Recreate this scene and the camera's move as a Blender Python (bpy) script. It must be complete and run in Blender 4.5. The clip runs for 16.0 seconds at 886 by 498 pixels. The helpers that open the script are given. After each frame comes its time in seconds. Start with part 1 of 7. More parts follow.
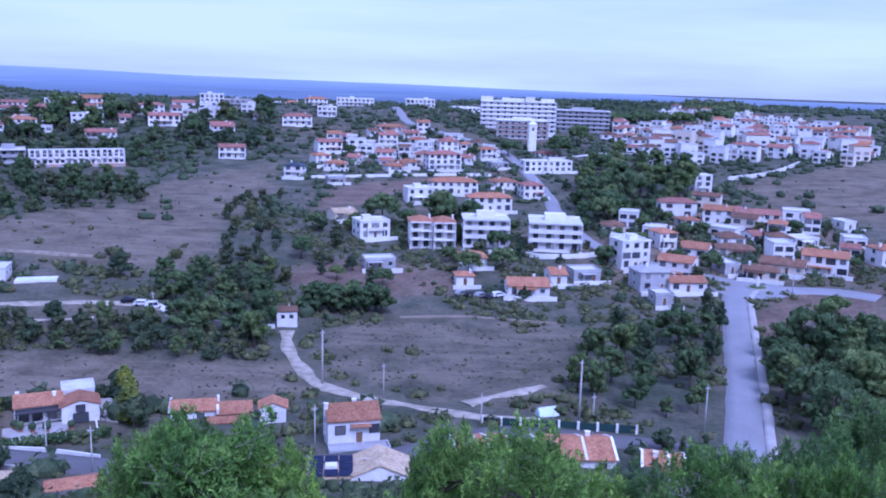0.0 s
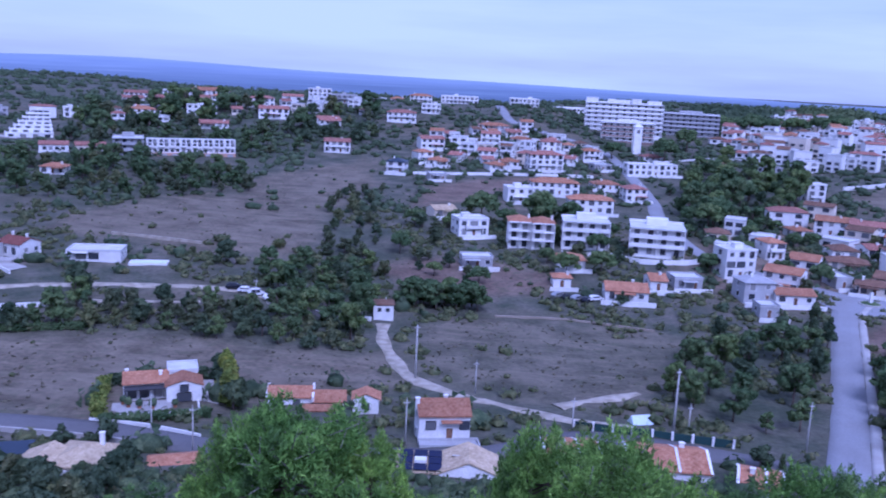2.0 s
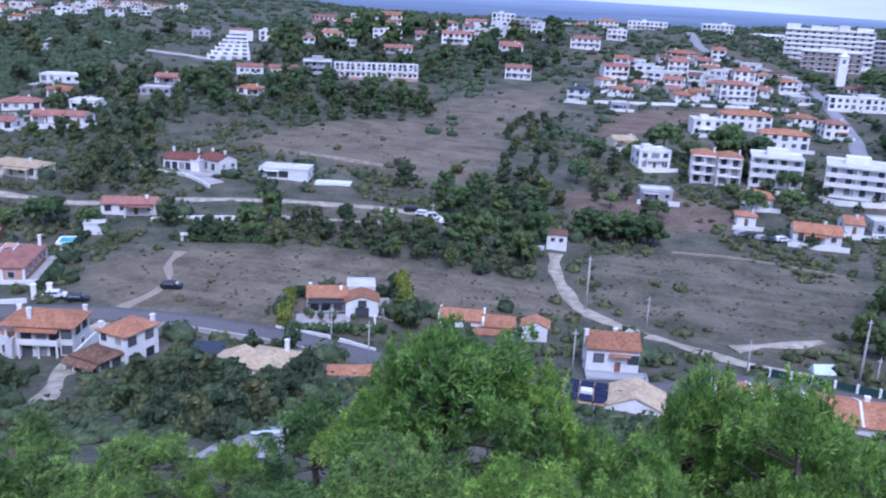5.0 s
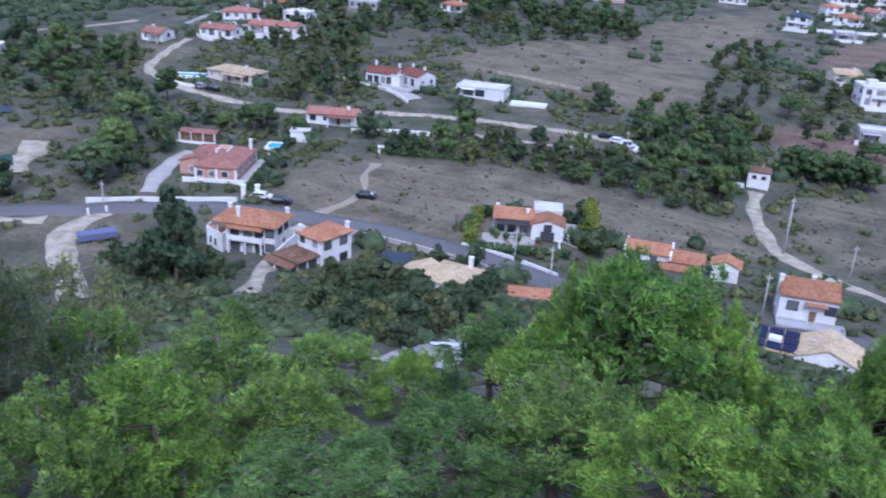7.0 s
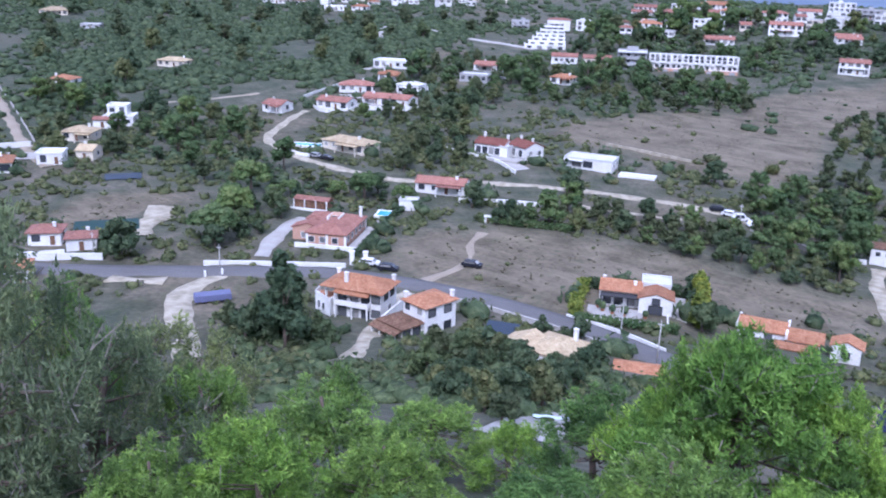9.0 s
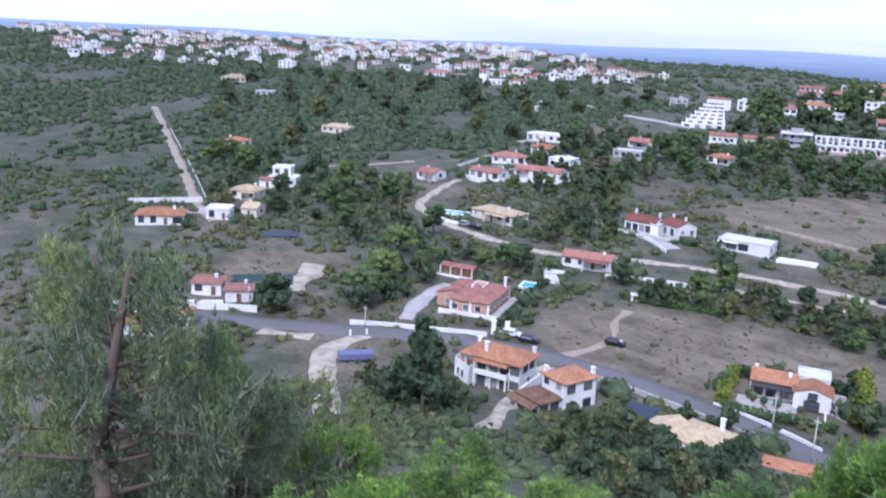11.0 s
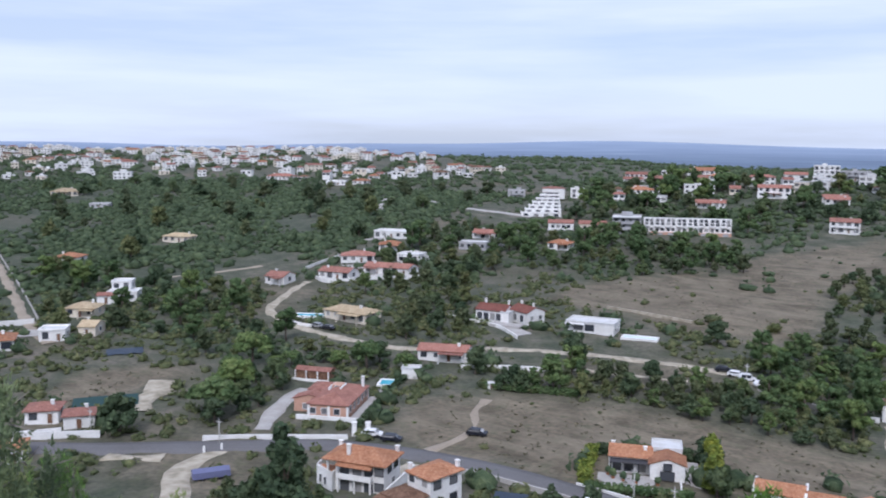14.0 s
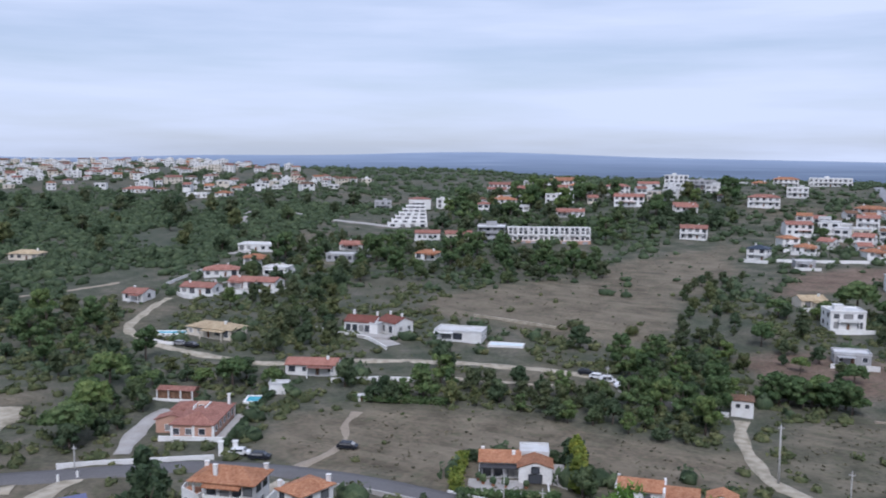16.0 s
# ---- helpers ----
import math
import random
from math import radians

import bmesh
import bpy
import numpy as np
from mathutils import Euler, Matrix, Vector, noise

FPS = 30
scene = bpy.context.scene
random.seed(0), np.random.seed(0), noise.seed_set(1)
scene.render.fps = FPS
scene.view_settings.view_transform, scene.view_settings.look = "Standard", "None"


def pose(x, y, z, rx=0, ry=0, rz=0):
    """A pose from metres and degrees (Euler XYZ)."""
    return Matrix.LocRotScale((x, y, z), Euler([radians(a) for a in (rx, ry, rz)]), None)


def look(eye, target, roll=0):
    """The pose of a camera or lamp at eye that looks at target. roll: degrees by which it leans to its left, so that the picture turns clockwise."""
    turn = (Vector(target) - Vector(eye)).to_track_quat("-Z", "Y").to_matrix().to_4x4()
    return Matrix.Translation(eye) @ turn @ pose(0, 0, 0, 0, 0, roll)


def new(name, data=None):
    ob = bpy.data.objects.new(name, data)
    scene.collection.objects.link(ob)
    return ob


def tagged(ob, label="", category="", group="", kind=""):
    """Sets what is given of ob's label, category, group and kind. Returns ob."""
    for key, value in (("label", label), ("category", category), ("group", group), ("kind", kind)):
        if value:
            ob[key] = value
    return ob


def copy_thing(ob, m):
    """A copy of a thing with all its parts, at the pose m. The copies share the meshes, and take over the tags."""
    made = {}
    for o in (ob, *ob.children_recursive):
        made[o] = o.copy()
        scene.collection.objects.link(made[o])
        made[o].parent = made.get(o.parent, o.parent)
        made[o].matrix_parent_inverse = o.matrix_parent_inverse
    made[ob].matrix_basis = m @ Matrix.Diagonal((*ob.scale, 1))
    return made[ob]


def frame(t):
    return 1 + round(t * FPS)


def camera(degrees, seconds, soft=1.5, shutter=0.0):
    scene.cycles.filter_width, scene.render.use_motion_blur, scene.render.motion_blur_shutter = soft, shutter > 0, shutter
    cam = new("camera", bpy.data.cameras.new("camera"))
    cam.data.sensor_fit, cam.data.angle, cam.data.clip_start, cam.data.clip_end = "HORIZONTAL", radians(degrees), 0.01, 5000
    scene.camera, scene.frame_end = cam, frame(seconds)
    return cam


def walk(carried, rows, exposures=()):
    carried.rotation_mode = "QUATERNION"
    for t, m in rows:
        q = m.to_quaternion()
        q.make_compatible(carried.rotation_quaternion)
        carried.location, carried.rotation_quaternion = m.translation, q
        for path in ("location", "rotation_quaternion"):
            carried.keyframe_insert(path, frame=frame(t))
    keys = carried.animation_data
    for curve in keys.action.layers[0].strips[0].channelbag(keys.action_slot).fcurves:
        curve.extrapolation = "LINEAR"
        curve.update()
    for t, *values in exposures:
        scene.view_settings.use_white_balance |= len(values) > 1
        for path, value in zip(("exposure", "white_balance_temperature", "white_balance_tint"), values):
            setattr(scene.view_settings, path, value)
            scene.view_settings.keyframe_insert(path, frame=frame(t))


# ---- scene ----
# ---- camera: it turns where it stands, at the edge of a hilltop lookout ----
EYE = 60.0
cam = camera(53.65, 16.0, soft=1.9, shutter=0.5)
ROWS = [
    (0.0, -0.00, -11.05, -1.72),
    (0.5, 1.04, -10.50, -2.28),
    (1.0, 2.44, -10.49, -2.64),
    (1.5, 4.31, -10.96, -2.85),
    (2.0, 6.74, -11.40, -2.85),
    (2.5, 8.79, -11.84, -2.55),
    (3.0, 11.10, -12.51, -2.61),
    (3.5, 13.18, -13.21, -2.63),
    (4.0, 14.95, -14.06, -2.61),
    (4.5, 16.63, -15.16, -2.61),
    (5.0, 18.43, -16.64, -2.72),
    (5.3, 19.68, -17.76, -2.86),
    (5.5, 20.36, -18.59, -2.91),
    (6.0, 22.76, -20.58, -3.27),
    (6.5, 26.76, -22.19, -3.48),
    (7.0, 31.42, -22.29, -2.92),
    (7.5, 33.18, -21.40, -1.51),
    (8.0, 34.77, -20.36, -1.06),
    (8.5, 36.43, -19.09, -1.12),
    (9.0, 38.34, -18.05, -1.89),
    (9.5, 40.67, -17.30, -2.76),
    (10.0, 43.78, -17.15, -3.08),
    (10.2, 45.20, -16.77, -3.14),
    (10.7, 47.69, -15.36, -3.08),
    (11.2, 48.74, -12.67, -2.57),
    (11.7, 48.38, -9.82, -1.93),
    (12.3, 46.14, -7.80, -1.44),
    (12.5, 44.99, -7.29, -1.69),
    (13.0, 42.40, -7.03, -1.24),
    (13.5, 40.43, -7.07, -1.02),
    (14.0, 38.14, -7.16, -0.47),
    (14.5, 35.89, -7.16, -0.51),
    (15.0, 33.77, -7.09, -0.49),
    (15.5, 31.41, -6.77, -0.24),
    (16.0, 29.42, -6.37, -0.42),
]

EXPOSURES = [(0.0, 0.17, 4420, 43), (0.7, -0.03, 4410, 44), (1.5, -0.1, 4400, 45), (2.2, -0.03, 4440, 44), (3.0, 0.17, 4610, 38), (5.5, 0.31, 4920, 27), (7.0, 0.38, 5050, 23), (9.0, 0.7, 5170, 25), (10.0, 0.72, 5220, 25), (12.5, 0.36, 5680, 18), (14.5, 0.15, 5800, 16), (16.0, 0.0, 5780, 16)]
walk(cam, [(t, pose(0, 0, EYE, 90 + pitch, roll, yaw)) for t, yaw, pitch, roll in ROWS], EXPOSURES)

# ---- daylight: a bright, thinly clouded sky with a weak, wide sun ----
SUN_AZ, SUN_EL = 150.0, 48.0   # degrees clockwise from +y, and above the horizon
sun = new("sun", bpy.data.lights.new("sun", "SUN"))
sun.data.energy, sun.data.angle, sun.data.color = 2.3, radians(24), (1.0, 0.97, 0.93)
sx, sy = math.sin(radians(SUN_AZ)), math.cos(radians(SUN_AZ))
sun.matrix_world = look((sx * 900, sy * 900, 900 * math.tan(radians(SUN_EL))), (0, 0, 0))
world = bpy.data.worlds.new("sky")
scene.world = world
world.use_nodes = True
wn, wl = world.node_tree.nodes, world.node_tree.links
wn.clear()
sky = wn.new("ShaderNodeTexSky")
sky.sky_type, sky.sun_disc = "NISHITA", False
sky.sun_elevation, sky.sun_rotation = radians(SUN_EL), radians(SUN_AZ)
sky.air_density, sky.dust_density, sky.ozone_density = 1.0, 0.9, 2.5
wc = wn.new("ShaderNodeTexCoord")
wm = wn.new("ShaderNodeMapping")
wm.inputs["Scale"].default_value = (1.1, 1.1, 11.0)
wno = wn.new("ShaderNodeTexNoise")
wno.inputs["Scale"].default_value, wno.inputs["Detail"].default_value, wno.inputs["Roughness"].default_value = 1.7, 6.0, 0.52
wr = wn.new("ShaderNodeValToRGB")
wr.color_ramp.elements[0].position, wr.color_ramp.elements[1].position = 0.38, 0.62
wmix = wn.new("ShaderNodeMixRGB")
wmix.inputs[2].default_value = (8.4, 9.2, 10.7, 1)
wfac = wn.new("ShaderNodeMath")
wfac.operation, wfac.inputs[1].default_value, wfac.inputs[2].default_value = "MULTIPLY_ADD", 0.44, 0.54
wb = wn.new("ShaderNodeBackground")
wb.inputs["Strength"].default_value = 0.085
wo = wn.new("ShaderNodeOutputWorld")
wl.new(wc.outputs["Generated"], wm.inputs["Vector"])
wl.new(wm.outputs[0], wno.inputs["Vector"])
wl.new(wno.outputs["Fac"], wr.inputs[0])
wl.new(wr.outputs[0], wfac.inputs[0])
wl.new(wfac.outputs[0], wmix.inputs[0])
wl.new(sky.outputs[0], wmix.inputs[1])
wl.new(wmix.outputs[0], wb.inputs[0])
wl.new(wb.outputs[0], wo.inputs[0])

# ---- materials ----
def nodes_of(name, rough=0.8):
    m = bpy.data.materials.new(name)
    m.use_nodes = True
    n, l = m.node_tree.nodes, m.node_tree.links
    b = n["Principled BSDF"]
    b.inputs["Roughness"].default_value = rough
    b.inputs["Specular IOR Level"].default_value = 0.25
    return m, n, l, b


def noise_node(n, l, scale, detail=4.0, source="Object"):
    c = n.new("ShaderNodeTexCoord")
    t = n.new("ShaderNodeTexNoise")
    t.inputs["Scale"].default_value, t.inputs["Detail"].default_value = scale, detail
    l.new(c.outputs[source], t.inputs["Vector"])
    return t


def ramp(n, l, fac, stops):
    r = n.new("ShaderNodeValToRGB")
    while len(r.color_ramp.elements) < len(stops):
        r.color_ramp.elements.new(0.5)
    for e, (p, c) in zip(r.color_ramp.elements, stops):
        e.position, e.color = p, (*c, 1)
    l.new(fac, r.inputs[0])
    return r.outputs[0]


def mixed(n, l, fac, a, b, mode="MIX"):
    m = n.new("ShaderNodeMixRGB")
    m.blend_type = mode
    for i, v in ((0, fac), (1, a), (2, b)):
        if isinstance(v, (int, float)):
            m.inputs[i].default_value = v
        elif isinstance(v, tuple):
            m.inputs[i].default_value = (*v, 1)
        else:
            l.new(v, m.inputs[i])
    return m.outputs[0]


def bump_into(n, l, b, height_out, strength, distance):
    u = n.new("ShaderNodeBump")
    u.inputs["Strength"].default_value, u.inputs["Distance"].default_value = strength, distance
    l.new(height_out, u.inputs["Height"])
    l.new(u.outputs[0], b.inputs["Normal"])


def surface(name, colour, rough=0.8, stain=(0.75, 0.72, 0.68), amount=0.35, coarse=0.35, fine=4.0, bump=0.1, metal=0.0, per_object=0.0):
    """Base colour with broad stains and a fine grain, at two scales."""
    m, n, l, b = nodes_of(name, rough)
    big, small = noise_node(n, l, coarse), noise_node(n, l, fine, 6.0)
    f = ramp(n, l, big.outputs["Fac"], [(0.38, (0, 0, 0)), (0.68, (amount,) * 3)])
    c = mixed(n, l, f, colour, tuple(x * y for x, y in zip(colour, stain)))
    g = ramp(n, l, small.outputs["Fac"], [(0.3, (0.86,) * 3), (0.7, (1.08,) * 3)])
    c = mixed(n, l, 1.0, c, g, "MULTIPLY")
    if per_object:
        o = n.new("ShaderNodeObjectInfo")
        k = ramp(n, l, o.outputs["Random"], [(0, (1 - per_object,) * 3), (1, (1 + per_object * 0.5,) * 3)])
        c = mixed(n, l, 1.0, c, k, "MULTIPLY")
    l.new(c, b.inputs["Base Color"])
    b.inputs["Metallic"].default_value = metal
    if bump:
        bump_into(n, l, b, small.outputs["Fac"], bump, 0.05)
    return m


def tile_roof(name, a, b_col, c_col):
    """Clay roof tiles: rows down the slope, weathered patches."""
    m, n, l, b = nodes_of(name, 0.85)
    big, mid, small = noise_node(n, l, 0.45), noise_node(n, l, 2.2), noise_node(n, l, 9.0)
    c = ramp(n, l, mid.outputs["Fac"], [(0.3, a), (0.52, b_col), (0.72, c_col)])
    dirt = ramp(n, l, big.outputs["Fac"], [(0.4, (1, 1, 1)), (0.75, (0.72, 0.68, 0.66))])
    c = mixed(n, l, 1.0, c, dirt, "MULTIPLY")
    o = n.new("ShaderNodeObjectInfo")
    k = ramp(n, l, o.outputs["Random"], [(0, (0.78, 0.76, 0.76)), (1, (1.12, 1.08, 1.05))])
    c = mixed(n, l, 1.0, c, k, "MULTIPLY")
    t = n.new("ShaderNodeTexCoord")
    w = n.new("ShaderNodeTexWave")
    w.bands_direction = "X"
    w.inputs["Scale"].default_value, w.inputs["Distortion"].default_value = 1.3, 0.4
    l.new(t.outputs["Object"], w.inputs["Vector"])
    c = mixed(n, l, 0.25, c, w.outputs["Color"], "MULTIPLY")
    l.new(c, b.inputs["Base Color"])
    bump_into(n, l, b, w.outputs["Fac"], 0.5, 0.06)
    return m


def leaf(name, dark, mid, light, scale=0.5, fine=3.2):
    """Foliage: tone by the clump, by the plant and in fine specks, with a little light shining through."""
    m, n, l, b = nodes_of(name, 0.7)
    t, f = noise_node(n, l, scale, 3.0), noise_node(n, l, fine, 5.0)
    g = n.new("ShaderNodeNewGeometry")
    c = ramp(n, l, t.outputs["Fac"], [(0.3, dark), (0.5, mid), (0.7, light)])
    k = ramp(n, l, g.outputs["Random Per Island"], [(0, (0.74, 0.76, 0.74)), (0.7, (1.02, 1.02, 1.0)), (1, (1.3, 1.26, 1.18))])
    c = mixed(n, l, 1.0, c, k, "MULTIPLY")
    p = ramp(n, l, f.outputs["Fac"], [(0.34, (0.72, 0.74, 0.74)), (0.5, (0.98, 0.98, 0.98)), (0.66, (1.25, 1.23, 1.16))])
    c = mixed(n, l, 1.0, c, p, "MULTIPLY")
    o = n.new("ShaderNodeObjectInfo")
    q = ramp(n, l, o.outputs["Random"], [(0, (0.72, 0.79, 0.8)), (0.5, (1, 1, 1)), (1, (1.34, 1.26, 1.02))])
    c = mixed(n, l, 1.0, c, q, "MULTIPLY")
    l.new(c, b.inputs["Base Color"])
    b.inputs["Specular IOR Level"].default_value = 0.12
    bump_into(n, l, b, f.outputs["Fac"], 0.5, 0.2)
    tr = n.new("ShaderNodeBsdfTranslucent")
    l.new(c, tr.inputs[0])
    ms = n.new("ShaderNodeMixShader")
    ms.inputs[0].default_value = 0.38
    l.new(b.outputs[0], ms.inputs[1])
    l.new(tr.outputs[0], ms.inputs[2])
    l.new(ms.outputs[0], n["Material Output"].inputs[0])
    return m


def ground_material():
    """Dry grass, bare earth, green ground and scrub floor, told apart by the zones of the plan."""
    m, n, l, b = nodes_of("ground", 0.95)
    a = n.new("ShaderNodeAttribute")
    a.attribute_name = "zone"
    s = n.new("ShaderNodeSeparateColor")
    l.new(a.outputs["Color"], s.inputs[0])
    big, mid, small = noise_node(n, l, 0.018, 5.0), noise_node(n, l, 0.12, 6.0), noise_node(n, l, 0.9, 6.0)
    scrub = ramp(n, l, mid.outputs["Fac"], [(0.34, (0.055, 0.065, 0.043)), (0.5, (0.088, 0.09, 0.065)), (0.68, (0.135, 0.122, 0.098))])
    dry = ramp(n, l, mid.outputs["Fac"], [(0.3, (0.082, 0.068, 0.047)), (0.46, (0.125, 0.104, 0.074)), (0.7, (0.178, 0.149, 0.107))])
    soil = ramp(n, l, mid.outputs["Fac"], [(0.3, (0.11, 0.075, 0.055)), (0.7, (0.2, 0.145, 0.11))])
    green = ramp(n, l, mid.outputs["Fac"], [(0.3, (0.04, 0.052, 0.034)), (0.5, (0.066, 0.076, 0.052)), (0.7, (0.1, 0.1, 0.076))])
    glade = ramp(n, l, big.outputs["Fac"], [(0.47, (0, 0, 0)), (0.6, (0.75, 0.75, 0.75))])
    green = mixed(n, l, glade, green, (0.1, 0.093, 0.069))
    tuft = ramp(n, l, big.outputs["Fac"], [(0.5, (0, 0, 0)), (0.66, (0.7, 0.7, 0.7))])
    base = mixed(n, l, tuft, scrub, dry)
    c = mixed(n, l, s.outputs[0], base, dry)
    c = mixed(n, l, s.outputs[1], c, soil)
    c = mixed(n, l, s.outputs[2], c, green)
    g = ramp(n, l, small.outputs["Fac"], [(0.32, (0.72, 0.74, 0.72)), (0.5, (1, 1, 1)), (0.7, (1.25, 1.22, 1.18))])
    c = mixed(n, l, 1.0, c, g, "MULTIPLY")
    weeds = noise_node(n, l, 0.33, 7.0)
    w = ramp(n, l, weeds.outputs["Fac"], [(0.52, (0, 0, 0)), (0.7, (0.5, 0.5, 0.5))])
    c = mixed(n, l, w, c, (0.075, 0.085, 0.045))
    straw = noise_node(n, l, 0.055, 6.0)
    w = ramp(n, l, straw.outputs["Fac"], [(0.48, (0, 0, 0)), (0.68, (0.5, 0.5, 0.5))])
    w = mixed(n, l, s.outputs[0], (0, 0, 0), w)
    c = mixed(n, l, w, c, (0.2, 0.17, 0.125))
    tc = n.new("ShaderNodeTexCoord")
    mp = n.new("ShaderNodeMapping")
    mp.inputs["Rotation"].default_value = (0, 0, 0.35)
    mp.inputs["Scale"].default_value = (0.03, 0.12, 0.1)
    streak = n.new("ShaderNodeTexNoise")
    streak.inputs["Scale"].default_value, streak.inputs["Detail"].default_value, streak.inputs["Distortion"].default_value = 1.0, 6.0, 1.4
    l.new(tc.outputs["Object"], mp.inputs["Vector"])
    l.new(mp.outputs[0], streak.inputs["Vector"])
    w = ramp(n, l, streak.outputs["Fac"], [(0.5, (0, 0, 0)), (0.64, (0.38, 0.38, 0.38)), (0.72, (0.12, 0.12, 0.12))])
    w = mixed(n, l, s.outputs[0], (0, 0, 0), w)
    c = mixed(n, l, w, c, (0.25, 0.213, 0.155))
    l.new(c, b.inputs["Base Color"])
    bump_into(n, l, b, small.outputs["Fac"], 0.4, 0.4)
    return m


GROUND = ground_material()
WHITE = surface("white_render", (0.8, 0.79, 0.77), 0.85, amount=0.5, per_object=0.12)
CREAM = surface("cream_render", (0.7, 0.63, 0.52), 0.85, per_object=0.1)
GREY = surface("grey_concrete", (0.42, 0.42, 0.43), 0.85, amount=0.6, per_object=0.2)
TERRACOTTA = tile_roof("terracotta_tiles", (0.33, 0.14, 0.075), (0.46, 0.225, 0.125), (0.53, 0.305, 0.19))
RED_TILES = tile_roof("red_tiles", (0.28, 0.13, 0.1), (0.38, 0.185, 0.145), (0.47, 0.265, 0.21))
CREAM_TILES = tile_roof("straw_tiles", (0.42, 0.335, 0.205), (0.56, 0.455, 0.295), (0.64, 0.54, 0.385))
BROWN_TILES = tile_roof("brown_tiles", (0.13, 0.075, 0.05), (0.22, 0.13, 0.085), (0.33, 0.21, 0.14))
FLATROOF = surface("roof_membrane", (0.6, 0.6, 0.6), 0.9, amount=0.6)
SLATE = surface("slate_blue_sheet", (0.035, 0.05, 0.075), 0.5)
FRAME = surface("white_frame", (0.75, 0.75, 0.74), 0.5)
DARKFRAME = surface("dark_frame", (0.05, 0.05, 0.055), 0.5)
BARK = surface("bark", (0.13, 0.1, 0.08), 0.95, fine=9.0, bump=0.5)
TWIG = surface("grey_twigs", (0.2, 0.18, 0.155), 0.95, fine=9.0, bump=0)
PALE_ASPHALT = surface("sun_bleached_asphalt", (0.28, 0.28, 0.295), 0.9, amount=0.5, coarse=0.1, fine=3.0)
ASPHALT = surface("worn_asphalt", (0.145, 0.14, 0.142), 0.9, amount=0.5, coarse=0.1, fine=3.0)
GRAVEL = surface("pale_gravel", (0.44, 0.39, 0.31), 0.95, stain=(0.55, 0.55, 0.5), amount=0.9, coarse=0.5, fine=2.0, bump=0.3)
PAVING = surface("pale_paving", (0.42, 0.4, 0.38), 0.9, amount=0.6, coarse=0.3)
DIRT = surface("dirt_track", (0.33, 0.28, 0.22), 0.95, amount=0.6, coarse=0.15, fine=2.0, bump=0.3)
POOLBLUE = surface("pool_water", (0.1, 0.42, 0.52), 0.1, amount=0.2)
TARP = surface("pale_pool_cover", (0.62, 0.72, 0.78), 0.5)
TEAL = surface("dark_teal_net", (0.025, 0.06, 0.058), 0.8)
STEEL = surface("weathered_pole", (0.45, 0.44, 0.42), 0.7)
PAINT_DARK = surface("dark_car_paint", (0.02, 0.022, 0.03), 0.25)
PAINT_WHITE = surface("white_car_paint", (0.75, 0.75, 0.76), 0.25)
PAINT_BLUE = surface("faded_blue_sheet", (0.14, 0.15, 0.26), 0.6)
PAINT_SILVER = surface("silver_car_paint", (0.4, 0.41, 0.43), 0.3, metal=0.5)
BALCONY_BROWN = surface("brown_balcony_panels", (0.3, 0.22, 0.19), 0.8, amount=0.5, per_object=0.25)
RUBBER = surface("rubber", (0.02, 0.02, 0.02), 0.8)
SOLAR = surface("solar_cells", (0.012, 0.016, 0.05), 0.2)
LEAF_MIX = leaf("scrub_leaves", (0.078, 0.101, 0.056), (0.124, 0.149, 0.080), (0.191, 0.196, 0.110))
LEAF_DARK = leaf("dark_leaves", (0.065, 0.098, 0.056), (0.100, 0.139, 0.078), (0.151, 0.189, 0.106))
LEAF_PINE = leaf("stone_pine_needles", (0.086, 0.141, 0.062), (0.134, 0.196, 0.085), (0.199, 0.248, 0.117))
LEAF_LIGHT = leaf("fresh_pine_needles", (0.097, 0.158, 0.054), (0.198, 0.337, 0.071), (0.375, 0.546, 0.125), 8.0, 26.0)
LEAF_MEDIUM = leaf("pine_needles", (0.088, 0.151, 0.058), (0.169, 0.275, 0.085), (0.293, 0.440, 0.128), 8.0, 26.0)
LEAF_GREY = leaf("grey_green_needles", (0.106, 0.138, 0.081), (0.175, 0.219, 0.121), (0.263, 0.312, 0.161), 8.0, 26.0)
LEAF_STRAW = leaf("dry_grass", (0.120, 0.114, 0.078), (0.180, 0.162, 0.114), (0.240, 0.216, 0.150))
LEAF_YELLOW = leaf("yellow_hedge_leaves", (0.103, 0.155, 0.036), (0.206, 0.248, 0.053), (0.353, 0.357, 0.089), 0.9)


def glass_material():
    m, n, l, b = nodes_of("window_glass", 0.08)
    o = n.new("ShaderNodeObjectInfo")
    blind = ramp(n, l, o.outputs["Random"], [(0, (0.03, 0.035, 0.045)), (0.45, (0.07, 0.075, 0.085)), (0.75, (0.15, 0.15, 0.155)), (1, (0.34, 0.33, 0.32))])
    l.new(blind, b.inputs["Base Color"])
    b.inputs["Specular IOR Level"].default_value = 0.6
    return m


GLASS = glass_material()


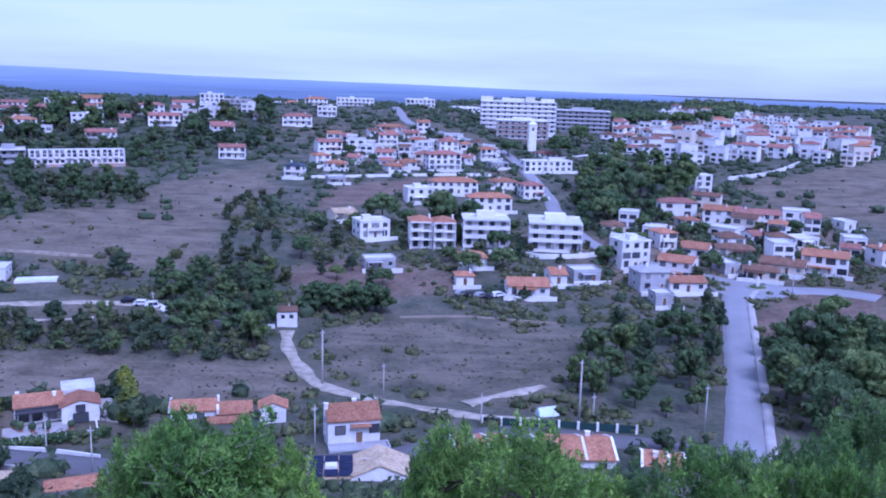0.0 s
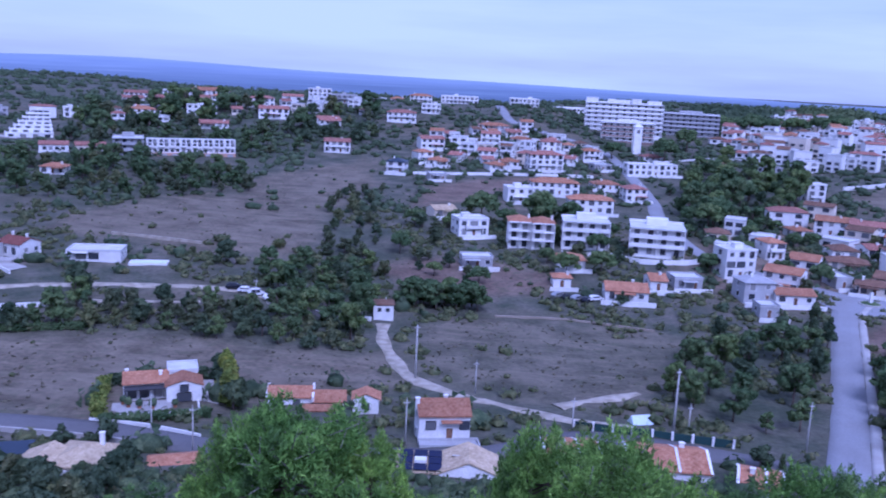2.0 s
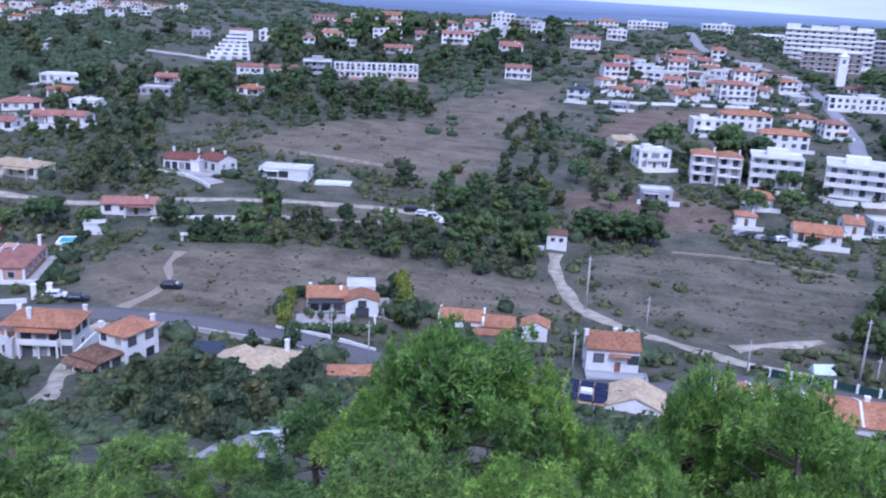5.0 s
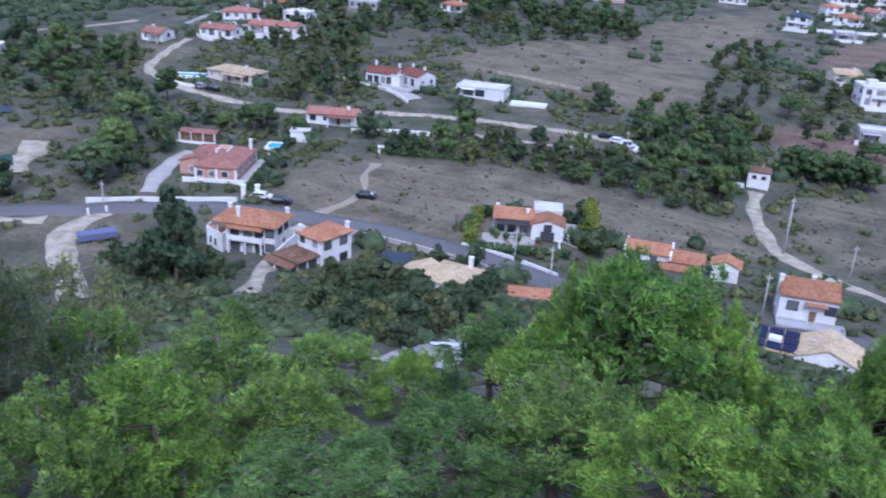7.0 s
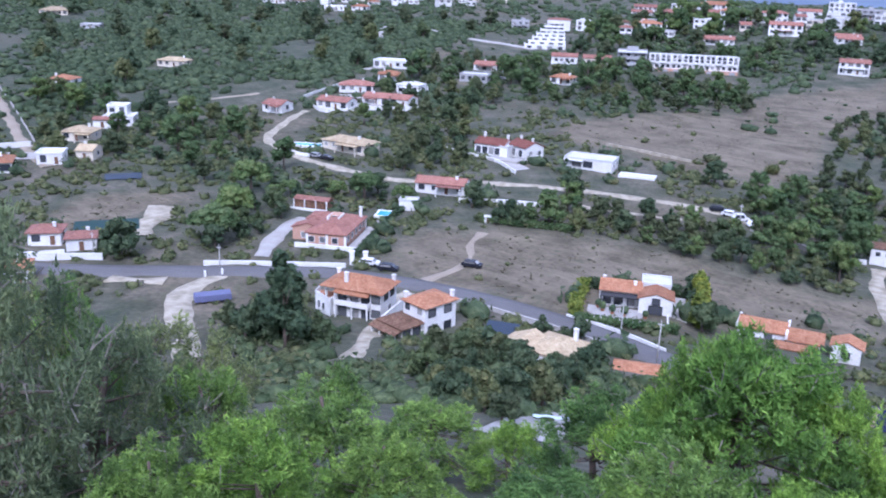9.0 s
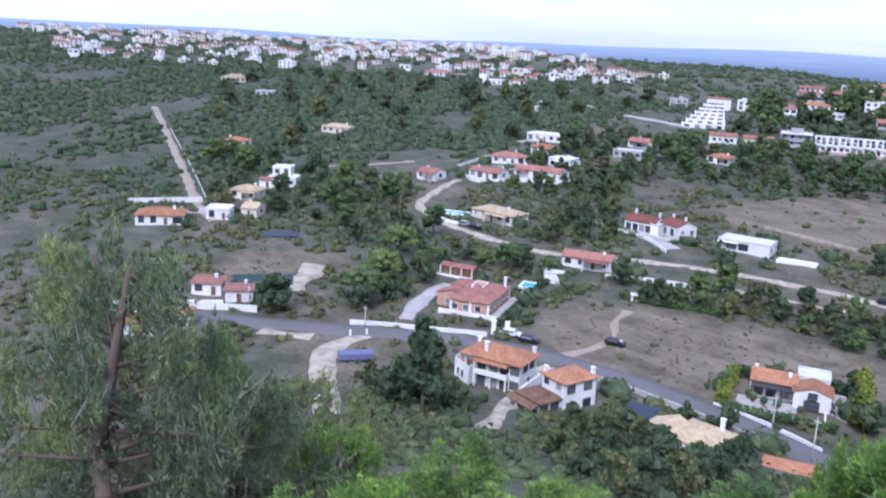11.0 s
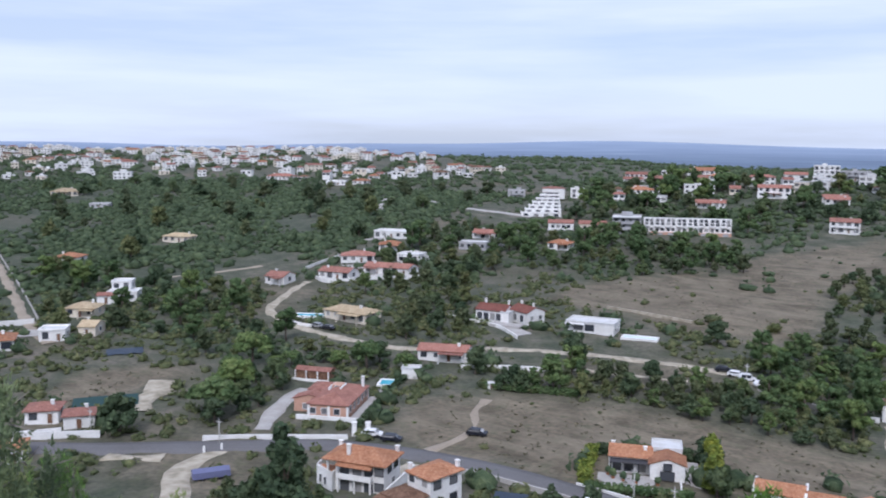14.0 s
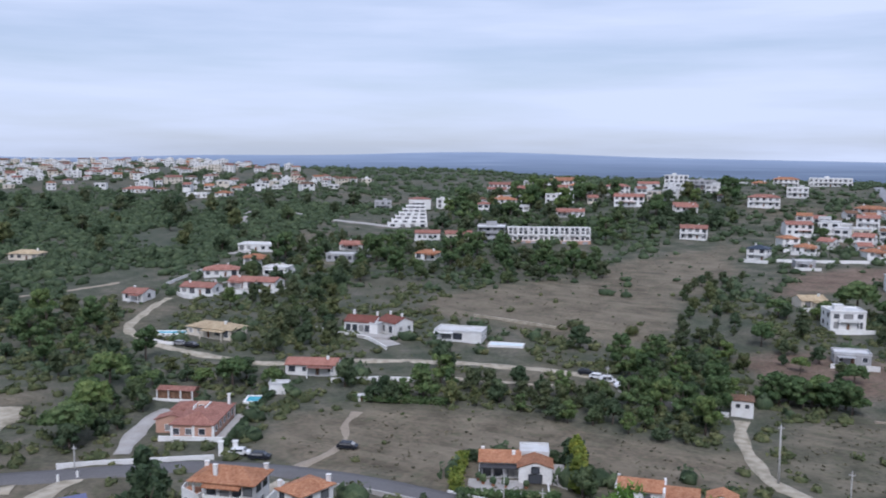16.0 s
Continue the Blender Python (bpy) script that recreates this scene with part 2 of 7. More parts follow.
def distance_material():
    """Far forest plain, with blue haze painted into its colour and glow."""
    m, n, l, b = nodes_of("painted_haze_distance", 1.0)
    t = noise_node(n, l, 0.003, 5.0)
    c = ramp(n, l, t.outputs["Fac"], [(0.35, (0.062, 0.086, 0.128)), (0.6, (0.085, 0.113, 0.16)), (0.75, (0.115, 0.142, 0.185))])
    # painted haze: the colour turns paler and bluer with distance
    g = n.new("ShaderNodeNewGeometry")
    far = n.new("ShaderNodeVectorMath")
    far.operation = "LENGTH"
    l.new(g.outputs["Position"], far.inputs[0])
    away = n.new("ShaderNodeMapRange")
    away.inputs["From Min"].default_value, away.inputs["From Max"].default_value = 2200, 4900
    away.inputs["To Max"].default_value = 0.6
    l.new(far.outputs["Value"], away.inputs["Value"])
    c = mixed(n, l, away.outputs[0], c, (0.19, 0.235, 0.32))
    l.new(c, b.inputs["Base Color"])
    # the plain is no lamp: this glow strengthens the painted haze
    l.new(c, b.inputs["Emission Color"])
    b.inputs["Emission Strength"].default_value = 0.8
    return m


DISTANCE = distance_material()

RAD = [0, 3, 8, 15, 30, 60, 95, 122, 155, 190, 240, 310, 400, 500, 620, 760, 950, 1400, 2200, 3500, 5200]
HGT = [58.2, 57.6, 53.5, 47.5, 39, 26, 11, 3, 0.5, 0, 1.5, 5, 9.5, 14, 20, 25, 30, 30, 14, 6, 4]

def bump(d, w):
    return np.exp(-(d / w) ** 2)

def height(x, y):
    """Height of the ground at x, y: the lookout's own slope, the valley floor and the rising ground beyond."""
    x, y = np.asarray(x, float), np.asarray(y, float)
    r = np.hypot(x, y) + 1e-6
    az = np.degrees(np.arctan2(-x, y))
    z = np.interp(r, RAD, HGT)
    for k in (-1, 1):
        z = z + np.interp(r * (1 + 0.07 * k), RAD, HGT)
    z = z / 3
    ridge = 17 * bump(r - 640, 130) * (1 / (1 + np.exp((az - 27) / 2.2))) * (1 / (1 + np.exp((-3 - az) / 1.5)))
    behind = -16 * (1 / (1 + np.exp(-(r - 1000) / 120))) * (1 / (1 + np.exp((az - 24) / 3))) * (1 / (1 + np.exp((-1 - az) / 2)))
    west = 8 * bump(r - 1560, 470) * (1 / (1 + np.exp((41 - az) / 3.0))) * (1 / (1 + np.exp((az - 110) / 8)))
    roll = (np.sin(x / 47 + 1.3) * np.cos(y / 61) * 1.6 + np.sin(x / 120 + y / 95) * 2.0) * np.clip((r - 200) / 300, 0, 1) * np.clip((2600 - r) / 800, 0, 1)
    return z + ridge + behind * np.clip((2600 - r) / 900, 0, 1) + roll + west

# ---- mesh helpers ----
def part(name, verts, faces, materials, parent=None, label="", slots=None, smooth=False):
    """Links a mesh as one object, under a thing or a part if one is given."""
    me = bpy.data.meshes.new(name)
    me.from_pydata([tuple(v) for v in verts], [], [tuple(f) for f in faces])
    for m in materials if isinstance(materials, (list, tuple)) else (materials,):
        me.materials.append(m)
    if slots is not None:
        me.polygons.foreach_set("material_index", np.asarray(slots, dtype=np.int32))
    if smooth:
        me.polygons.foreach_set("use_smooth", np.ones(len(me.polygons), dtype=bool))
    ob = new(name, me)
    ob.parent = parent
    if label:
        tagged(ob, label)
    return ob


def share(name, mesh, parent, m):
    """An object of its own on a mesh that alike pieces share."""
    ob = new(name, mesh)
    ob.parent, ob.matrix_basis = parent, m
    return ob


def thing(name, x, y, z, rot, label, category, group=""):
    ob = new(name)
    ob.matrix_basis = pose(x, y, z, 0, 0, rot)
    ob.empty_display_size = 0.5
    return tagged(ob, label, category, group)


class Shape:
    """Collects boxes and slabs into one mesh."""

    def __init__(self):
        self.v, self.f, self.s = [], [], []

    def add(self, verts, faces, slot=0):
        k = len(self.v)
        self.v += verts
        self.f += [tuple(k + i for i in f) for f in faces]
        self.s += [slot] * len(faces)
        return self

    def box(self, x0, y0, z0, x1, y1, z1, slot=0):
        return self.add([(x0, y0, z0), (x1, y0, z0), (x1, y1, z0), (x0, y1, z0), (x0, y0, z1), (x1, y0, z1), (x1, y1, z1), (x0, y1, z1)],
                        [(0, 3, 2, 1), (4, 5, 6, 7), (0, 1, 5, 4), (1, 2, 6, 5), (2, 3, 7, 6), (3, 0, 4, 7)], slot)

    def tube(self, p, q, r0, r1, sides=6, slot=0):
        p, q = Vector(p), Vector(q)
        d = (q - p).normalized()
        a = d.orthogonal().normalized()
        c = d.cross(a)
        ring = [(math.cos(2 * math.pi * i / sides), math.sin(2 * math.pi * i / sides)) for i in range(sides)]
        vs = [tuple(p + (a * u + c * w) * r0) for u, w in ring] + [tuple(q + (a * u + c * w) * r1) for u, w in ring]
        fs = [(i, (i + 1) % sides, sides + (i + 1) % sides, sides + i) for i in range(sides)]
        return self.add(vs, fs + [tuple(range(sides))[::-1], tuple(range(sides, 2 * sides))], slot)

    def make(self, name, materials, parent=None, label="", smooth=False):
        return part(name, self.v, self.f, materials, parent, label, self.s, smooth)


def gh(x, y):
    return float(height(x, y))


# ---- plan: roads, fields and woods ----
EAST_ROAD = [(46, 119), (52, 137), (61, 164), (70, 194), (78, 221), (85, 242), (94, 255)]
EAST_BRANCH = [(85, 242), (96, 246), (115, 244), (124, 238)]
VILLAGE_STREET = [(91, 251), (82, 260), (61, 284), (53, 303), (48, 352), (49, 391), (45, 478), (35, 540), (-0, 565), (-23, 591), (-35, 663)]
TRACK = [(-35, 199), (-32, 185), (-28, 174), (-23, 164), (-14, 157), (-3, 151), (8, 147), (19, 146)]
FIELD_TRACK = [(6, 154), (12, 159), (22, 166)]
LANE = [(-242, 226), (-231, 205), (-219, 188), (-203, 180), (-182, 178), (-165, 179), (-152, 184), (-131, 200), (-110, 209), (-87, 215), (-72, 214), (-55, 203)]
LANE_LOW = [(-109, 195), (-95, 199), (-82, 203)]
SIDE_TRACK = [(-133, 102), (-131, 92), (-123, 84), (-113, 78), (-101, 70)]
WEST_TRACK = [(-463, 204), (-388, 176), (-318, 150), (-260, 128), (-234, 121)]
FOOTPATH = [(-102, 126), (-102, 133), (-103, 142), (-110, 153), (-113, 161)]
DRIVE = [(-137, 114), (-146, 127), (-151, 140)]
HILL_ROAD = [(-352, 384), (-357, 393), (-390, 437), (-375, 449), (-320, 426), (-287, 420), (-262, 416)]
YARD_ROAD = [(-30, 47), (-33, 60), (-37, 73)]
HOUSE_DRIVE = [(-100, 118), (-90, 98), (-80, 82)]
FAR_TRACK = [(-295, 189), (-285, 212), (-280, 236)]
FIELD_NEAR = [(-118, 126), (-125, 146), (-112, 168), (-87, 178), (-60, 182), (-31, 176), (-26, 156), (-51, 144), (-67, 130), (-101, 125)]
FIELD_EAST = [(-27, 201), (-8, 210), (32, 206), (47, 207), (39, 186), (22, 165), (4, 155), (-9, 163), (-21, 173)]
FIELD_HILL = [(-160, 253), (-148, 321), (-130, 378), (-94, 452), (-70, 392), (-71, 348), (-76, 310), (-69, 276), (-77, 246), (-99, 247), (-133, 258)]
SOIL_VILLAGE = [(-49, 251), (-29, 269), (14, 252), (-9, 230), (-36, 234)]
SOIL_UPPER = [(-51, 338), (-46, 402), (34, 466), (-10, 408), (-27, 366)]
SOIL_EAST = [(81, 221), (100, 240), (131, 249), (109, 204), (100, 217), (77, 202)]
FIELD_UPPER = [(-278, 339), (-247, 369), (-211, 320), (-221, 281)]
GREEN_WEST = [(-217, 146), (-235, 181), (-216, 181), (-183, 145), (-196, 134)]
CLEARING = [(-196, 99), (-205, 112), (-186, 133), (-179, 131), (-182, 116), (-172, 94), (-171, 86)]
WOOD_BAND = [(-116, 165), (-112, 193), (-65, 202), (-38, 193), (-42, 174), (-76, 179), (-108, 174)]
WOOD_PARK = [(61, 426), (91, 504), (131, 469), (117, 407), (82, 336), (49, 321)]
WOOD_EAST = [(37, 200), (72, 215), (55, 155), (36, 148), (27, 165)]
WOOD_RIGHT = [(74, 188), (84, 196), (100, 200), (118, 190), (82, 136), (66, 141), (68, 168)]
WOOD_MIDDLE = [(-260, 298), (-272, 365), (-224, 364), (-131, 388), (-119, 348), (-159, 301), (-202, 295), (-183, 245), (-212, 219), (-223, 239)]
WOOD_LANE = [(-169, 184), (-173, 214), (-191, 218), (-183, 245), (-155, 226), (-154, 188)]
WOOD_ROAD = [(-146, 105), (-170, 131), (-178, 149), (-152, 169), (-141, 165), (-165, 153), (-144, 120)]
WOOD_SLOPE = [(-253, 436), (-288, 544), (-194, 559), (-115, 586), (-99, 508), (-147, 411), (-195, 370)]
WOOD_WEST = [(-650, 336), (-520, 440), (-343, 513), (-298, 369), (-277, 286), (-297, 257), (-318, 209), (-301, 154)]
WOOD_LOW = [(-339, 173), (-289, 190), (-238, 205), (-221, 177), (-164, 160), (-189, 140), (-215, 148), (-244, 124)]
GARDEN_WOOD = [(-73, 90), (-74, 111), (-62, 121), (-50, 101), (-38, 71), (-34, 52), (-50, 65)]
NEAR_TREES = [
    (-6.9, 25.1, 8.6, 8.0, 0),
    (-5.0, 26.7, 7.6, 4.7, 0),
    (-10.3, 27.1, 6.8, 6.1, 0),
    (-1.3, 24.0, 5.3, 4.6, 0),
    (-14.5, 30.8, 5.9, 6.3, 1),
    (-18.9, 30.6, 3.6, 4.0, 0),
    (-23.1, 30.1, 4.3, 6.6, 1),
    (-17.3, 16.6, 5.6, 5.7, 1),
    (-19.6, 13.9, 6.3, 4.7, 1),
    (-26.1, 16.8, 9.1, 8.2, 2),
    (-13.3, 15.0, 3.8, 3.8, 1),
]
NEAR_TREES_LOW = [
    (-12.5, 10.0, 4.1, 3.8, 0),
    (-6.7, 17.8, 4.2, 5.0, 1),
    (-8.7, 15.8, 2.6, 4.9, 1),
    (-2.9, 15.7, 3.8, 4.3, 0),
    (-0.4, 16.0, 4.0, 3.8, 0),
    (-12.8, 7.9, 3.9, 3.0, 1),
    (-8.2, 10.1, 1.3, 4.0, 1),
    (-17.6, 7.1, 10.7, 6.4, 2),
    (-19.1, 11.0, 7.8, 5.5, 2),
    (-26.6, 13.9, 10.8, 3.8, 1),
    (-22.6, 8.2, 12.8, 6.6, 2),
]
NEAR_TREES_EAST = [
    (3.2, 26.0, 8.2, 5.6, 0),
    (0.6, 28.5, 8.4, 5.0, 0),
    (-0.1, 32.0, 7.8, 3.6, 1),
    (2.1, 31.9, 8.1, 6.9, 0),
    (5.8, 29.4, 7.6, 5.9, 0),
    (10.8, 32.2, 8.6, 6.5, 0),
    (20.4, 43.5, 11.6, 8.6, 1),
    (28.5, 52.8, 14.7, 8.8, 1),
    (-9.5, 26.3, 8.3, 4.0, 0),
    (12.1, 27.5, 8.9, 5.5, 0),
    (14.2, 26.4, 9.4, 5.4, 0),
    (4.7, 28.6, 7.1, 4.5, 0),
    (8.0, 29.9, 7.7, 5.2, 1),
    (4.4, 32.7, 7.4, 4.0, 1),
    (-2.8, 26.8, 5.3, 3.4, 0),
    (14.5, 37.3, 9.6, 5.7, 1),
]
TOWN_WEST_FAR = [(-760, 640), (-700, 900), (-1050, 1180), (-1500, 760), (-1450, 420), (-1080, 330), (-1060, 720)]
TOWN_EAST = [(113, 629), (191, 857), (266, 997), (320, 809), (335, 693), (238, 485), (213, 500), (179, 506), (149, 492), (118, 522)]
TOWN_WEST = [(-981, 325), (-1050, 720), (-670, 685), (-510, 772), (-428, 568), (-541, 487), (-630, 472), (-713, 350), (-723, 240)]
VILLAGE_FILL = [(-71, 504), (-43, 552), (-8, 567), (28, 539), (32, 502), (-23, 454)]
WOOD_GULLY_LOW = [(-73, 226), (-69, 243), (-48, 245), (-40, 216), (-38, 199), (-54, 194), (-63, 202)]
WOOD_GULLY_TOP = [(-82, 324), (-79, 358), (-68, 378), (-52, 283), (-47, 249), (-59, 241), (-69, 276)]
EAST_FILL = [(68, 339), (119, 386), (148, 351), (157, 304), (128, 256), (95, 258), (75, 242), (51, 240), (46, 264)]
RIDGE_FILL = [(-300, 532), (-245, 542), (-125, 603), (-110, 561), (-166, 527), (-248, 483)]

MAIN_ROAD = [(-178, 68), (-155, 85), (-138, 100), (-121, 115), (-108, 121), (-95, 124), (-83, 125), (-66, 124), (-50, 120), (-33, 117), (-20, 120), (-7, 124), (2, 132), (10, 138), (22, 138), (36, 135), (50, 131)]


def chain(points, step=3.0):
    """Smooth line through the points."""
    p = np.array([points[0], *points, points[-1]], float)
    out = []
    for i in range(1, len(p) - 2):
        n = max(2, int(np.hypot(*(p[i + 1] - p[i])) / step))
        for k in range(n):
            u = k / n
            out.append(0.5 * (2 * p[i] + (p[i + 1] - p[i - 1]) * u + (2 * p[i - 1] - 5 * p[i] + 4 * p[i + 1] - p[i + 2]) * u * u + (3 * p[i] - p[i - 1] - 3 * p[i + 1] + p[i + 2]) * u ** 3))
    out.append(p[-1])
    return np.array(out)


def sides(line):
    d = np.gradient(line, axis=0)
    d /= np.hypot(d[:, 0], d[:, 1])[:, None] + 1e-9
    return np.stack([-d[:, 1], d[:, 0]], 1)


def to_line(x, y, line):
    return np.min(np.hypot(x[:, None] - line[None, :, 0], y[:, None] - line[None, :, 1]), axis=1)


def inside(x, y, poly):
    x, y = np.atleast_1d(x), np.atleast_1d(y)
    c = np.zeros(len(x), bool)
    n = len(poly)
    for i in range(n):
        (x0, y0), (x1, y1) = poly[i], poly[(i + 1) % n]
        if y0 != y1:
            c ^= ((y0 > y) != (y1 > y)) & (x < (x1 - x0) * (y - y0) / (y1 - y0) + x0)
    return c


def edge_distance(x, y, poly):
    d = np.full(len(x), 1e9)
    n = len(poly)
    for i in range(n):
        a, b = np.array(poly[i], float), np.array(poly[(i + 1) % n], float)
        ab = b - a
        t = np.clip(((x - a[0]) * ab[0] + (y - a[1]) * ab[1]) / (ab @ ab + 1e-9), 0, 1)
        d = np.minimum(d, np.hypot(x - a[0] - t * ab[0], y - a[1] - t * ab[1]))
    return d


def mask(x, y, poly, soft):
    """1 inside the outline, 0 outside, with a ragged soft border."""
    wob = (np.sin(x / 5.3 + y / 9.1) + np.sin(x / 2.1 - y / 3.7) * 0.6 + np.sin(x / 17 + 2) * np.cos(y / 13)) * soft * 0.6
    s = np.where(inside(x, y, poly), 1, -1) * edge_distance(x, y, poly) + wob
    return np.clip(0.5 + s / (2 * soft), 0, 1)


EAST_HILL = [(150, 440), (255, 510), (330, 560), (300, 420), (190, 345), (150, 375)]
DRY_ZONES = [EAST_HILL, FIELD_NEAR, FIELD_EAST, FIELD_HILL, FIELD_UPPER, CLEARING]
SOIL_ZONES = [SOIL_VILLAGE, SOIL_UPPER, SOIL_EAST]
WEST_HILL = [(-1000, 60), (-1000, 520), (-420, 400), (-290, 262), (-238, 118), (-300, 40)]
GREEN_ZONES = [GREEN_WEST, WEST_HILL]
WOODS = [WOOD_GULLY_LOW, WOOD_GULLY_TOP, WOOD_BAND, WOOD_PARK, WOOD_EAST, WOOD_RIGHT, WOOD_MIDDLE, WOOD_LANE, WOOD_ROAD, WOOD_SLOPE, WOOD_WEST, WOOD_LOW, GARDEN_WOOD]


# ---- ground: one sheet to the horizon ----
def ground_sheet():
    az = np.radians(np.concatenate([np.arange(-46, 82, 0.3), np.arange(82, 314, 3.0)]))
    r = np.concatenate([[0.0], np.geomspace(1.2, 4950, 310)])
    A, R = np.meshgrid(az, r)
    x, y = -np.sin(A) * R, np.cos(A) * R
    z = height(x, y)
    fine = np.sin(x * 0.9) * np.cos(y * 1.1) * 0.12 + np.sin(x * 0.31 + y * 0.23) * 0.22
    z = z + fine * np.clip((R - 10) / 60, 0, 0.6) * np.clip((900 - R) / 300, 0, 1)
    n, k = len(az), len(r)
    v = np.stack([x.ravel(), y.ravel(), z.ravel()], 1)
    i, j = np.meshgrid(np.arange(k - 1), np.arange(n), indexing="ij")
    jn = (j + 1) % n
    f = np.stack([i * n + j, (i + 1) * n + j, (i + 1) * n + jn, i * n + jn], -1).reshape(-1, 4)
    f = f[:, ::-1]
    me = bpy.data.meshes.new("ground")
    me.vertices.add(len(v))
    me.vertices.foreach_set("co", v.ravel())
    me.loops.add(f.size)
    me.loops.foreach_set("vertex_index", f.ravel().astype(np.int32))
    me.polygons.add(len(f))
    me.polygons.foreach_set("loop_start", np.arange(0, f.size, 4, dtype=np.int32))
    me.polygons.foreach_set("use_smooth", np.ones(len(f), dtype=bool))
    me.update(calc_edges=True)
    px, py = v[:, 0], v[:, 1]
    zone = np.zeros((len(v), 4))
    zone[:, 3] = 1
    near = np.hypot(px, py) < 800
    for c, zones, soft in ((0, DRY_ZONES, 4.0), (1, SOIL_ZONES, 3.0), (2, GREEN_ZONES, 5.0)):
        for poly in zones:
            zone[near, c] = np.maximum(zone[near, c], mask(px[near], py[near], poly, soft))
    for poly in (EAST_FILL, VILLAGE_FILL):
        zone[near, 0] = np.maximum(zone[near, 0], 0.9 * mask(px[near], py[near], poly, 5.0))
    zone[near, 1] = np.maximum(zone[near, 1], 0.7 * mask(px[near], py[near], EAST_FILL, 5.0))
    zone[near, 2] = np.maximum(zone[near, 2], 0.5 * mask(px[near], py[near], FIELD_EAST, 5.0))
    for poly in WOODS:
        zone[near, 2] = np.maximum(zone[near, 2], 0.9 * mask(px[near], py[near], poly, 6.0))
    zone[:, 2] = np.maximum(zone[:, 2], np.clip((np.hypot(px, py) - 800) / 500, 0, 0.8))
    zone[:, 2] = np.maximum(zone[:, 2], np.clip((70 - np.hypot(px, py)) / 30, 0, 0.8))
    at = me.color_attributes.new("zone", "FLOAT_COLOR", "POINT")
    at.data.foreach_set("color", zone.ravel())
    me.materials.append(GROUND)
    return tagged(new("ground", me), "dry grass valley floor and scrubby hillsides", "ground", kind="structure")


ground_sheet()


def backdrop():
    """The far forest plain and the low hills at the horizon, in painted haze."""
    az = np.radians(np.arange(-60, 100, 0.5))
    rows = [1500, 1900, 2400, 3000, 3800, 4300, 4550, 4800]
    v, f = [], []
    for r in rows:
        for a in az:
            d = math.degrees(a)
            hill = 30 + 26 * math.exp(-((d - 27) / 9) ** 2) - 30 / (1 + math.exp((d + 2) / 6)) + 6 * math.sin(d / 3.1) * math.exp(-((d - 50) / 14) ** 2) - 10 * math.exp(-((d - 52) / 8) ** 2)
            x, y = -math.sin(a) * r, math.cos(a) * r
            k = np.clip((r - 3600) / 1200, 0, 1)
            z = gh(x, y) + (3.0 if r > 1700 else -6.0)
            v.append((x, y, z * (1 - k) + hill * k))
    n = len(az)
    for i in range(len(rows) - 1):
        f += [(i * n + j, i * n + j + 1, (i + 1) * n + j + 1, (i + 1) * n + j) for j in range(n - 1)]
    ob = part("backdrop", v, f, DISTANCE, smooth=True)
    tagged(ob, "far forest plain and low hills with blue haze painted on, softly glowing", "landscape", kind="structure")


backdrop()


# ---- roads and tracks ----
def strip(name, points, width, material, label, lift=0.12, edge=0.35):
    line = chain(points)
    s = sides(line)
    v, f = [], []
    prof = [(-0.5 * width - 0.3, -0.5), (-0.5 * width, 0), (-0.17 * width, 0.05), (0.17 * width, 0.05), (0.5 * width, 0), (0.5 * width + 0.3, -0.5)]
    for i, (p, q) in enumerate(zip(line, s)):
        mid = gh(*p)
        for o, dz in prof:
            e = o + (edge * (math.sin(i * 1.7 + o) + 0.8 * math.sin(i * 0.61 + 2 * o)) if abs(o) > 0.3 * width else 0)
            c = p + q * e
            v.append((c[0], c[1], max(gh(*c), mid - 0.15) + lift + dz))
    n = len(prof)
    for i in range(len(line) - 1):
        f += [(i * n + k, (i + 1) * n + k, (i + 1) * n + k + 1, i * n + k + 1) for k in range(n - 1)]
    ob = part(name, v, f, material, smooth=True)
    tagged(ob, label, "road", kind="structure")
    return line


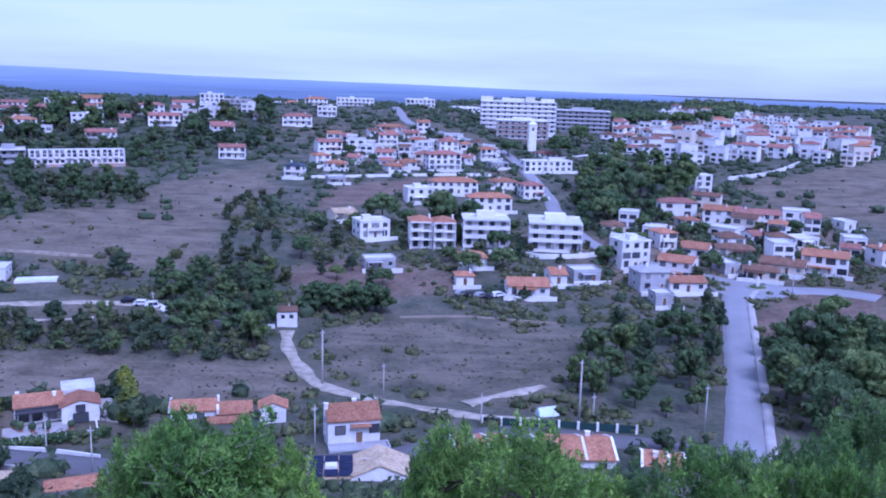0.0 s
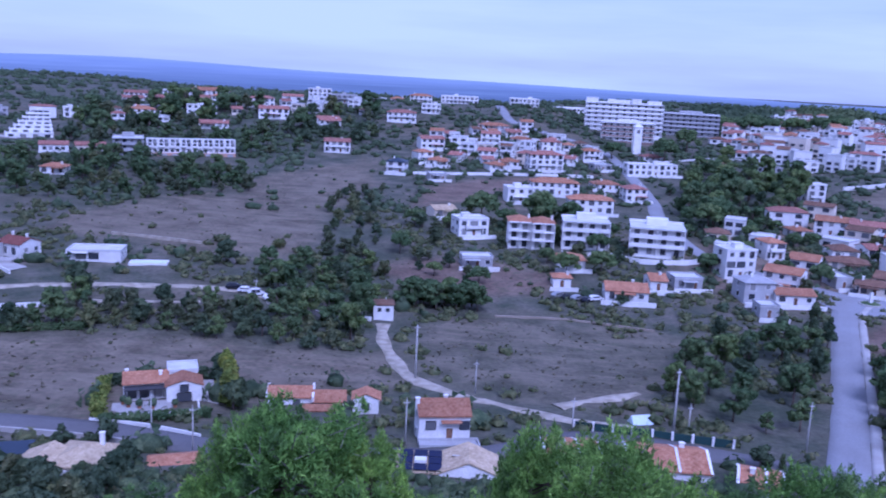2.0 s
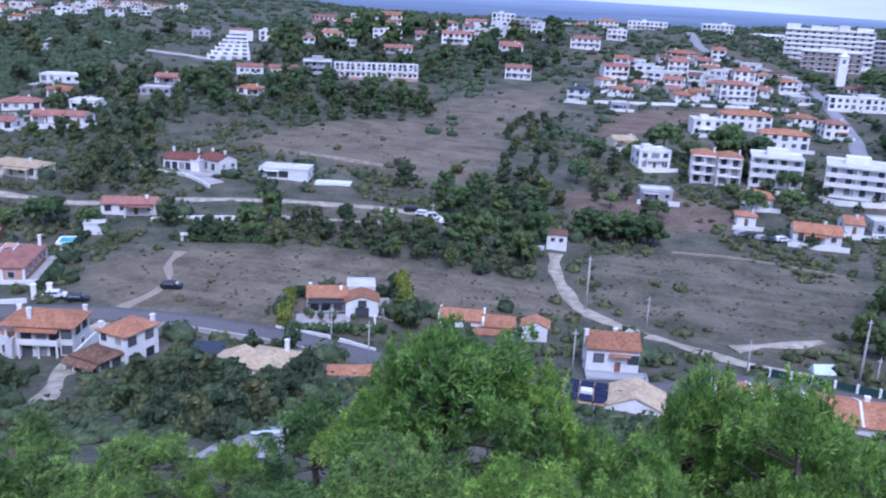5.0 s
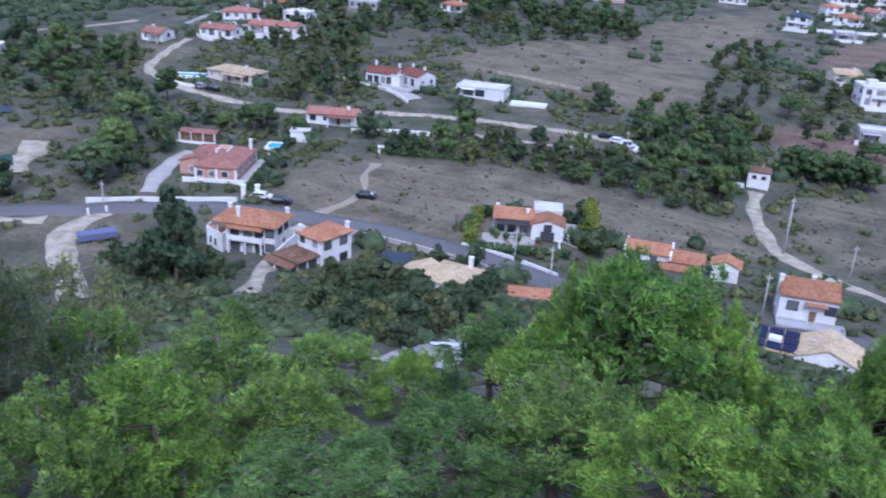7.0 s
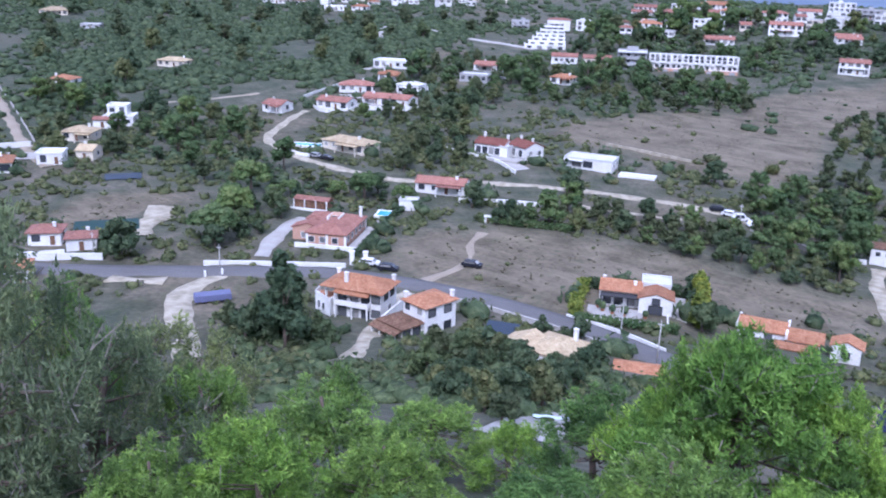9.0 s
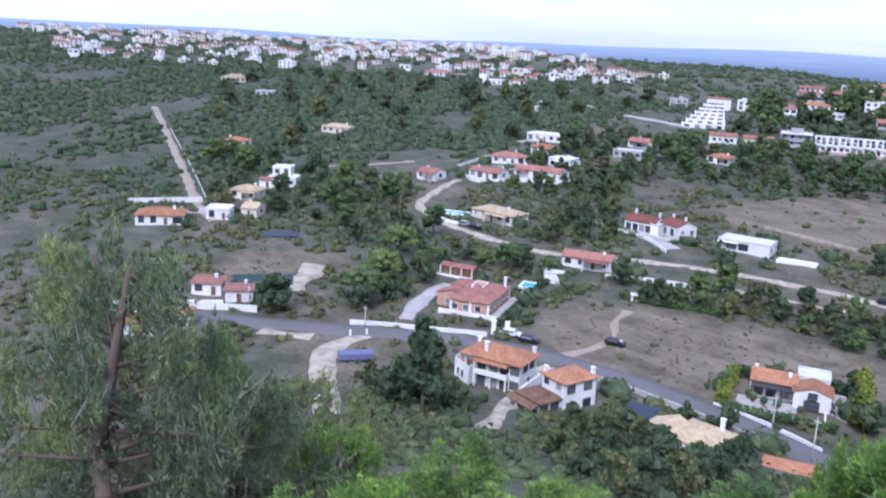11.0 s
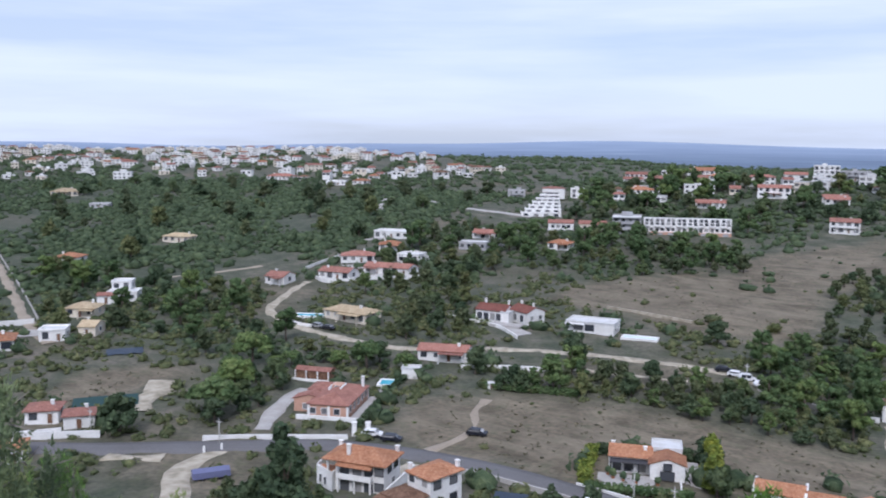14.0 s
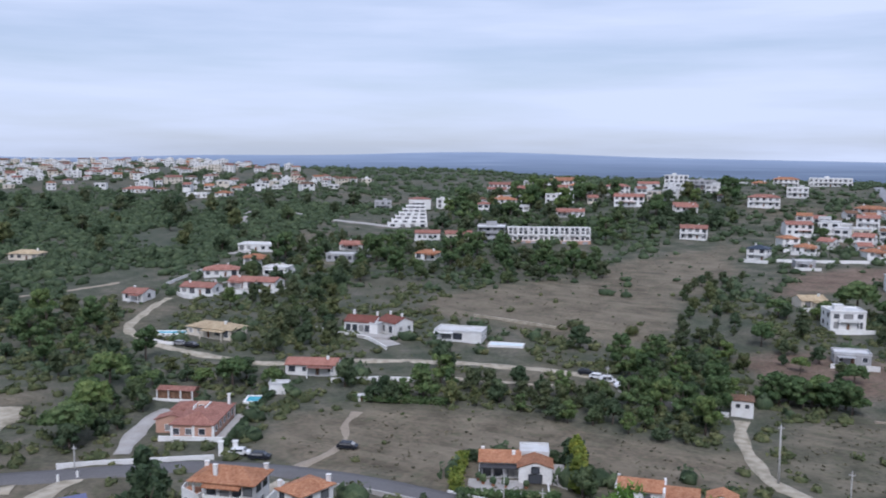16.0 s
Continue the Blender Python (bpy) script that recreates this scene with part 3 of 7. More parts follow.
ROAD_LINES = [
    strip("road", MAIN_ROAD, 6.2, ASPHALT, "grey asphalt valley road", 0.2, 0.05),
    strip("road", EAST_ROAD, 6.4, PALE_ASPHALT, "wide grey asphalt road down to the village", 0.2, 0.05),
    strip("road", EAST_BRANCH, 7.0, PALE_ASPHALT, "grey asphalt side road", 0.23, 0.05),
    strip("road", VILLAGE_STREET, 6.0, PALE_ASPHALT, "grey village street climbing the hill", 0.2, 0.05),
    strip("road", HILL_ROAD, 5.0, PAVING, "pale road on the far hillside", 0.3),
    strip("track", TRACK, 2.8, GRAVEL, "pale gravel farm track round the field"),
    strip("track", FIELD_TRACK, 2.6, GRAVEL, "short pale gravel spur"),
    strip("track", LANE, 3.2, GRAVEL, "pale gravel lane between the villas"),
    strip("track", LANE_LOW, 1.6, GRAVEL, "narrow pale gravel path"),
    strip("track", SIDE_TRACK, 4.4, GRAVEL, "white gravel turning off the road"),
    strip("track", WEST_TRACK, 3.2, DIRT, "wide dirt track up the western hill"),
    strip("track", FOOTPATH, 1.8, DIRT, "worn footpath across the dry field"),
    strip("track", DRIVE, 3.6, PAVING, "paved drive of the walled house"),
    strip("track", YARD_ROAD, 6.0, PAVING, "pale paved yard below the gardens"),
    strip("track", HOUSE_DRIVE, 3.0, GRAVEL, "steep gravel drive beside the white house"),
    strip("track", [(-147.5, 86), (-143, 88.6), (-138.5, 92.4)], 3.0, GRAVEL, "patch of white gravel beside the road", 0.14, 0.9),
    strip("track", [(-182, 122), (-176, 114), (-167.5, 104.5)], 6.5, GRAVEL, "bare pale rubble strip", 0.14, 1.1),
    strip("track", FAR_TRACK, 2.5, DIRT, "thin dirt path through scrub"),
]
EAST_SIDE = [tuple(q) for q in chain(EAST_ROAD)[::4] + sides(chain(EAST_ROAD))[::4] * -4.3]
strip("pavement", EAST_SIDE, 1.5, PAVING, "pale pavement beside the wide road", 0.32, 0.03)
ROAD_ALL = np.concatenate(ROAD_LINES)

# ---- houses ----
def window_mesh(w, h, frame_material, joined=False):
    """A window: a frame with reveal and sill in one piece; its pane is a part of its own where it is seen near by."""
    a, b, q, y0, y1 = w / 2 + 0.09, 0.09, w / 2, -0.1, -0.02
    out = [(-a, -b), (a, -b), (a, h + b), (-a, h + b)]
    inn = [(-q, 0), (q, 0), (q, h), (-q, h)]
    v = [(x, 0.05, z) for x, z in out] + [(x, y0, z) for x, z in out] + [(x, y0, z) for x, z in inn] + [(x, y1, z) for x, z in inn]
    f, s = [], []
    for i in range(4):
        j = (i + 1) % 4
        f += [(i, j, 4 + j, 4 + i), (4 + i, 4 + j, 8 + j, 8 + i), (8 + i, 8 + j, 12 + j, 12 + i)]
    s = [0] * len(f)
    if joined:
        f.append((12, 13, 14, 15))
        s.append(1)
    ob = part("window_pattern", v, f, [frame_material, GLASS], slots=s)
    me = ob.data
    bpy.data.objects.remove(ob)
    return me


def pane_mesh(w, h):
    s = Shape().box(-w / 2, -0.03, 0, w / 2, 0.0, h)
    ob = s.make("pane_pattern", GLASS)
    me = ob.data
    bpy.data.objects.remove(ob)
    return me


WINDOW = window_mesh(1.3, 1.25, FRAME)
TALL_WINDOW = window_mesh(1.7, 2.1, FRAME)
DARK_WINDOW = window_mesh(1.5, 1.3, DARKFRAME)
WIDE_WINDOW = window_mesh(2.6, 1.7, DARKFRAME)
FAR_WINDOW = window_mesh(1.4, 1.3, DARKFRAME, True)
FAR_TALL = window_mesh(1.9, 2.0, DARKFRAME, True)
PANES = {WINDOW: pane_mesh(1.3, 1.25), TALL_WINDOW: pane_mesh(1.7, 2.1), DARK_WINDOW: pane_mesh(1.5, 1.3), WIDE_WINDOW: pane_mesh(2.6, 1.7)}


def door_mesh():
    s = Shape()
    s.box(-0.5, -0.06, 0, 0.5, 0.05, 2.05, 0)
    s.box(-0.6, -0.1, 0, -0.5, 0.05, 2.15, 1)
    s.box(0.5, -0.1, 0, 0.6, 0.05, 2.15, 1)
    s.box(-0.6, -0.1, 2.05, 0.6, 0.05, 2.17, 1)
    ob = s.make("door_pattern", [BROWN_TILES, FRAME])
    me = ob.data
    bpy.data.objects.remove(ob)
    return me


DOOR = door_mesh()
ROOF_STYLES = {"red": (RED_TILES, WHITE), "cream": (CREAM_TILES, CREAM), "brown": (BROWN_TILES, CREAM), "grey": (GREY, GREY), "blue": (SLATE, WHITE), "brick": (TERRACOTTA, WHITE), "low": (BROWN_TILES, WHITE), "": (TERRACOTTA, WHITE)}
ROOF_WORDS = {"red": "weathered red tile", "cream": "straw-coloured tile", "brown": "dark brown tile", "grey": "grey concrete", "blue": "dark blue sheet", "brick": "terracotta tile", "low": "mossy brown tile", "": "terracotta tile"}
HOUSE_SPOTS, FRONT_SPOTS = [], []


def glazing(ob, mesh, x, y, z, turn=0, name="window"):
    win = share(name, mesh, ob, pose(x, y, z, 0, 0, turn))
    if mesh in PANES:
        share("pane", PANES[mesh], win, Matrix.Identity(4))
    return win


def hip_roof(w, d, z, over, pitch):
    a, b = w / 2 + over, d / 2 + over
    h = pitch * min(a, b)
    r = max(a - b, 0.01)
    t = 0.18
    s = Shape()
    if a >= b:
        top = [(-r, 0, z + h), (r, 0, z + h)]
    else:
        r = b - a
        top = [(0, -r, z + h), (0, r, z + h)]
    base = [(-a, -b, z), (a, -b, z), (a, b, z), (-a, b, z)]
    low = [(p[0], p[1], z - t) for p in base]
    v = base + low + top
    fs = [(0, 1, 5, 4)[::-1], (1, 2, 6, 5)[::-1], (2, 3, 7, 6)[::-1], (3, 0, 4, 7)[::-1], (4, 5, 6, 7)[::-1]]
    if a >= b:
        fs += [(0, 1, 9, 8), (2, 3, 8, 9), (1, 2, 9), (3, 0, 8)]
    else:
        fs += [(1, 2, 9, 8), (3, 0, 8, 9), (0, 1, 8), (2, 3, 9)]
    return s.add(v, fs), h


def gable_roof(w, d, z, over, pitch):
    a, b = w / 2 + over * 0.5, d / 2 + over
    h = pitch * b
    t = 0.2
    s = Shape()
    v = [(-a, -b, z), (a, -b, z), (a, 0, z + h), (-a, 0, z + h), (-a, b, z), (a, b, z)]
    v += [(x, y, q - t) for x, y, q in v]
    s.add(v, [(0, 1, 2, 3), (3, 2, 5, 4), (6, 9, 8, 7), (9, 10, 11, 8), (0, 6, 7, 1), (5, 11, 10, 4), (1, 7, 8, 2), (2, 8, 11, 5), (3, 9, 6, 0), (4, 10, 9, 3)])
    return s, h


def tray(x0, y0, z0, x1, y1, z1, t=0.12):
    """A balcony: floor and upstands in one piece, its back edge inside the wall."""
    s = Shape()
    v = [(x0, y0, z0), (x1, y0, z0), (x1, y1, z0), (x0, y1, z0), (x0, y0, z1), (x1, y0, z1), (x1, y1, z1), (x0, y1, z1)]
    v += [(a, b, c) for c in (z1, z0 + 0.18) for a, b in ((x0 + t, y0 + t), (x1 - t, y0 + t), (x1 - t, y1 - 0.05), (x0 + t, y1 - 0.05))]
    f = [(3, 2, 1, 0), (12, 13, 14, 15)]
    for i in range(4):
        j = (i + 1) % 4
        f += [(i, j, j + 4, i + 4), (i + 4, j + 4, j + 8, i + 8), (i + 8, j + 8, j + 12, i + 12)]
    s.add(v, f)
    return s


def house(x, y, rot, w, d, storeys, style, group, rng, name="house", label="", rich=False, pitch=0.33):
    shape = "hip" if style.endswith("hip") else "gable" if style.endswith("gable") else "flat"
    tone = style[: -len(shape)]
    roof_mat, wall_mat = ROOF_STYLES[tone]
    c, s = math.cos(radians(rot)), math.sin(radians(rot))
    corners = [gh(x + c * i * w / 2 - s * j * d / 2, y + s * i * w / 2 + c * j * d / 2) for i in (-1, 1) for j in (-1, 1)]
    z = sum(corners) / 4
    deep = z - min(corners) + 0.6
    h = 2.75 * storeys + 0.1
    words = "%s %s-storey house with a %s" % ("white" if wall_mat is WHITE else "cream" if wall_mat is CREAM else "grey", ("one", "two", "three", "four", "five", "six")[storeys - 1], "flat roof" if shape == "flat" else ROOF_WORDS[tone] + " roof")
    ob = thing(name, x, y, z, rot, label or words, "house", group)
    HOUSE_SPOTS.append((x, y, 0.5 * math.hypot(w, d)))
    if storeys < 3:
        FRONT_SPOTS.append((x + s * (d / 2 + 6), y - c * (d / 2 + 6), 5.5))
    body = Shape()
    body.box(-w / 2, -d / 2, -deep, w / 2, d / 2, h)
    if shape == "flat":
        body.make("wall", wall_mat, ob)
        r = Shape().box(-w / 2 - 0.15, -d / 2 - 0.15, h, w / 2 + 0.15, d / 2 + 0.15, h + 0.22, 1)
        for q in ((-w / 2 - 0.15, -d / 2 - 0.15, w / 2 + 0.15, -d / 2 + 0.1), (-w / 2 - 0.15, d / 2 - 0.1, w / 2 + 0.15, d / 2 + 0.15), (-w / 2 - 0.15, -d / 2 + 0.1, -w / 2 + 0.1, d / 2 - 0.1), (w / 2 - 0.1, -d / 2 + 0.1, w / 2 + 0.15, d / 2 - 0.1)):
            r.box(q[0], q[1], h + 0.22, q[2], q[3], h + 0.65, 0)
        r.make("roof", [wall_mat, FLATROOF], ob)
        if w > 9 and storeys > 1:
            u = rng.uniform(-w / 4, w / 4)
            Shape().box(u - 1.4, -0.5, h + 0.22, u + 1.4, 2.0, h + 1.7).box(u - 1.55, -0.65, h + 1.7, u + 1.55, 2.15, h + 1.85).make("stair_head", wall_mat, ob)
        top = h
    else:
        r, rise = (hip_roof if shape == "hip" else gable_roof)(w, d, h, 0.45, pitch)
        if shape == "gable":
            e = rise * (d / 2) / (d / 2 + 0.45)
            for i in (-1, 1):
                body.add([(i * w / 2, -d / 2, h), (i * w / 2, d / 2, h), (i * w / 2, 0, h + e), (i * (w / 2 - 0.25), -d / 2, h), (i * (w / 2 - 0.25), d / 2, h), (i * (w / 2 - 0.25), 0, h + e)], [(0, 1, 2), (3, 5, 4), (0, 2, 5, 3), (1, 4, 5, 2)])
        body.make("wall", wall_mat, ob)
        r.make("roof", roof_mat, ob)
        u, q = rng.choice((-1, 1)) * w * rng.uniform(0.15, 0.35), rng.choice((-1, 1)) * d * 0.12
        Shape().box(u - 0.32, q - 0.3, h + 0.1, u + 0.32, q + 0.3, h + rise + 0.35).box(u - 0.42, q - 0.4, h + rise + 0.35, u + 0.42, q + 0.4, h + rise + 0.48).make("chimney", WHITE, ob)
        top = h + rise
    close = math.hypot(x, y) < 330
    big = [WINDOW, TALL_WINDOW, DARK_WINDOW, WIDE_WINDOW] if close else [FAR_WINDOW, FAR_TALL, FAR_WINDOW, FAR_TALL]
    for k in range(storeys):
        n = max(1, int(w / 3.1))
        for i in range(n):
            u = -w / 2 + (i + 0.5) * w / n
            if k == 0 and i == n // 2:
                share("door", DOOR, ob, pose(u, -d / 2, 0.05))
                continue
            me = big[rng.choice((0, 0, 1, 2, 3))] if w / n > 2.9 else big[0]
            glazing(ob, me, u, -d / 2, 2.85 * k + (1.0 if me in (WINDOW, DARK_WINDOW, FAR_WINDOW) else 0.55))
        for side in (-1, 1) if close else (-1 if x > 0 else 1,):
            for i in range(max(1, int(d / 4.5))):
                v = -d / 2 + (i + 0.5) * d / max(1, int(d / 4.5))
                glazing(ob, rng.choice(big[::2]), side * w / 2, v, 2.85 * k + 1.0, 90 * side)
    if storeys > 1 and (rich or rng.random() < 0.45):
        u = w * rng.uniform(0.3, 0.45)
        tray(-u, -d / 2 - 1.25, 2.75, u, -d / 2 + 0.2, 3.8).make("balcony", wall_mat, ob)
        for q in (-u + 0.1, u - 0.35):
            Shape().box(q, -d / 2 - 1.2, -deep, q + 0.25, -d / 2 - 0.95, 2.75).make("post", wall_mat, ob)
    elif rng.random() < 0.5 and not rich and w > 8:
        u0 = rng.uniform(-w / 2, 0)
        pr = Shape().box(u0, -d / 2 - 2.3, 2.35, u0 + w / 2, -d / 2 - 0.05, 2.5)
        for q in (u0 + 0.05, u0 + w / 2 - 0.3):
            Shape().box(q, -d / 2 - 2.2, -deep, q + 0.25, -d / 2 - 1.95, 2.35).make("post", wall_mat, ob)
        pr.make("porch", roof_mat if shape != "flat" else wall_mat, ob)
    return ob


NEAR_0 = [
    (21.7, 127.6, 2, 11.9, 9, 1, "gable"),
    (7.3, 126.5, 9, 8.2, 8, 1, "gable"),
    (34.6, 122.8, -11, 6, 7, 1, "gable"),
]
MID_0 = [
    (-141.2, 181.4, 26, 13.5, 6.5, 1, "redgable"),
    (-189.8, 196.2, 5, 16.5, 8, 1, "creamhip"),
    (-249.7, 219.3, 15, 8.2, 8, 1, "redgable"),
    (-238.1, 238.6, 16, 13.1, 8, 1, "redgable"),
    (-231.2, 255.2, 18, 10.9, 8, 1, "redgable"),
    (-222, 258.7, 12, 8.2, 8, 1, "redgable"),
    (-236.9, 281, 16, 10, 8, 1, "flat"),
    (-255.2, 267.4, 40, 13.8, 9, 1, "redhip"),
    (-260.6, 294.3, 38, 10, 8, 1, "hip"),
    (-280.2, 319.3, 22, 17.5, 10, 1, "flat"),
    (-203, 346.4, 16, 10.1, 8, 1, "hip"),
    (-242.8, 345.6, 21, 14.1, 8, 1, "redgable"),
]
MID_1 = [
    (-232.4, 319.7, 22, 12.4, 8, 1, "greyflat"),
]
LEFT_0 = [
    (-343.8, 188.5, 32, 9.9, 8, 1, "hip"),
    (-354.6, 249.2, 26, 13.6, 8, 1, "creamhip"),
    (-268.7, 166, 44, 9.8, 7, 1, "flat"),
    (-272.5, 168, 44, 6.4, 6, 2, "flat"),
    (-268.6, 159.5, 44, 6.0, 4, 1, "redgable"),
    (-258.2, 145.4, 37, 9.4, 8, 1, "creamhip"),
    (-235.5, 134.5, 36, 5, 7, 1, "creamgable"),
    (-238.0, 124.5, 48, 7, 6, 1, "flat"),
    (-241.5, 107.5, 58, 13.5, 9, 1, "hip"),
    (-177.0, 89.6, 50, 6.6, 6, 1, "redhip"),
    (-168.2, 92.6, 55, 6.0, 5, 1, "redhip"),
    (-160.2, 73.4, 55, 6.8, 6, 1, "hip"),
    (-160.2, 66.4, 55, 6.0, 6, 1, "hip"),
    (-571.6, 312, 47, 17.5, 12, 1, "creamhip"),
    (-494.9, 291.7, 45, 11, 9, 1, "greyflat"),
    (-483.5, 483.4, 31, 14.9, 9, 1, "flat"),
]
LEFT_1 = [
    (-470.6, 497.3, 29, 12.2, 9, 1, "hip"),
    (-560.1, 495.2, 35, 22.5, 12, 1, "redhip"),
]
SLOPE_0 = [
    (-111.1, 468.1, 13, 14, 9, 2, "redgable"),
    (-291.9, 614.7, 25, 23.1, 10, 2, "redgable"),
    (-273.5, 638.4, 23, 22.5, 10, 2, "flat"),
    (-253.9, 648.4, 21, 30.9, 14, 2, "hip"),
    (-242, 510, 25, 13.9, 9, 2, "hip"),
    (-211.7, 528.6, 22, 18, 9, 2, "flat"),
    (-190.5, 493.5, 21, 16.7, 9, 1, "redgable"),
    (-186.5, 567.9, 18, 16.8, 9, 2, "redhip"),
    (-167.5, 534.2, 17, 18.4, 10, 2, "redgable"),
    (-158.8, 612.7, 15, 15.8, 10, 3, "flat"),
    (-139.9, 607.7, 13, 18, 10, 2, "greyflat"),
    (-133.6, 681.5, 11, 19.3, 10, 1, "flat"),
    (-130.6, 529.8, 14, 13, 8, 1, "redgable"),
    (-223.1, 596.6, 21, 16.5, 9, 1, "hip"),
]
SLOPE_1 = [
    (-292, 518.6, 29, 9.1, 8, 2, "flat"),
    (-326.8, 497.3, 33, 11.4, 8, 2, "greyflat"),
    (-91.2, 558.5, 9, 18.4, 10, 2, "redhip"),
    (-76.9, 593.6, 7, 12.8, 9, 2, "flat"),
    (-67.7, 692.1, 6, 28.8, 12, 2, "flat"),
    (-97.4, 687.2, 8, 17.4, 9, 2, "hip"),
    (-115.5, 684.4, 10, 10.8, 9, 1, "hip"),
    (-133.3, 681.1, 11, 17.2, 9, 1, "flat"),
    (-133.1, 534.5, 14, 13.6, 8, 1, "redgable"),
    (-17.3, 686.7, 6, 22, 16, 2, "flat"),
    (16.7, 697.1, 4, 25.2, 14, 1, "flat"),
    (-267.3, 593.9, 24, 12, 9, 1, "redhip"),
    (-294.2, 606.3, 26, 14.6, 9, 1, "redgable"),
    (-240.6, 508, 25, 14.9, 9, 2, "hip"),
]
VILLAGE_0 = [
    (-70.5, 424.8, -3, 9.2, 9, 2, "bluehip"),
    (-62.8, 458.8, 33, 8.6, 8, 2, "hip"),
    (-53.9, 453.1, 7, 9.9, 9, 1, "hip"),
    (-63.8, 497.3, 25, 14, 9, 2, "redgable"),
    (-45.8, 472.1, -14, 7.6, 9, 1, "redgable"),
    (-49.3, 411.8, 19, 8.3, 8, 1, "greyflat"),
    (-29.6, 475.1, -8, 9.9, 9, 2, "redgable"),
    (-24.2, 450.8, 28, 9, 8, 1, "hip"),
    (-17.7, 463, 2, 10.7, 9, 1, "hip"),
    (0.9, 459.2, 18, 17.7, 10, 3, "redhip"),
    (-8.9, 509.3, -19, 7.1, 9, 2, "flat"),
    (3.9, 516.7, 12, 11.5, 9, 2, "redhip"),
    (14.9, 486.9, -14, 7.6, 9, 1, "redgable"),
    (26.1, 504.7, 22, 10.5, 8, 2, "hip"),
]
VILLAGE_1 = [
    (-31.5, 524.5, 3, 11.4, 9, 2, "redgable"),
    (-19.9, 546.8, 20, 10.2, 9, 1, "redgable"),
    (-32, 560.2, -17, 17.9, 9, 1, "hip"),
    (-13.8, 529.5, 13, 12.1, 8, 1, "hip"),
    (-42.5, 515.9, -7, 6.4, 8, 1, "flat"),
    (31, 477, 21, 9.7, 8, 1, "greyflat"),
]
CENTRE_0 = [
    (-37, 329.9, 31, 9.1, 8, 1, "creamgable"),
    (-23.7, 302.9, 24, 10.8, 9, 2, "flat"),
    (-9, 370.6, 16, 11.4, 9, 2, "flat"),
    (6, 392.5, 9, 20.9, 10, 2, "hip"),
    (20.2, 356.7, 7, 17.9, 9, 2, "brickhip"),
    (29.8, 415.7, 11, 12.5, 9, 1, "hip"),
    (40.8, 391.4, 14, 9.5, 9, 2, "redhip"),
    (10.6, 269.4, 8, 8.3, 9, 1, "hip"),
    (25.2, 239.3, 2, 11.6, 9, 1, "gable"),
    (7.7, 246.9, 8, 5, 5, 1, "hip"),
    (34.9, 252.2, 7, 5, 8, 1, "gable"),
    (-18, 262, 14, 9.3, 6, 1, "greyflat"),
]
EAST_0 = [
    (60.6, 271.9, 19, 10, 8, 3, "flat"),
    (78, 300.1, 17, 6.7, 8, 2, "hip"),
    (61.1, 246.8, 13, 8.9, 8, 2, "greyhip"),
    (71.2, 246, 6, 11, 7, 1, "gable"),
    (72.6, 259.2, -28, 10.5, 8, 2, "gable"),
    (43.6, 255.6, 12, 8.3, 7, 1, "greyflat"),
    (61.1, 232, 7, 5, 6, 1, "greyflat"),
    (97.4, 338.8, 16, 7.4, 8, 1, "hip"),
    (112.1, 347.8, -18, 12, 9, 2, "gable"),
    (125.2, 341.3, -14, 17, 9, 2, "redgable"),
    (114.6, 312.6, 12, 6.5, 8, 1, "redgable"),
    (99.7, 289.3, -12, 12, 8, 1, "brownhip"),
    (90, 267.5, 13, 5, 8, 1, "greyflat"),
    (98.3, 260.1, -20, 10.3, 7, 1, "brownhip"),
]
EAST_1 = [
    (108.4, 268.5, -30, 13.5, 9, 1, "browngable"),
    (121.1, 268.2, -24, 13.5, 9, 2, "gable"),
    (129.1, 307.2, 14, 9.4, 8, 1, "flat"),
    (159.7, 341, 12, 5, 8, 1, "flat"),
    (144.7, 279.2, 15, 7.4, 8, 2, "hip"),
    (131.8, 334.4, 15, 5.9, 8, 1, "flat"),
    (56.9, 473.3, 15, 27.3, 8, 2, "flat"),
    (62.8, 524.9, 15, 11.6, 8, 1, "redhip"),
    (97.9, 508.7, 11, 9.4, 8, 1, "hip"),
    (125.8, 421.3, 5, 8.4, 8, 3, "flat"),
    (118.7, 482.6, 8, 13.4, 8, 2, "greyflat"),
]


def verges(ob, w, d, h, pitch=0.33):
    """White mortar bands along the roof's ends and over its ridge."""
    b = d / 2 + 0.45
    for u in (-w / 2 - 0.1, w * 0.12, w / 2 + 0.1):
        for k in (-1, 1):
            Shape().add([(u - 0.2, k * b, h + 0.05), (u + 0.2, k * b, h + 0.05), (u + 0.2, 0, h + pitch * b + 0.1), (u - 0.2, 0, h + pitch * b + 0.1), (u - 0.2, k * b, h - 0.15), (u + 0.2, k * b, h - 0.15), (u + 0.2, 0, h + pitch * b - 0.1), (u - 0.2, 0, h + pitch * b - 0.1)], [(0, 1, 2, 3), (7, 6, 5, 4), (0, 4, 5, 1), (1, 5, 6, 2), (2, 6, 7, 3), (3, 7, 4, 0)]).make("verge", WHITE, ob, "white mortar band on the roof")


rng = random.Random(5)
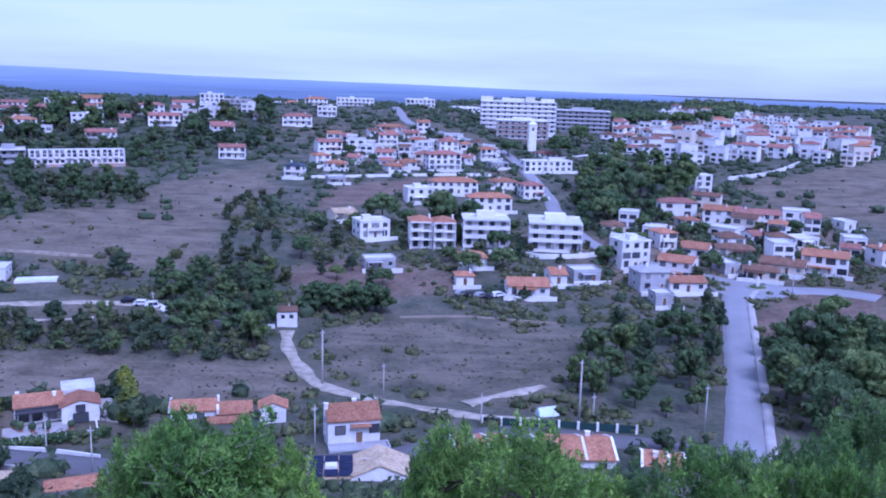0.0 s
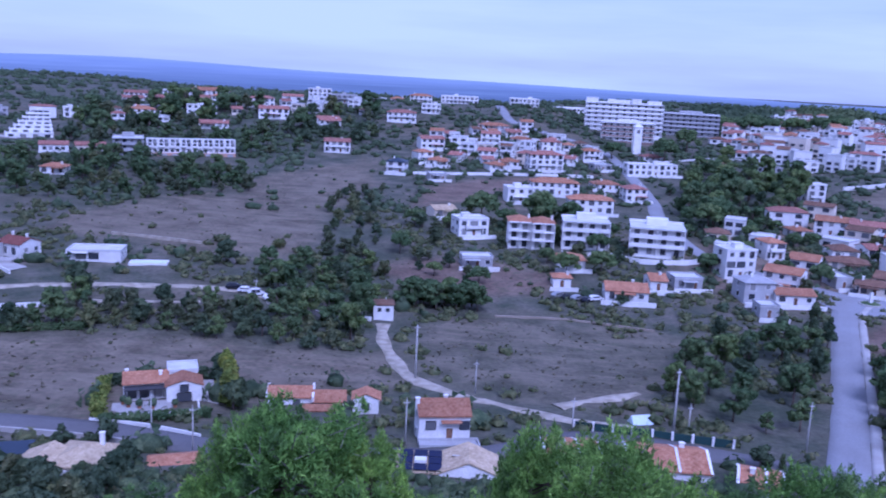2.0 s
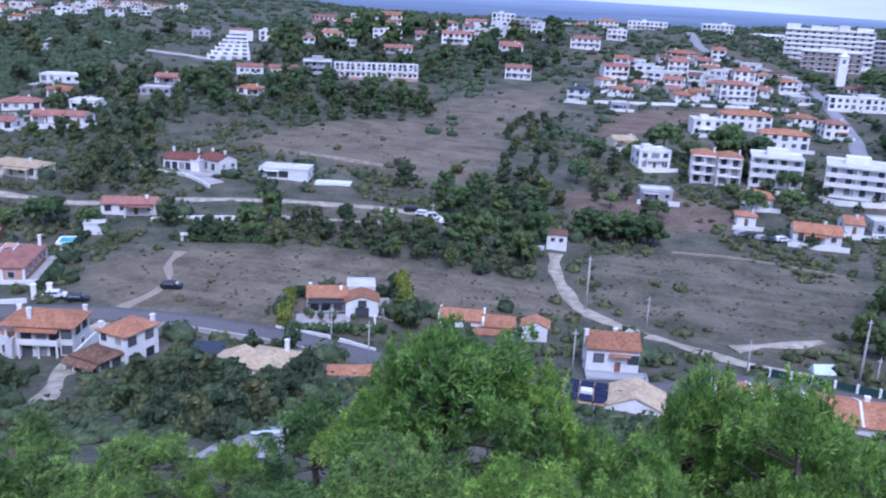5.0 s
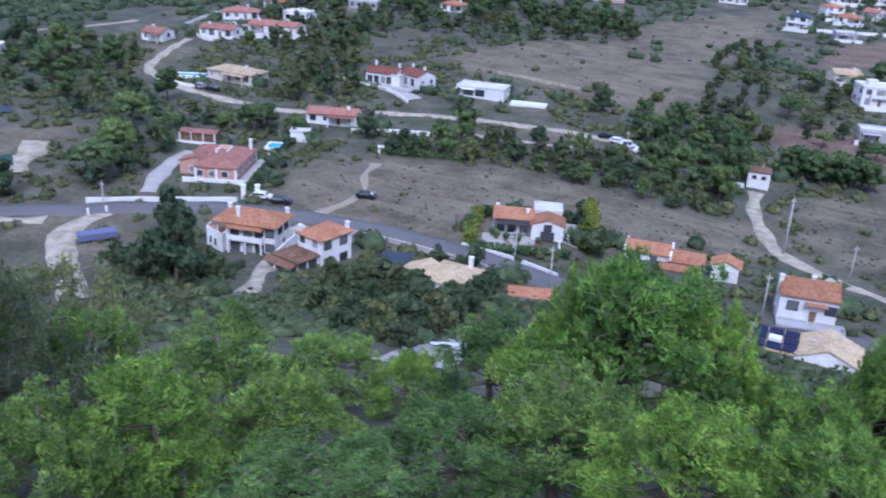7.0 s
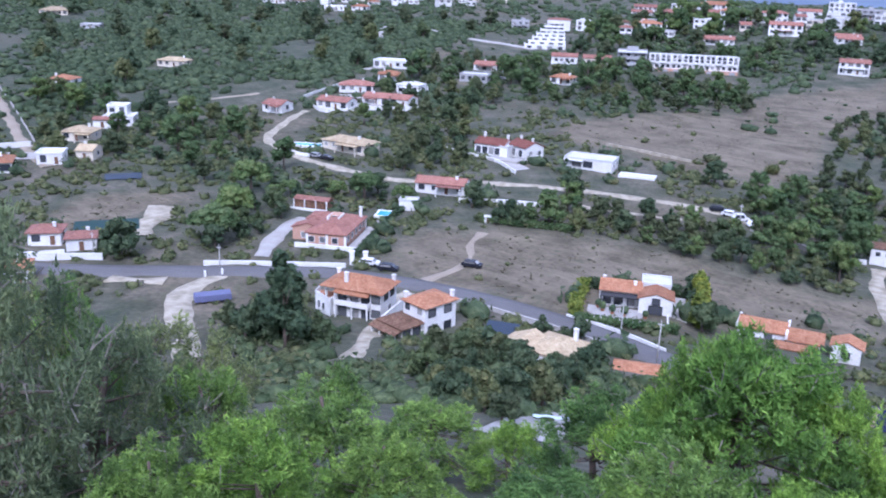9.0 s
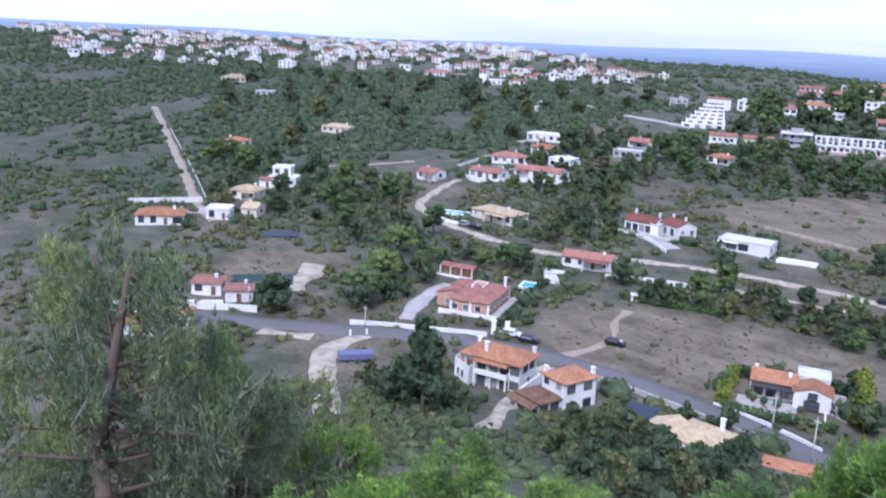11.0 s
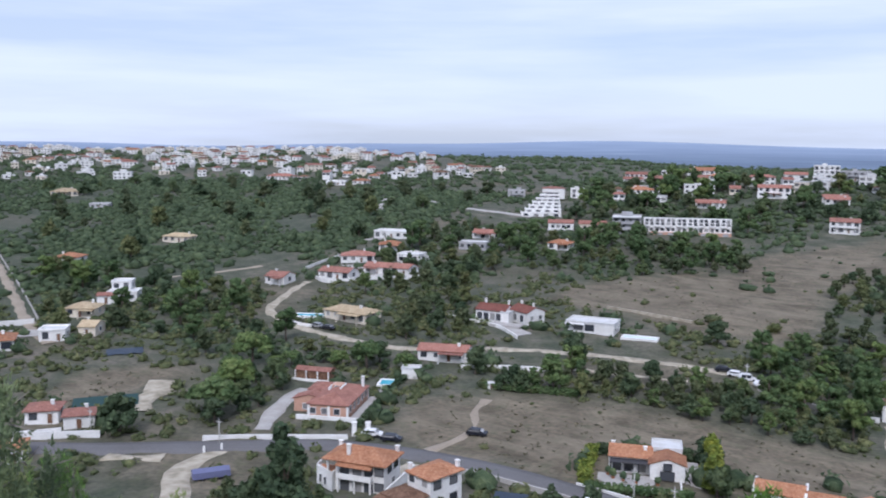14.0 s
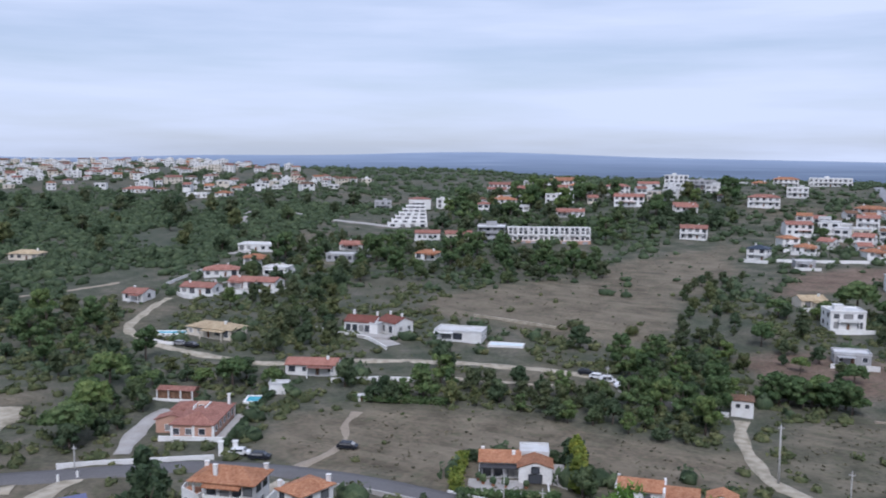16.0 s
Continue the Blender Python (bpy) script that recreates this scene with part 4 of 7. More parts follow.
for rows, where in ((MID_0, "villas in the valley"), (MID_1, "villas in the valley"), (LEFT_0, "houses on the western hill"), (LEFT_1, "houses on the western hill"), (SLOPE_0, "houses on the ridge"), (SLOPE_1, "houses on the ridge"), (VILLAGE_0, "village houses"), (VILLAGE_1, "village houses"), (CENTRE_0, "houses below the village"), (EAST_0, "houses by the crossroads"), (EAST_1, "houses by the crossroads"), (NEAR_0, "houses at the foot of the hill")):
    for x, y, rot, w, d, storeys, style in rows:
        ob = house(x, y, rot, w, d, storeys, style, where, rng)
        if where in ("village houses", "houses below the village", "houses by the crossroads"):
            Shape().box(-w / 2 - 1.5, -d / 2 - 4.2, -2.2, w / 2 + 1.5, -d / 2 - 3.95, 1.0).make("garden_wall", WHITE, ob)
        if rows is NEAR_0:
            ob.location.z -= 1.0
            verges(ob, w, d, 2.75 * storeys + 0.1)

# ---- buildings with a shape of their own ----
def placed(s, cx, cy, turn=0):
    c, q = math.cos(radians(turn)), math.sin(radians(turn))
    s.v = [(cx + c * x - q * y, cy + q * x + c * y, z) for x, y, z in s.v]
    return s


def wing(ob, cx, cy, w, d, z0, h, roof, wall_mat, roof_mat, pitch=0.4, turn=0, over=0.4):
    """A wing of a house: its walls and its own roof."""
    b = Shape().box(-w / 2, -d / 2, z0, w / 2, d / 2, h)
    if roof == "flat":
        r = Shape().box(-w / 2 - 0.12, -d / 2 - 0.12, h, w / 2 + 0.12, d / 2 + 0.12, h + 0.2)
        for q in ((-w / 2 - 0.12, -d / 2 - 0.12, w / 2 + 0.12, -d / 2 + 0.12), (-w / 2 - 0.12, d / 2 - 0.12, w / 2 + 0.12, d / 2 + 0.12), (-w / 2 - 0.12, -d / 2 + 0.12, -w / 2 + 0.12, d / 2 - 0.12), (w / 2 - 0.12, -d / 2 + 0.12, w / 2 + 0.12, d / 2 - 0.12)):
            r.box(q[0], q[1], h + 0.2, q[2], q[3], h + 0.6)
    elif roof == "hip":
        r, _ = hip_roof(w, d, h, over, pitch)
    else:
        r, rise = gable_roof(w, d, h, over, pitch)
        e = rise * (d / 2) / (d / 2 + over)
        for i in (-1, 1):
            b.add([(i * w / 2, -d / 2, h), (i * w / 2, d / 2, h), (i * w / 2, 0, h + e), (i * (w / 2 - 0.25), -d / 2, h), (i * (w / 2 - 0.25), d / 2, h), (i * (w / 2 - 0.25), 0, h + e)], [(0, 1, 2), (3, 5, 4), (0, 2, 5, 3), (1, 4, 5, 2)])
    placed(b, cx, cy, turn).make("wall", wall_mat, ob)
    placed(r, cx, cy, turn).make("roof", roof_mat, ob)


def chimney(ob, x, y, z0, z1):
    z1 -= 0.7
    Shape().box(x - 0.3, y - 0.25, z0, x + 0.3, y + 0.25, z1).box(x - 0.38, y - 0.33, z1, x + 0.38, y + 0.33, z1 + 0.15).make("chimney", WHITE, ob)


def site(name, x, y, rot, label, category, radius, group="", up=0.0):
    HOUSE_SPOTS.append((x, y, radius))
    return thing(name, x, y, gh(x, y) + up, rot, label, category, group)


FOOT = "houses at the foot of the hill"
BALL = bmesh.new()
bmesh.ops.create_icosphere(BALL, subdivisions=2, radius=1)
# two-storey house by the road, with a terrace and a balcony
def prism(points, z0, z1):
    """An upright block on an outline that runs anticlockwise."""
    n = len(points)
    return Shape().add([(x, y, z) for z in (z0, z1) for x, y in points], [tuple(range(n))[::-1], tuple(range(n, 2 * n))] + [(i, (i + 1) % n, n + (i + 1) % n, n + i) for i in range(n)])


ob = site("house", -98.6, 104.4, 17.6, "large white two-storey house with terracotta hip roof, terrace and balcony", "house", 8, FOOT, 0.4)
Shape().box(-3.6, -3.2, -3, 5.3, 3.4, 5.0).box(-5.3, 0.6, -3, -3.6, 3.4, 5.0).make("wall", WHITE, ob)
hip_roof(10.8, 6.8, 5.0, 0.55, 0.42)[0].make("roof", TERRACOTTA, ob)
TERRACE_LINE = [(-3.62, -4.6), (-3.62, 0.55), (-8.3, 0.55), (-7.9, -1.9)]
prism(TERRACE_LINE, -3, 2.2).make("terrace", WHITE, ob)
prism([(-3.9, -4.0), (-3.9, 0.4), (-7.95, 0.4), (-7.6, -1.7)], 2.2, 2.26).make("terrace_floor", TERRACOTTA, ob, "terracotta floor tiles")
for (x0, y0), (x1, y1) in zip(TERRACE_LINE[2:] + TERRACE_LINE[:1], [TERRACE_LINE[3], TERRACE_LINE[0], (-3.62, -3.2)]):
    e = math.hypot(x1 - x0, y1 - y0)
    nx, ny = -(y1 - y0) / e * 0.2, (x1 - x0) / e * 0.2
    prism([(x0, y0), (x1, y1), (x1 + nx, y1 + ny), (x0 + nx, y0 + ny)], 2.2, 3.0).make("parapet", WHITE, ob)
for x, y in ((-5.2, -2.9), (-5.2, 0.4)):
    Shape().box(x - 0.14, y - 0.14, 2.26, x + 0.14, y + 0.14, 4.8).make("post", WHITE, ob)
Shape().box(-5.6, -3.5, 4.8, -3.62, 0.58, 4.98).make("lintel", WHITE, ob)
for u in (-6.3, -5.0):
    glazing(ob, WINDOW, u, -2.6 - (u + 6.3) * 0.63, 0.4, 32)
glazing(ob, TALL_WINDOW, -3.6, -1.2, 2.4, -90)
tray(-2.9, -4.4, 2.1, 3.4, -3.1, 3.05).make("balcony", WHITE, ob)
for u in (-2.8, 0.2, 3.1):
    Shape().box(u, -4.35, -3, u + 0.25, -4.1, 2.1).make("post", WHITE, ob)
Shape().add([(-3.1, -4.6, 4.35), (3.5, -4.6, 4.35), (3.5, -3.22, 4.85), (-3.1, -3.22, 4.85), (-3.1, -4.6, 4.23), (3.5, -4.6, 4.23), (3.5, -3.22, 4.73), (-3.1, -3.22, 4.73)], [(0, 1, 2, 3), (7, 6, 5, 4), (0, 4, 5, 1), (1, 5, 6, 2), (2, 6, 7, 3), (3, 7, 4, 0)]).make("awning", TERRACOTTA, ob)
for u in (-1.9, 0.4, 2.5):
    glazing(ob, TALL_WINDOW, u, -3.2, 2.35)
    glazing(ob, TALL_WINDOW, u, -3.2, -0.6)
glazing(ob, DARK_WINDOW, 4.4, -3.2, 3.0)
glazing(ob, DARK_WINDOW, 4.4, -3.2, 0.4)
for v in (-1.0, 1.6):
    glazing(ob, DARK_WINDOW, 5.3, v, 3.1, 90)
glazing(ob, WINDOW, 5.3, 0.4, 0.6, 90)
chimney(ob, -1.6, -2.2, 5.2, 8.0)
chimney(ob, -5.5, 2.6, 4.5, 6.6)
chimney(ob, 5.0, 3.0, 4.5, 6.9)
Shape().box(6.1, -4.6, -3, 6.4, 7.4, 1.6).make("garden_wall", WHITE, ob)

# its neighbour with a lower brown-roofed wing and tiled veranda
ob = site("house", -85.2, 106.6, -8, "white two-storey house with lower brown-roofed veranda wing", "house", 6, FOOT, -0.3)
wing(ob, 0.2, 0.2, 5.4, 7.0, -3, 5.2, "hip", WHITE, TERRACOTTA, 0.34)
wing(ob, -0.4, -5.5, 5.4, 4.6, -4, 2.6, "hip", WHITE, BROWN_TILES, 0.26, 0, 0.5)
Shape().box(-3.6, -10.3, -4.5, 2.6, -7.85, -0.35).make("terrace", TERRACOTTA, ob, "terracotta-tiled terrace")
for u in (-3.4, -1.5, 0.4, 2.2):
    Shape().box(u, -9.5, -0.35, u + 0.25, -9.25, 1.95).make("post", WHITE, ob)
Shape().add([(-3.8, -9.8, 1.95), (2.6, -9.8, 1.95), (2.6, -7.85, 2.5), (-3.8, -7.85, 2.5), (-3.8, -9.8, 1.8), (2.6, -9.8, 1.8), (2.6, -7.85, 2.35), (-3.8, -7.85, 2.35)], [(0, 1, 2, 3), (7, 6, 5, 4), (0, 4, 5, 1), (1, 5, 6, 2), (2, 6, 7, 3), (3, 7, 4, 0)]).make("veranda_roof", BROWN_TILES, ob)
for u in (-2.2, 0.6):
    glazing(ob, TALL_WINDOW, u, -7.8, -0.2)
for u in (-1.4, 1.6):
    glazing(ob, WINDOW, u, -3.3, 3.6)
for k, z in ((-1.8, 3.3), (1.8, 3.3), (-1.8, 0.4), (1.8, 0.4)):
    glazing(ob, DARK_WINDOW, 2.9, k, z, 90)
for v in (-6.8, -4.6):
    glazing(ob, DARK_WINDOW, 2.3, v, 0.7, 90)
chimney(ob, 2.2, 3.4, 5.0, 7.2)
chimney(ob, -2.4, -2.8, 4.5, 7.0)
Shape().box(3.2, -9.6, -4, 7.4, 3.0, -0.5).make("forecourt", PAVING, ob, "pale paved forecourt")

# straw-roofed house among the gardens
ob = site("house", -61.2, 104.6, 4, "cream-roofed bungalow half hidden by garden trees", "house", 6, FOOT, -0.4)
wing(ob, 1.6, 1.0, 6.4, 7.5, -4, 3.0, "hip", CREAM, CREAM_TILES, 0.4)
wing(ob, -2.6, -0.4, 4.6, 6.6, -4, 2.7, "gable", CREAM, CREAM_TILES, 0.42, 90)
wing(ob, 0.2, -4.4, 4.6, 3.0, -5, 1.7, "flat", WHITE, FLATROOF)
for u in (0.4, 3.4):
    glazing(ob, WINDOW, u, -2.78, 1.0)
glazing(ob, DARK_WINDOW, 4.8, 0.5, 1.0, 90)
glazing(ob, WINDOW, -2.9, -3.7, 0.9)
chimney(ob, 3.6, 3.2, 3.0, 6.0)
Shape().box(4.9, -2.5, -3, 5.2, 6.0, 2.2).make("garden_wall", WHITE, ob)
ob = site("shed", -70.2, 106.4, 22, "open shed with a dark blue sheet roof among trees", "shed", 3, FOOT)
Shape().add([(-2.6, -2.2, 2.5), (2.6, -2.2, 2.5), (2.6, 2.2, 3.2), (-2.6, 2.2, 3.2), (-2.6, -2.2, 2.38), (2.6, -2.2, 2.38), (2.6, 2.2, 3.08), (-2.6, 2.2, 3.08)], [(0, 1, 2, 3), (7, 6, 5, 4), (0, 4, 5, 1), (1, 5, 6, 2), (2, 6, 7, 3), (3, 7, 4, 0)]).make("roof", SLATE, ob)
for u in (-2.4, 2.4):
    for q, z in ((-2.0, 2.4), (2.0, 3.05)):
        Shape().box(u - 0.08, q - 0.08, -1, u + 0.08, q + 0.08, z).make("post", BARK, ob)
Shape().box(-2.4, 1.8, -1, 2.4, 1.95, 2.9).make("wall", GREY, ob)
# terracotta-roofed cottage below the road
ob = site("house", -49.2, 112.0, 24, "low cottage with a terracotta roof below the road", "house", 4, FOOT, -2.2)
wing(ob, 0, 0, 7.0, 4.0, -3, 2.4, "gable", WHITE, TERRACOTTA, 0.36)
for u in (-2.2, 1.8):
    glazing(ob, WINDOW, u, -2.35, 0.8)

# villa with courtyard, hedge and yellow conifers
VX, VY, VR = -64.6, 143.0, 25
ob = site("villa", VX, VY, VR, "white villa with terracotta roofs and courtyard inside clipped hedges", "house", 9, FOOT, 0.3)
wing(ob, -3.4, 1.0, 8.4, 6.4, -2, 3.2, "gable", WHITE, TERRACOTTA, 0.4)
wing(ob, 3.7, -2.6, 5.6, 6.6, -2.5, 3.3, "gable", WHITE, TERRACOTTA, 0.34, 90)
wing(ob, 3.7, 3.4, 5.8, 5.4, -2, 4.0, "flat", WHITE, FLATROOF)
p = Shape().box(-7.4, -4.6, 2.5, 0.8, -2.2, 2.7)
for u in (-7.3, -4.6, -1.9, 0.5):
    p.box(u, -4.5, -0.2, u + 0.25, -4.25, 2.5)
p.make("pergola", DARKFRAME, ob, "dark green pergola over the veranda")
for u in (-6.0, -3.6, -1.2):
    glazing(ob, TALL_WINDOW, u, -2.2, 0.1)
glazing(ob, WIDE_WINDOW, 3.7, -5.9, 0.3)
glazing(ob, DARK_WINDOW, 3.7, -5.9, 2.3)
for v in (-4, -1.2, 2.4):
    glazing(ob, DARK_WINDOW, 6.5 if v < 2 else 6.6, v, 1.0, 90)
chimney(ob, -0.6, -0.2, 3.2, 5.4)
chimney(ob, -7.0, 2.4, 3.0, 5.2)
ob.scale = (0.9, 0.9, 0.9)
Shape().box(-9.6, -11.4, -2.5, 1.4, -4.0, 0.12).make("courtyard", PAVING, ob, "pale paved courtyard")
Shape().box(-9.9, -11.8, -2.5, 6.4, -11.45, 0.7).box(6.1, -11.45, -2.5, 6.4, -6.2, 0.6).make("garden_wall", WHITE, ob)
Shape().box(7.2, -12.5, -2.2, 10.0, 6.0, 0.02).make("drive", PAVING, ob, "paved drive along the villa")

for u, v, r in ((-6.6, -6.6, 0.7), (-4.6, -7.6, 0.65), (-2.2, -8.2, 0.75), (-7.6, -4.9, 0.6), (1.9, -8.4, 0.6)):
    c, q = math.cos(radians(VR)), math.sin(radians(VR))
    px, py = VX + 0.9 * (c * u - q * v), VY + 0.9 * (q * u + c * v)
    shrub = thing("potted_shrub", px, py, gh(VX, VY) + 0.3, 0, "small clipped dark shrub in the villa's white courtyard", "shrub", "courtyard shrubs")
    Shape().tube((0, 0, -0.1), (0, 0, 0.45), 0.28, 0.36, 8).make("pot", TERRACOTTA, shrub)
    rg = np.random.default_rng(int(u * 10) + 200)
    v0, f0 = (lambda b: (np.array([tuple(p.co) for p in b.verts]), [[p.index for p in f.verts] for f in b.faces]))(BALL)
    part("crown", v0 * (1 + rg.normal(size=(len(v0), 1)) * 0.1) * r + np.array([0, 0, 0.5 + r]), f0, LEAF_DARK, shrub)

# long low roofs next to it
ob = site("house", -38.2, 144.6, 13, "low white house with three terracotta roofs edged in white", "house", 8, FOOT, -0.9)
wing(ob, -3.4, 1.2, 7.6, 5.4, -2, 2.6, "gable", WHITE, TERRACOTTA, 0.36)
wing(ob, 3.6, 0.2, 5.6, 5.4, -2, 2.2, "gable", WHITE, TERRACOTTA, 0.36)
wing(ob, 2.4, -3.8, 6.6, 2.6, -2.5, 1.6, "gable", WHITE, TERRACOTTA, 0.3)
Shape().box(-7.6, -1.9, 2.4, -7.2, 4.3, 3.0).make("ridge_border", WHITE, ob)
Shape().box(0.45, -2.9, 2.2, 0.85, 4.3, 3.1).make("ridge_border", WHITE, ob)
for u in (-5.2, -2.2):
    glazing(ob, WINDOW, u, -1.55, 0.9)
ob = site("house", -27.6, 143.0, 10, "small house with a terracotta roof behind trees", "house", 4, FOOT)
wing(ob, 0, 0, 3.6, 4.4, -2, 2.8, "gable", WHITE, TERRACOTTA, 0.4, 90)
glazing(ob, WINDOW, 0, -2.25, 1.0)

# two-storey house with the plain gable ends
ob = site("house", -13.0, 132.6, 14, "plain white two-storey house with terracotta gable roof and front terrace", "house", 6, FOOT, -0.5)
wing(ob, 0, 0.6, 8.2, 6.6, -3, 5.3, "gable", WHITE, TERRACOTTA, 0.46)
wing(ob, 0.6, -4.0, 9.4, 2.6, -4, 0.9, "flat", WHITE, GREY)
Shape().box(-0.6, -3.9, 4.35, 2.6, -2.72, 4.5).make("porch_roof", TERRACOTTA, ob)
glazing(ob, DARK_WINDOW, -2.2, -2.75, 3.0)
glazing(ob, DARK_WINDOW, 3.2, -2.75, 3.0)
share("door", DOOR, ob, pose(0.8, -2.75, 1.15))
for u in (-3.2, 3.6):
    glazing(ob, WINDOW, u, -5.35, -1.0)
for z in (0.7, 3.4):
    glazing(ob, WINDOW, -4.15, 0.6, z, -90)
chimney(ob, -4.2, -0.4, 5.0, 8.0)
chimney(ob, 0.6, 1.8, 5.6, 7.6)

# house with solar panels and a pale roof
ob = site("house", -10.4, 112.8, 6, "pale-roofed house with solar panels and skylight below the road", "house", 6, FOOT, -2.2)
wing(ob, 3.2, 0, 6.6, 8.0, -5, 3.6, "gable", WHITE, CREAM_TILES, 0.42, 90)
wing(ob, -3.4, 0.6, 6.2, 6.4, -5, 3.4, "hip", WHITE, CREAM_TILES, 0.24)
for i in range(3):
    for j in range(3):
        if (i, j) != (1, 1):
            x0, y0 = -6.3 + i * 2.0, -2.8 + j * 1.55
            z0 = 3.75 + j * 0.3
            Shape().add([(x0, y0, z0), (x0 + 1.85, y0, z0), (x0 + 1.85, y0 + 1.4, z0 + 0.28), (x0, y0 + 1.4, z0 + 0.28), (x0, y0, z0 - 0.06), (x0 + 1.85, y0, z0 - 0.06), (x0 + 1.85, y0 + 1.4, z0 + 0.22), (x0, y0 + 1.4, z0 + 0.22)], [(0, 1, 2, 3), (7, 6, 5, 4), (0, 4, 5, 1), (1, 5, 6, 2), (2, 6, 7, 3), (3, 7, 4, 0)]).make("solar_panel", SOLAR, ob, "dark blue solar panel")
Shape().box(-4.2, -1.2, 3.9, -2.6, 0.2, 4.35).make("skylight", FRAME, ob)
placed(Shape().add([(-0.6, -0.5, 0.45), (0.6, -0.5, 0.45), (0.6, 0.5, 0.03), (-0.6, 0.5, 0.03), (-0.6, -0.5, 0.3), (0.6, -0.5, 0.3), (0.6, 0.5, -0.1), (-0.6, 0.5, -0.1)], [(0, 1, 2, 3), (7, 6, 5, 4), (0, 4, 5, 1), (1, 5, 6, 2), (2, 6, 7, 3), (3, 7, 4, 0)]), 1.6, 0.2).make("skylight", FRAME, ob).location.z = 4.55
for u in (2.2, 4.2):
    glazing(ob, TALL_WINDOW, u, -4.05, 0.6)

# terracotta bungalow complex behind its drive
ob = site("house", -136.6, 135.4, 27, "sprawling single-storey house with reddish terracotta roofs and pink walls", "house", 9, FOOT, 0.2)
PINK = surface("pink_render", (0.5, 0.3, 0.22), 0.85)
wing(ob, 1.2, -0.6, 8.8, 15.6, -2, 2.9, "hip", PINK, RED_TILES, 0.34)
wing(ob, -3.6, 5.2, 6.4, 6.0, -2, 2.8, "hip", PINK, RED_TILES, 0.32)
wing(ob, -4.4, -2.8, 3.6, 7.0, -2, 2.6, "gable", PINK, RED_TILES, 0.3, 90)
Shape().box(-0.6, 0.2, 2.9, 1.7, 2.6, 4.7).make("dormer", PINK, ob, "pink dormer between white cheeks")
glazing(ob, WINDOW, 0.55, 0.2, 3.2)
for u in (-0.85, 1.7):
    Shape().box(u, -1.6, 2.9, u + 0.25, 2.6, 4.6).make("dormer_cheek", WHITE, ob)
for u in (-2.2, 0.4, 3.2):
    glazing(ob, WINDOW, u, -8.4, 0.7)
for v in (-6.4, -3.4, -0.4, 2.6, 5.4):
    glazing(ob, WINDOW, 5.6, v, 0.9, 90)
for u, v in ((-3.15, -8.4), (5.55, -8.4), (5.55, 7.2), (1.4, -8.4)):
    Shape().box(u - 0.25, v - 0.12, -1, u + 0.25, v + 0.25, 2.75).make("quoin", WHITE, ob)
glazing(ob, WINDOW, -4.6, -6.3, 0.8)
chimney(ob, 5.0, 5.4, 3.0, 6.2)
Shape().box(5.9, -9.4, -1.5, 9.4, 17.0, 0.02).make("patio", PAVING, ob, "pale paved strip along the house")
Shape().box(-5.5, -10.0, -1.5, 9.4, -9.6, 0.7).make("garden_wall", WHITE, ob)
ob = site("shed", -155.4, 147.0, 22, "open carport with a long red sheet roof", "shed", 5, FOOT)
wing(ob, 0, 0.8, 9.0, 3.2, -1.5, 2.3, "gable", BROWN_TILES, RED_TILES, 0.3)
for u in (-4.4, -1.5, 1.5, 4.4):
    Shape().box(u - 0.12, -1.6, -1.5, u + 0.12, -1.35, 2.3).make("post", WHITE, ob)
Shape().box(-5, -2.4, -1.5, 5, -2.2, 0.5).make("low_wall", WHITE, ob)

# little pump house at the ford
ob = site("pump_house", -36.0, 204.5, 12, "small white hut with brown hip roof beside the track", "shed", 4, FOOT, 0.1)
wing(ob, 0, 0, 4.8, 5.0, -2, 3.7, "hip", WHITE, BROWN_TILES, 0.3, 0, 0.25)
for u in (-1.0, 1.0):
    share("window", FAR_WINDOW, ob, pose(u, -2.5, 2.0) @ Matrix.Diagonal((0.6, 1, 0.6, 1)))
for u, q in ((-2.6, -2.5), (0.6, 0.2)):
    Shape().tube((u, q, 3.6), (u, q, 5.0), 0.1, 0.05).make("finial", WHITE, ob)
Shape().box(-4.6, -3.6, -2, -2.9, -3.2, 0.9).make("ramp_wall", WHITE, ob)

# twin villa with dark red roofs in a white-walled garden
DARK_RED = tile_roof("dark_red_tiles", (0.2, 0.075, 0.055), (0.27, 0.105, 0.08), (0.34, 0.15, 0.115))
ob = site("villa", -149.6, 225.2, 10, "white villa with two dark red roofs in a walled garden", "house", 9, "villas in the valley", 0.3)
wing(ob, -5.0, -0.4, 10.0, 7.0, -2, 3.2, "gable", WHITE, DARK_RED, 0.4)
wing(ob, 5.2, 1.2, 8.6, 7.0, -2, 3.4, "gable", WHITE, DARK_RED, 0.4, -28)
wing(ob, 0.4, -2.6, 2.6, 5.0, -2, 2.8, "flat", WHITE, FLATROOF)
for u in (-8.6, -6.4, -4.2, -2.2):
    glazing(ob, TALL_WINDOW, u, -3.95, 0.2)
for u in (-1.6, 1.8):
    c, q = math.cos(radians(-28)), math.sin(radians(-28))
    glazing(ob, TALL_WINDOW, 5.2 + c * u + q * 3.5, 1.2 + q * u - c * 3.5, 0.3, -28)
    glazing(ob, WINDOW, 5.2 + c * 4.3 - q * u, 1.2 + q * 4.3 + c * u, 1.0, 62)
for x, y in ((-9.0, 1.5), (-0.8, 0.8), (2.6, 3.4), (7.6, 0.6)):
    chimney(ob, x, y, 3.2, 6.4)
Shape().box(-3.0, -9.0, -2.2, 7.0, -4.4, 0.05).make("forecourt", PAVING, ob, "pale paved forecourt")

# flat white villa and its covered pool
ob = site("villa", -124.5, 231.0, 14, "long low flat-roofed white villa with a shaded porch", "house", 8, "villas in the valley", 0.2)
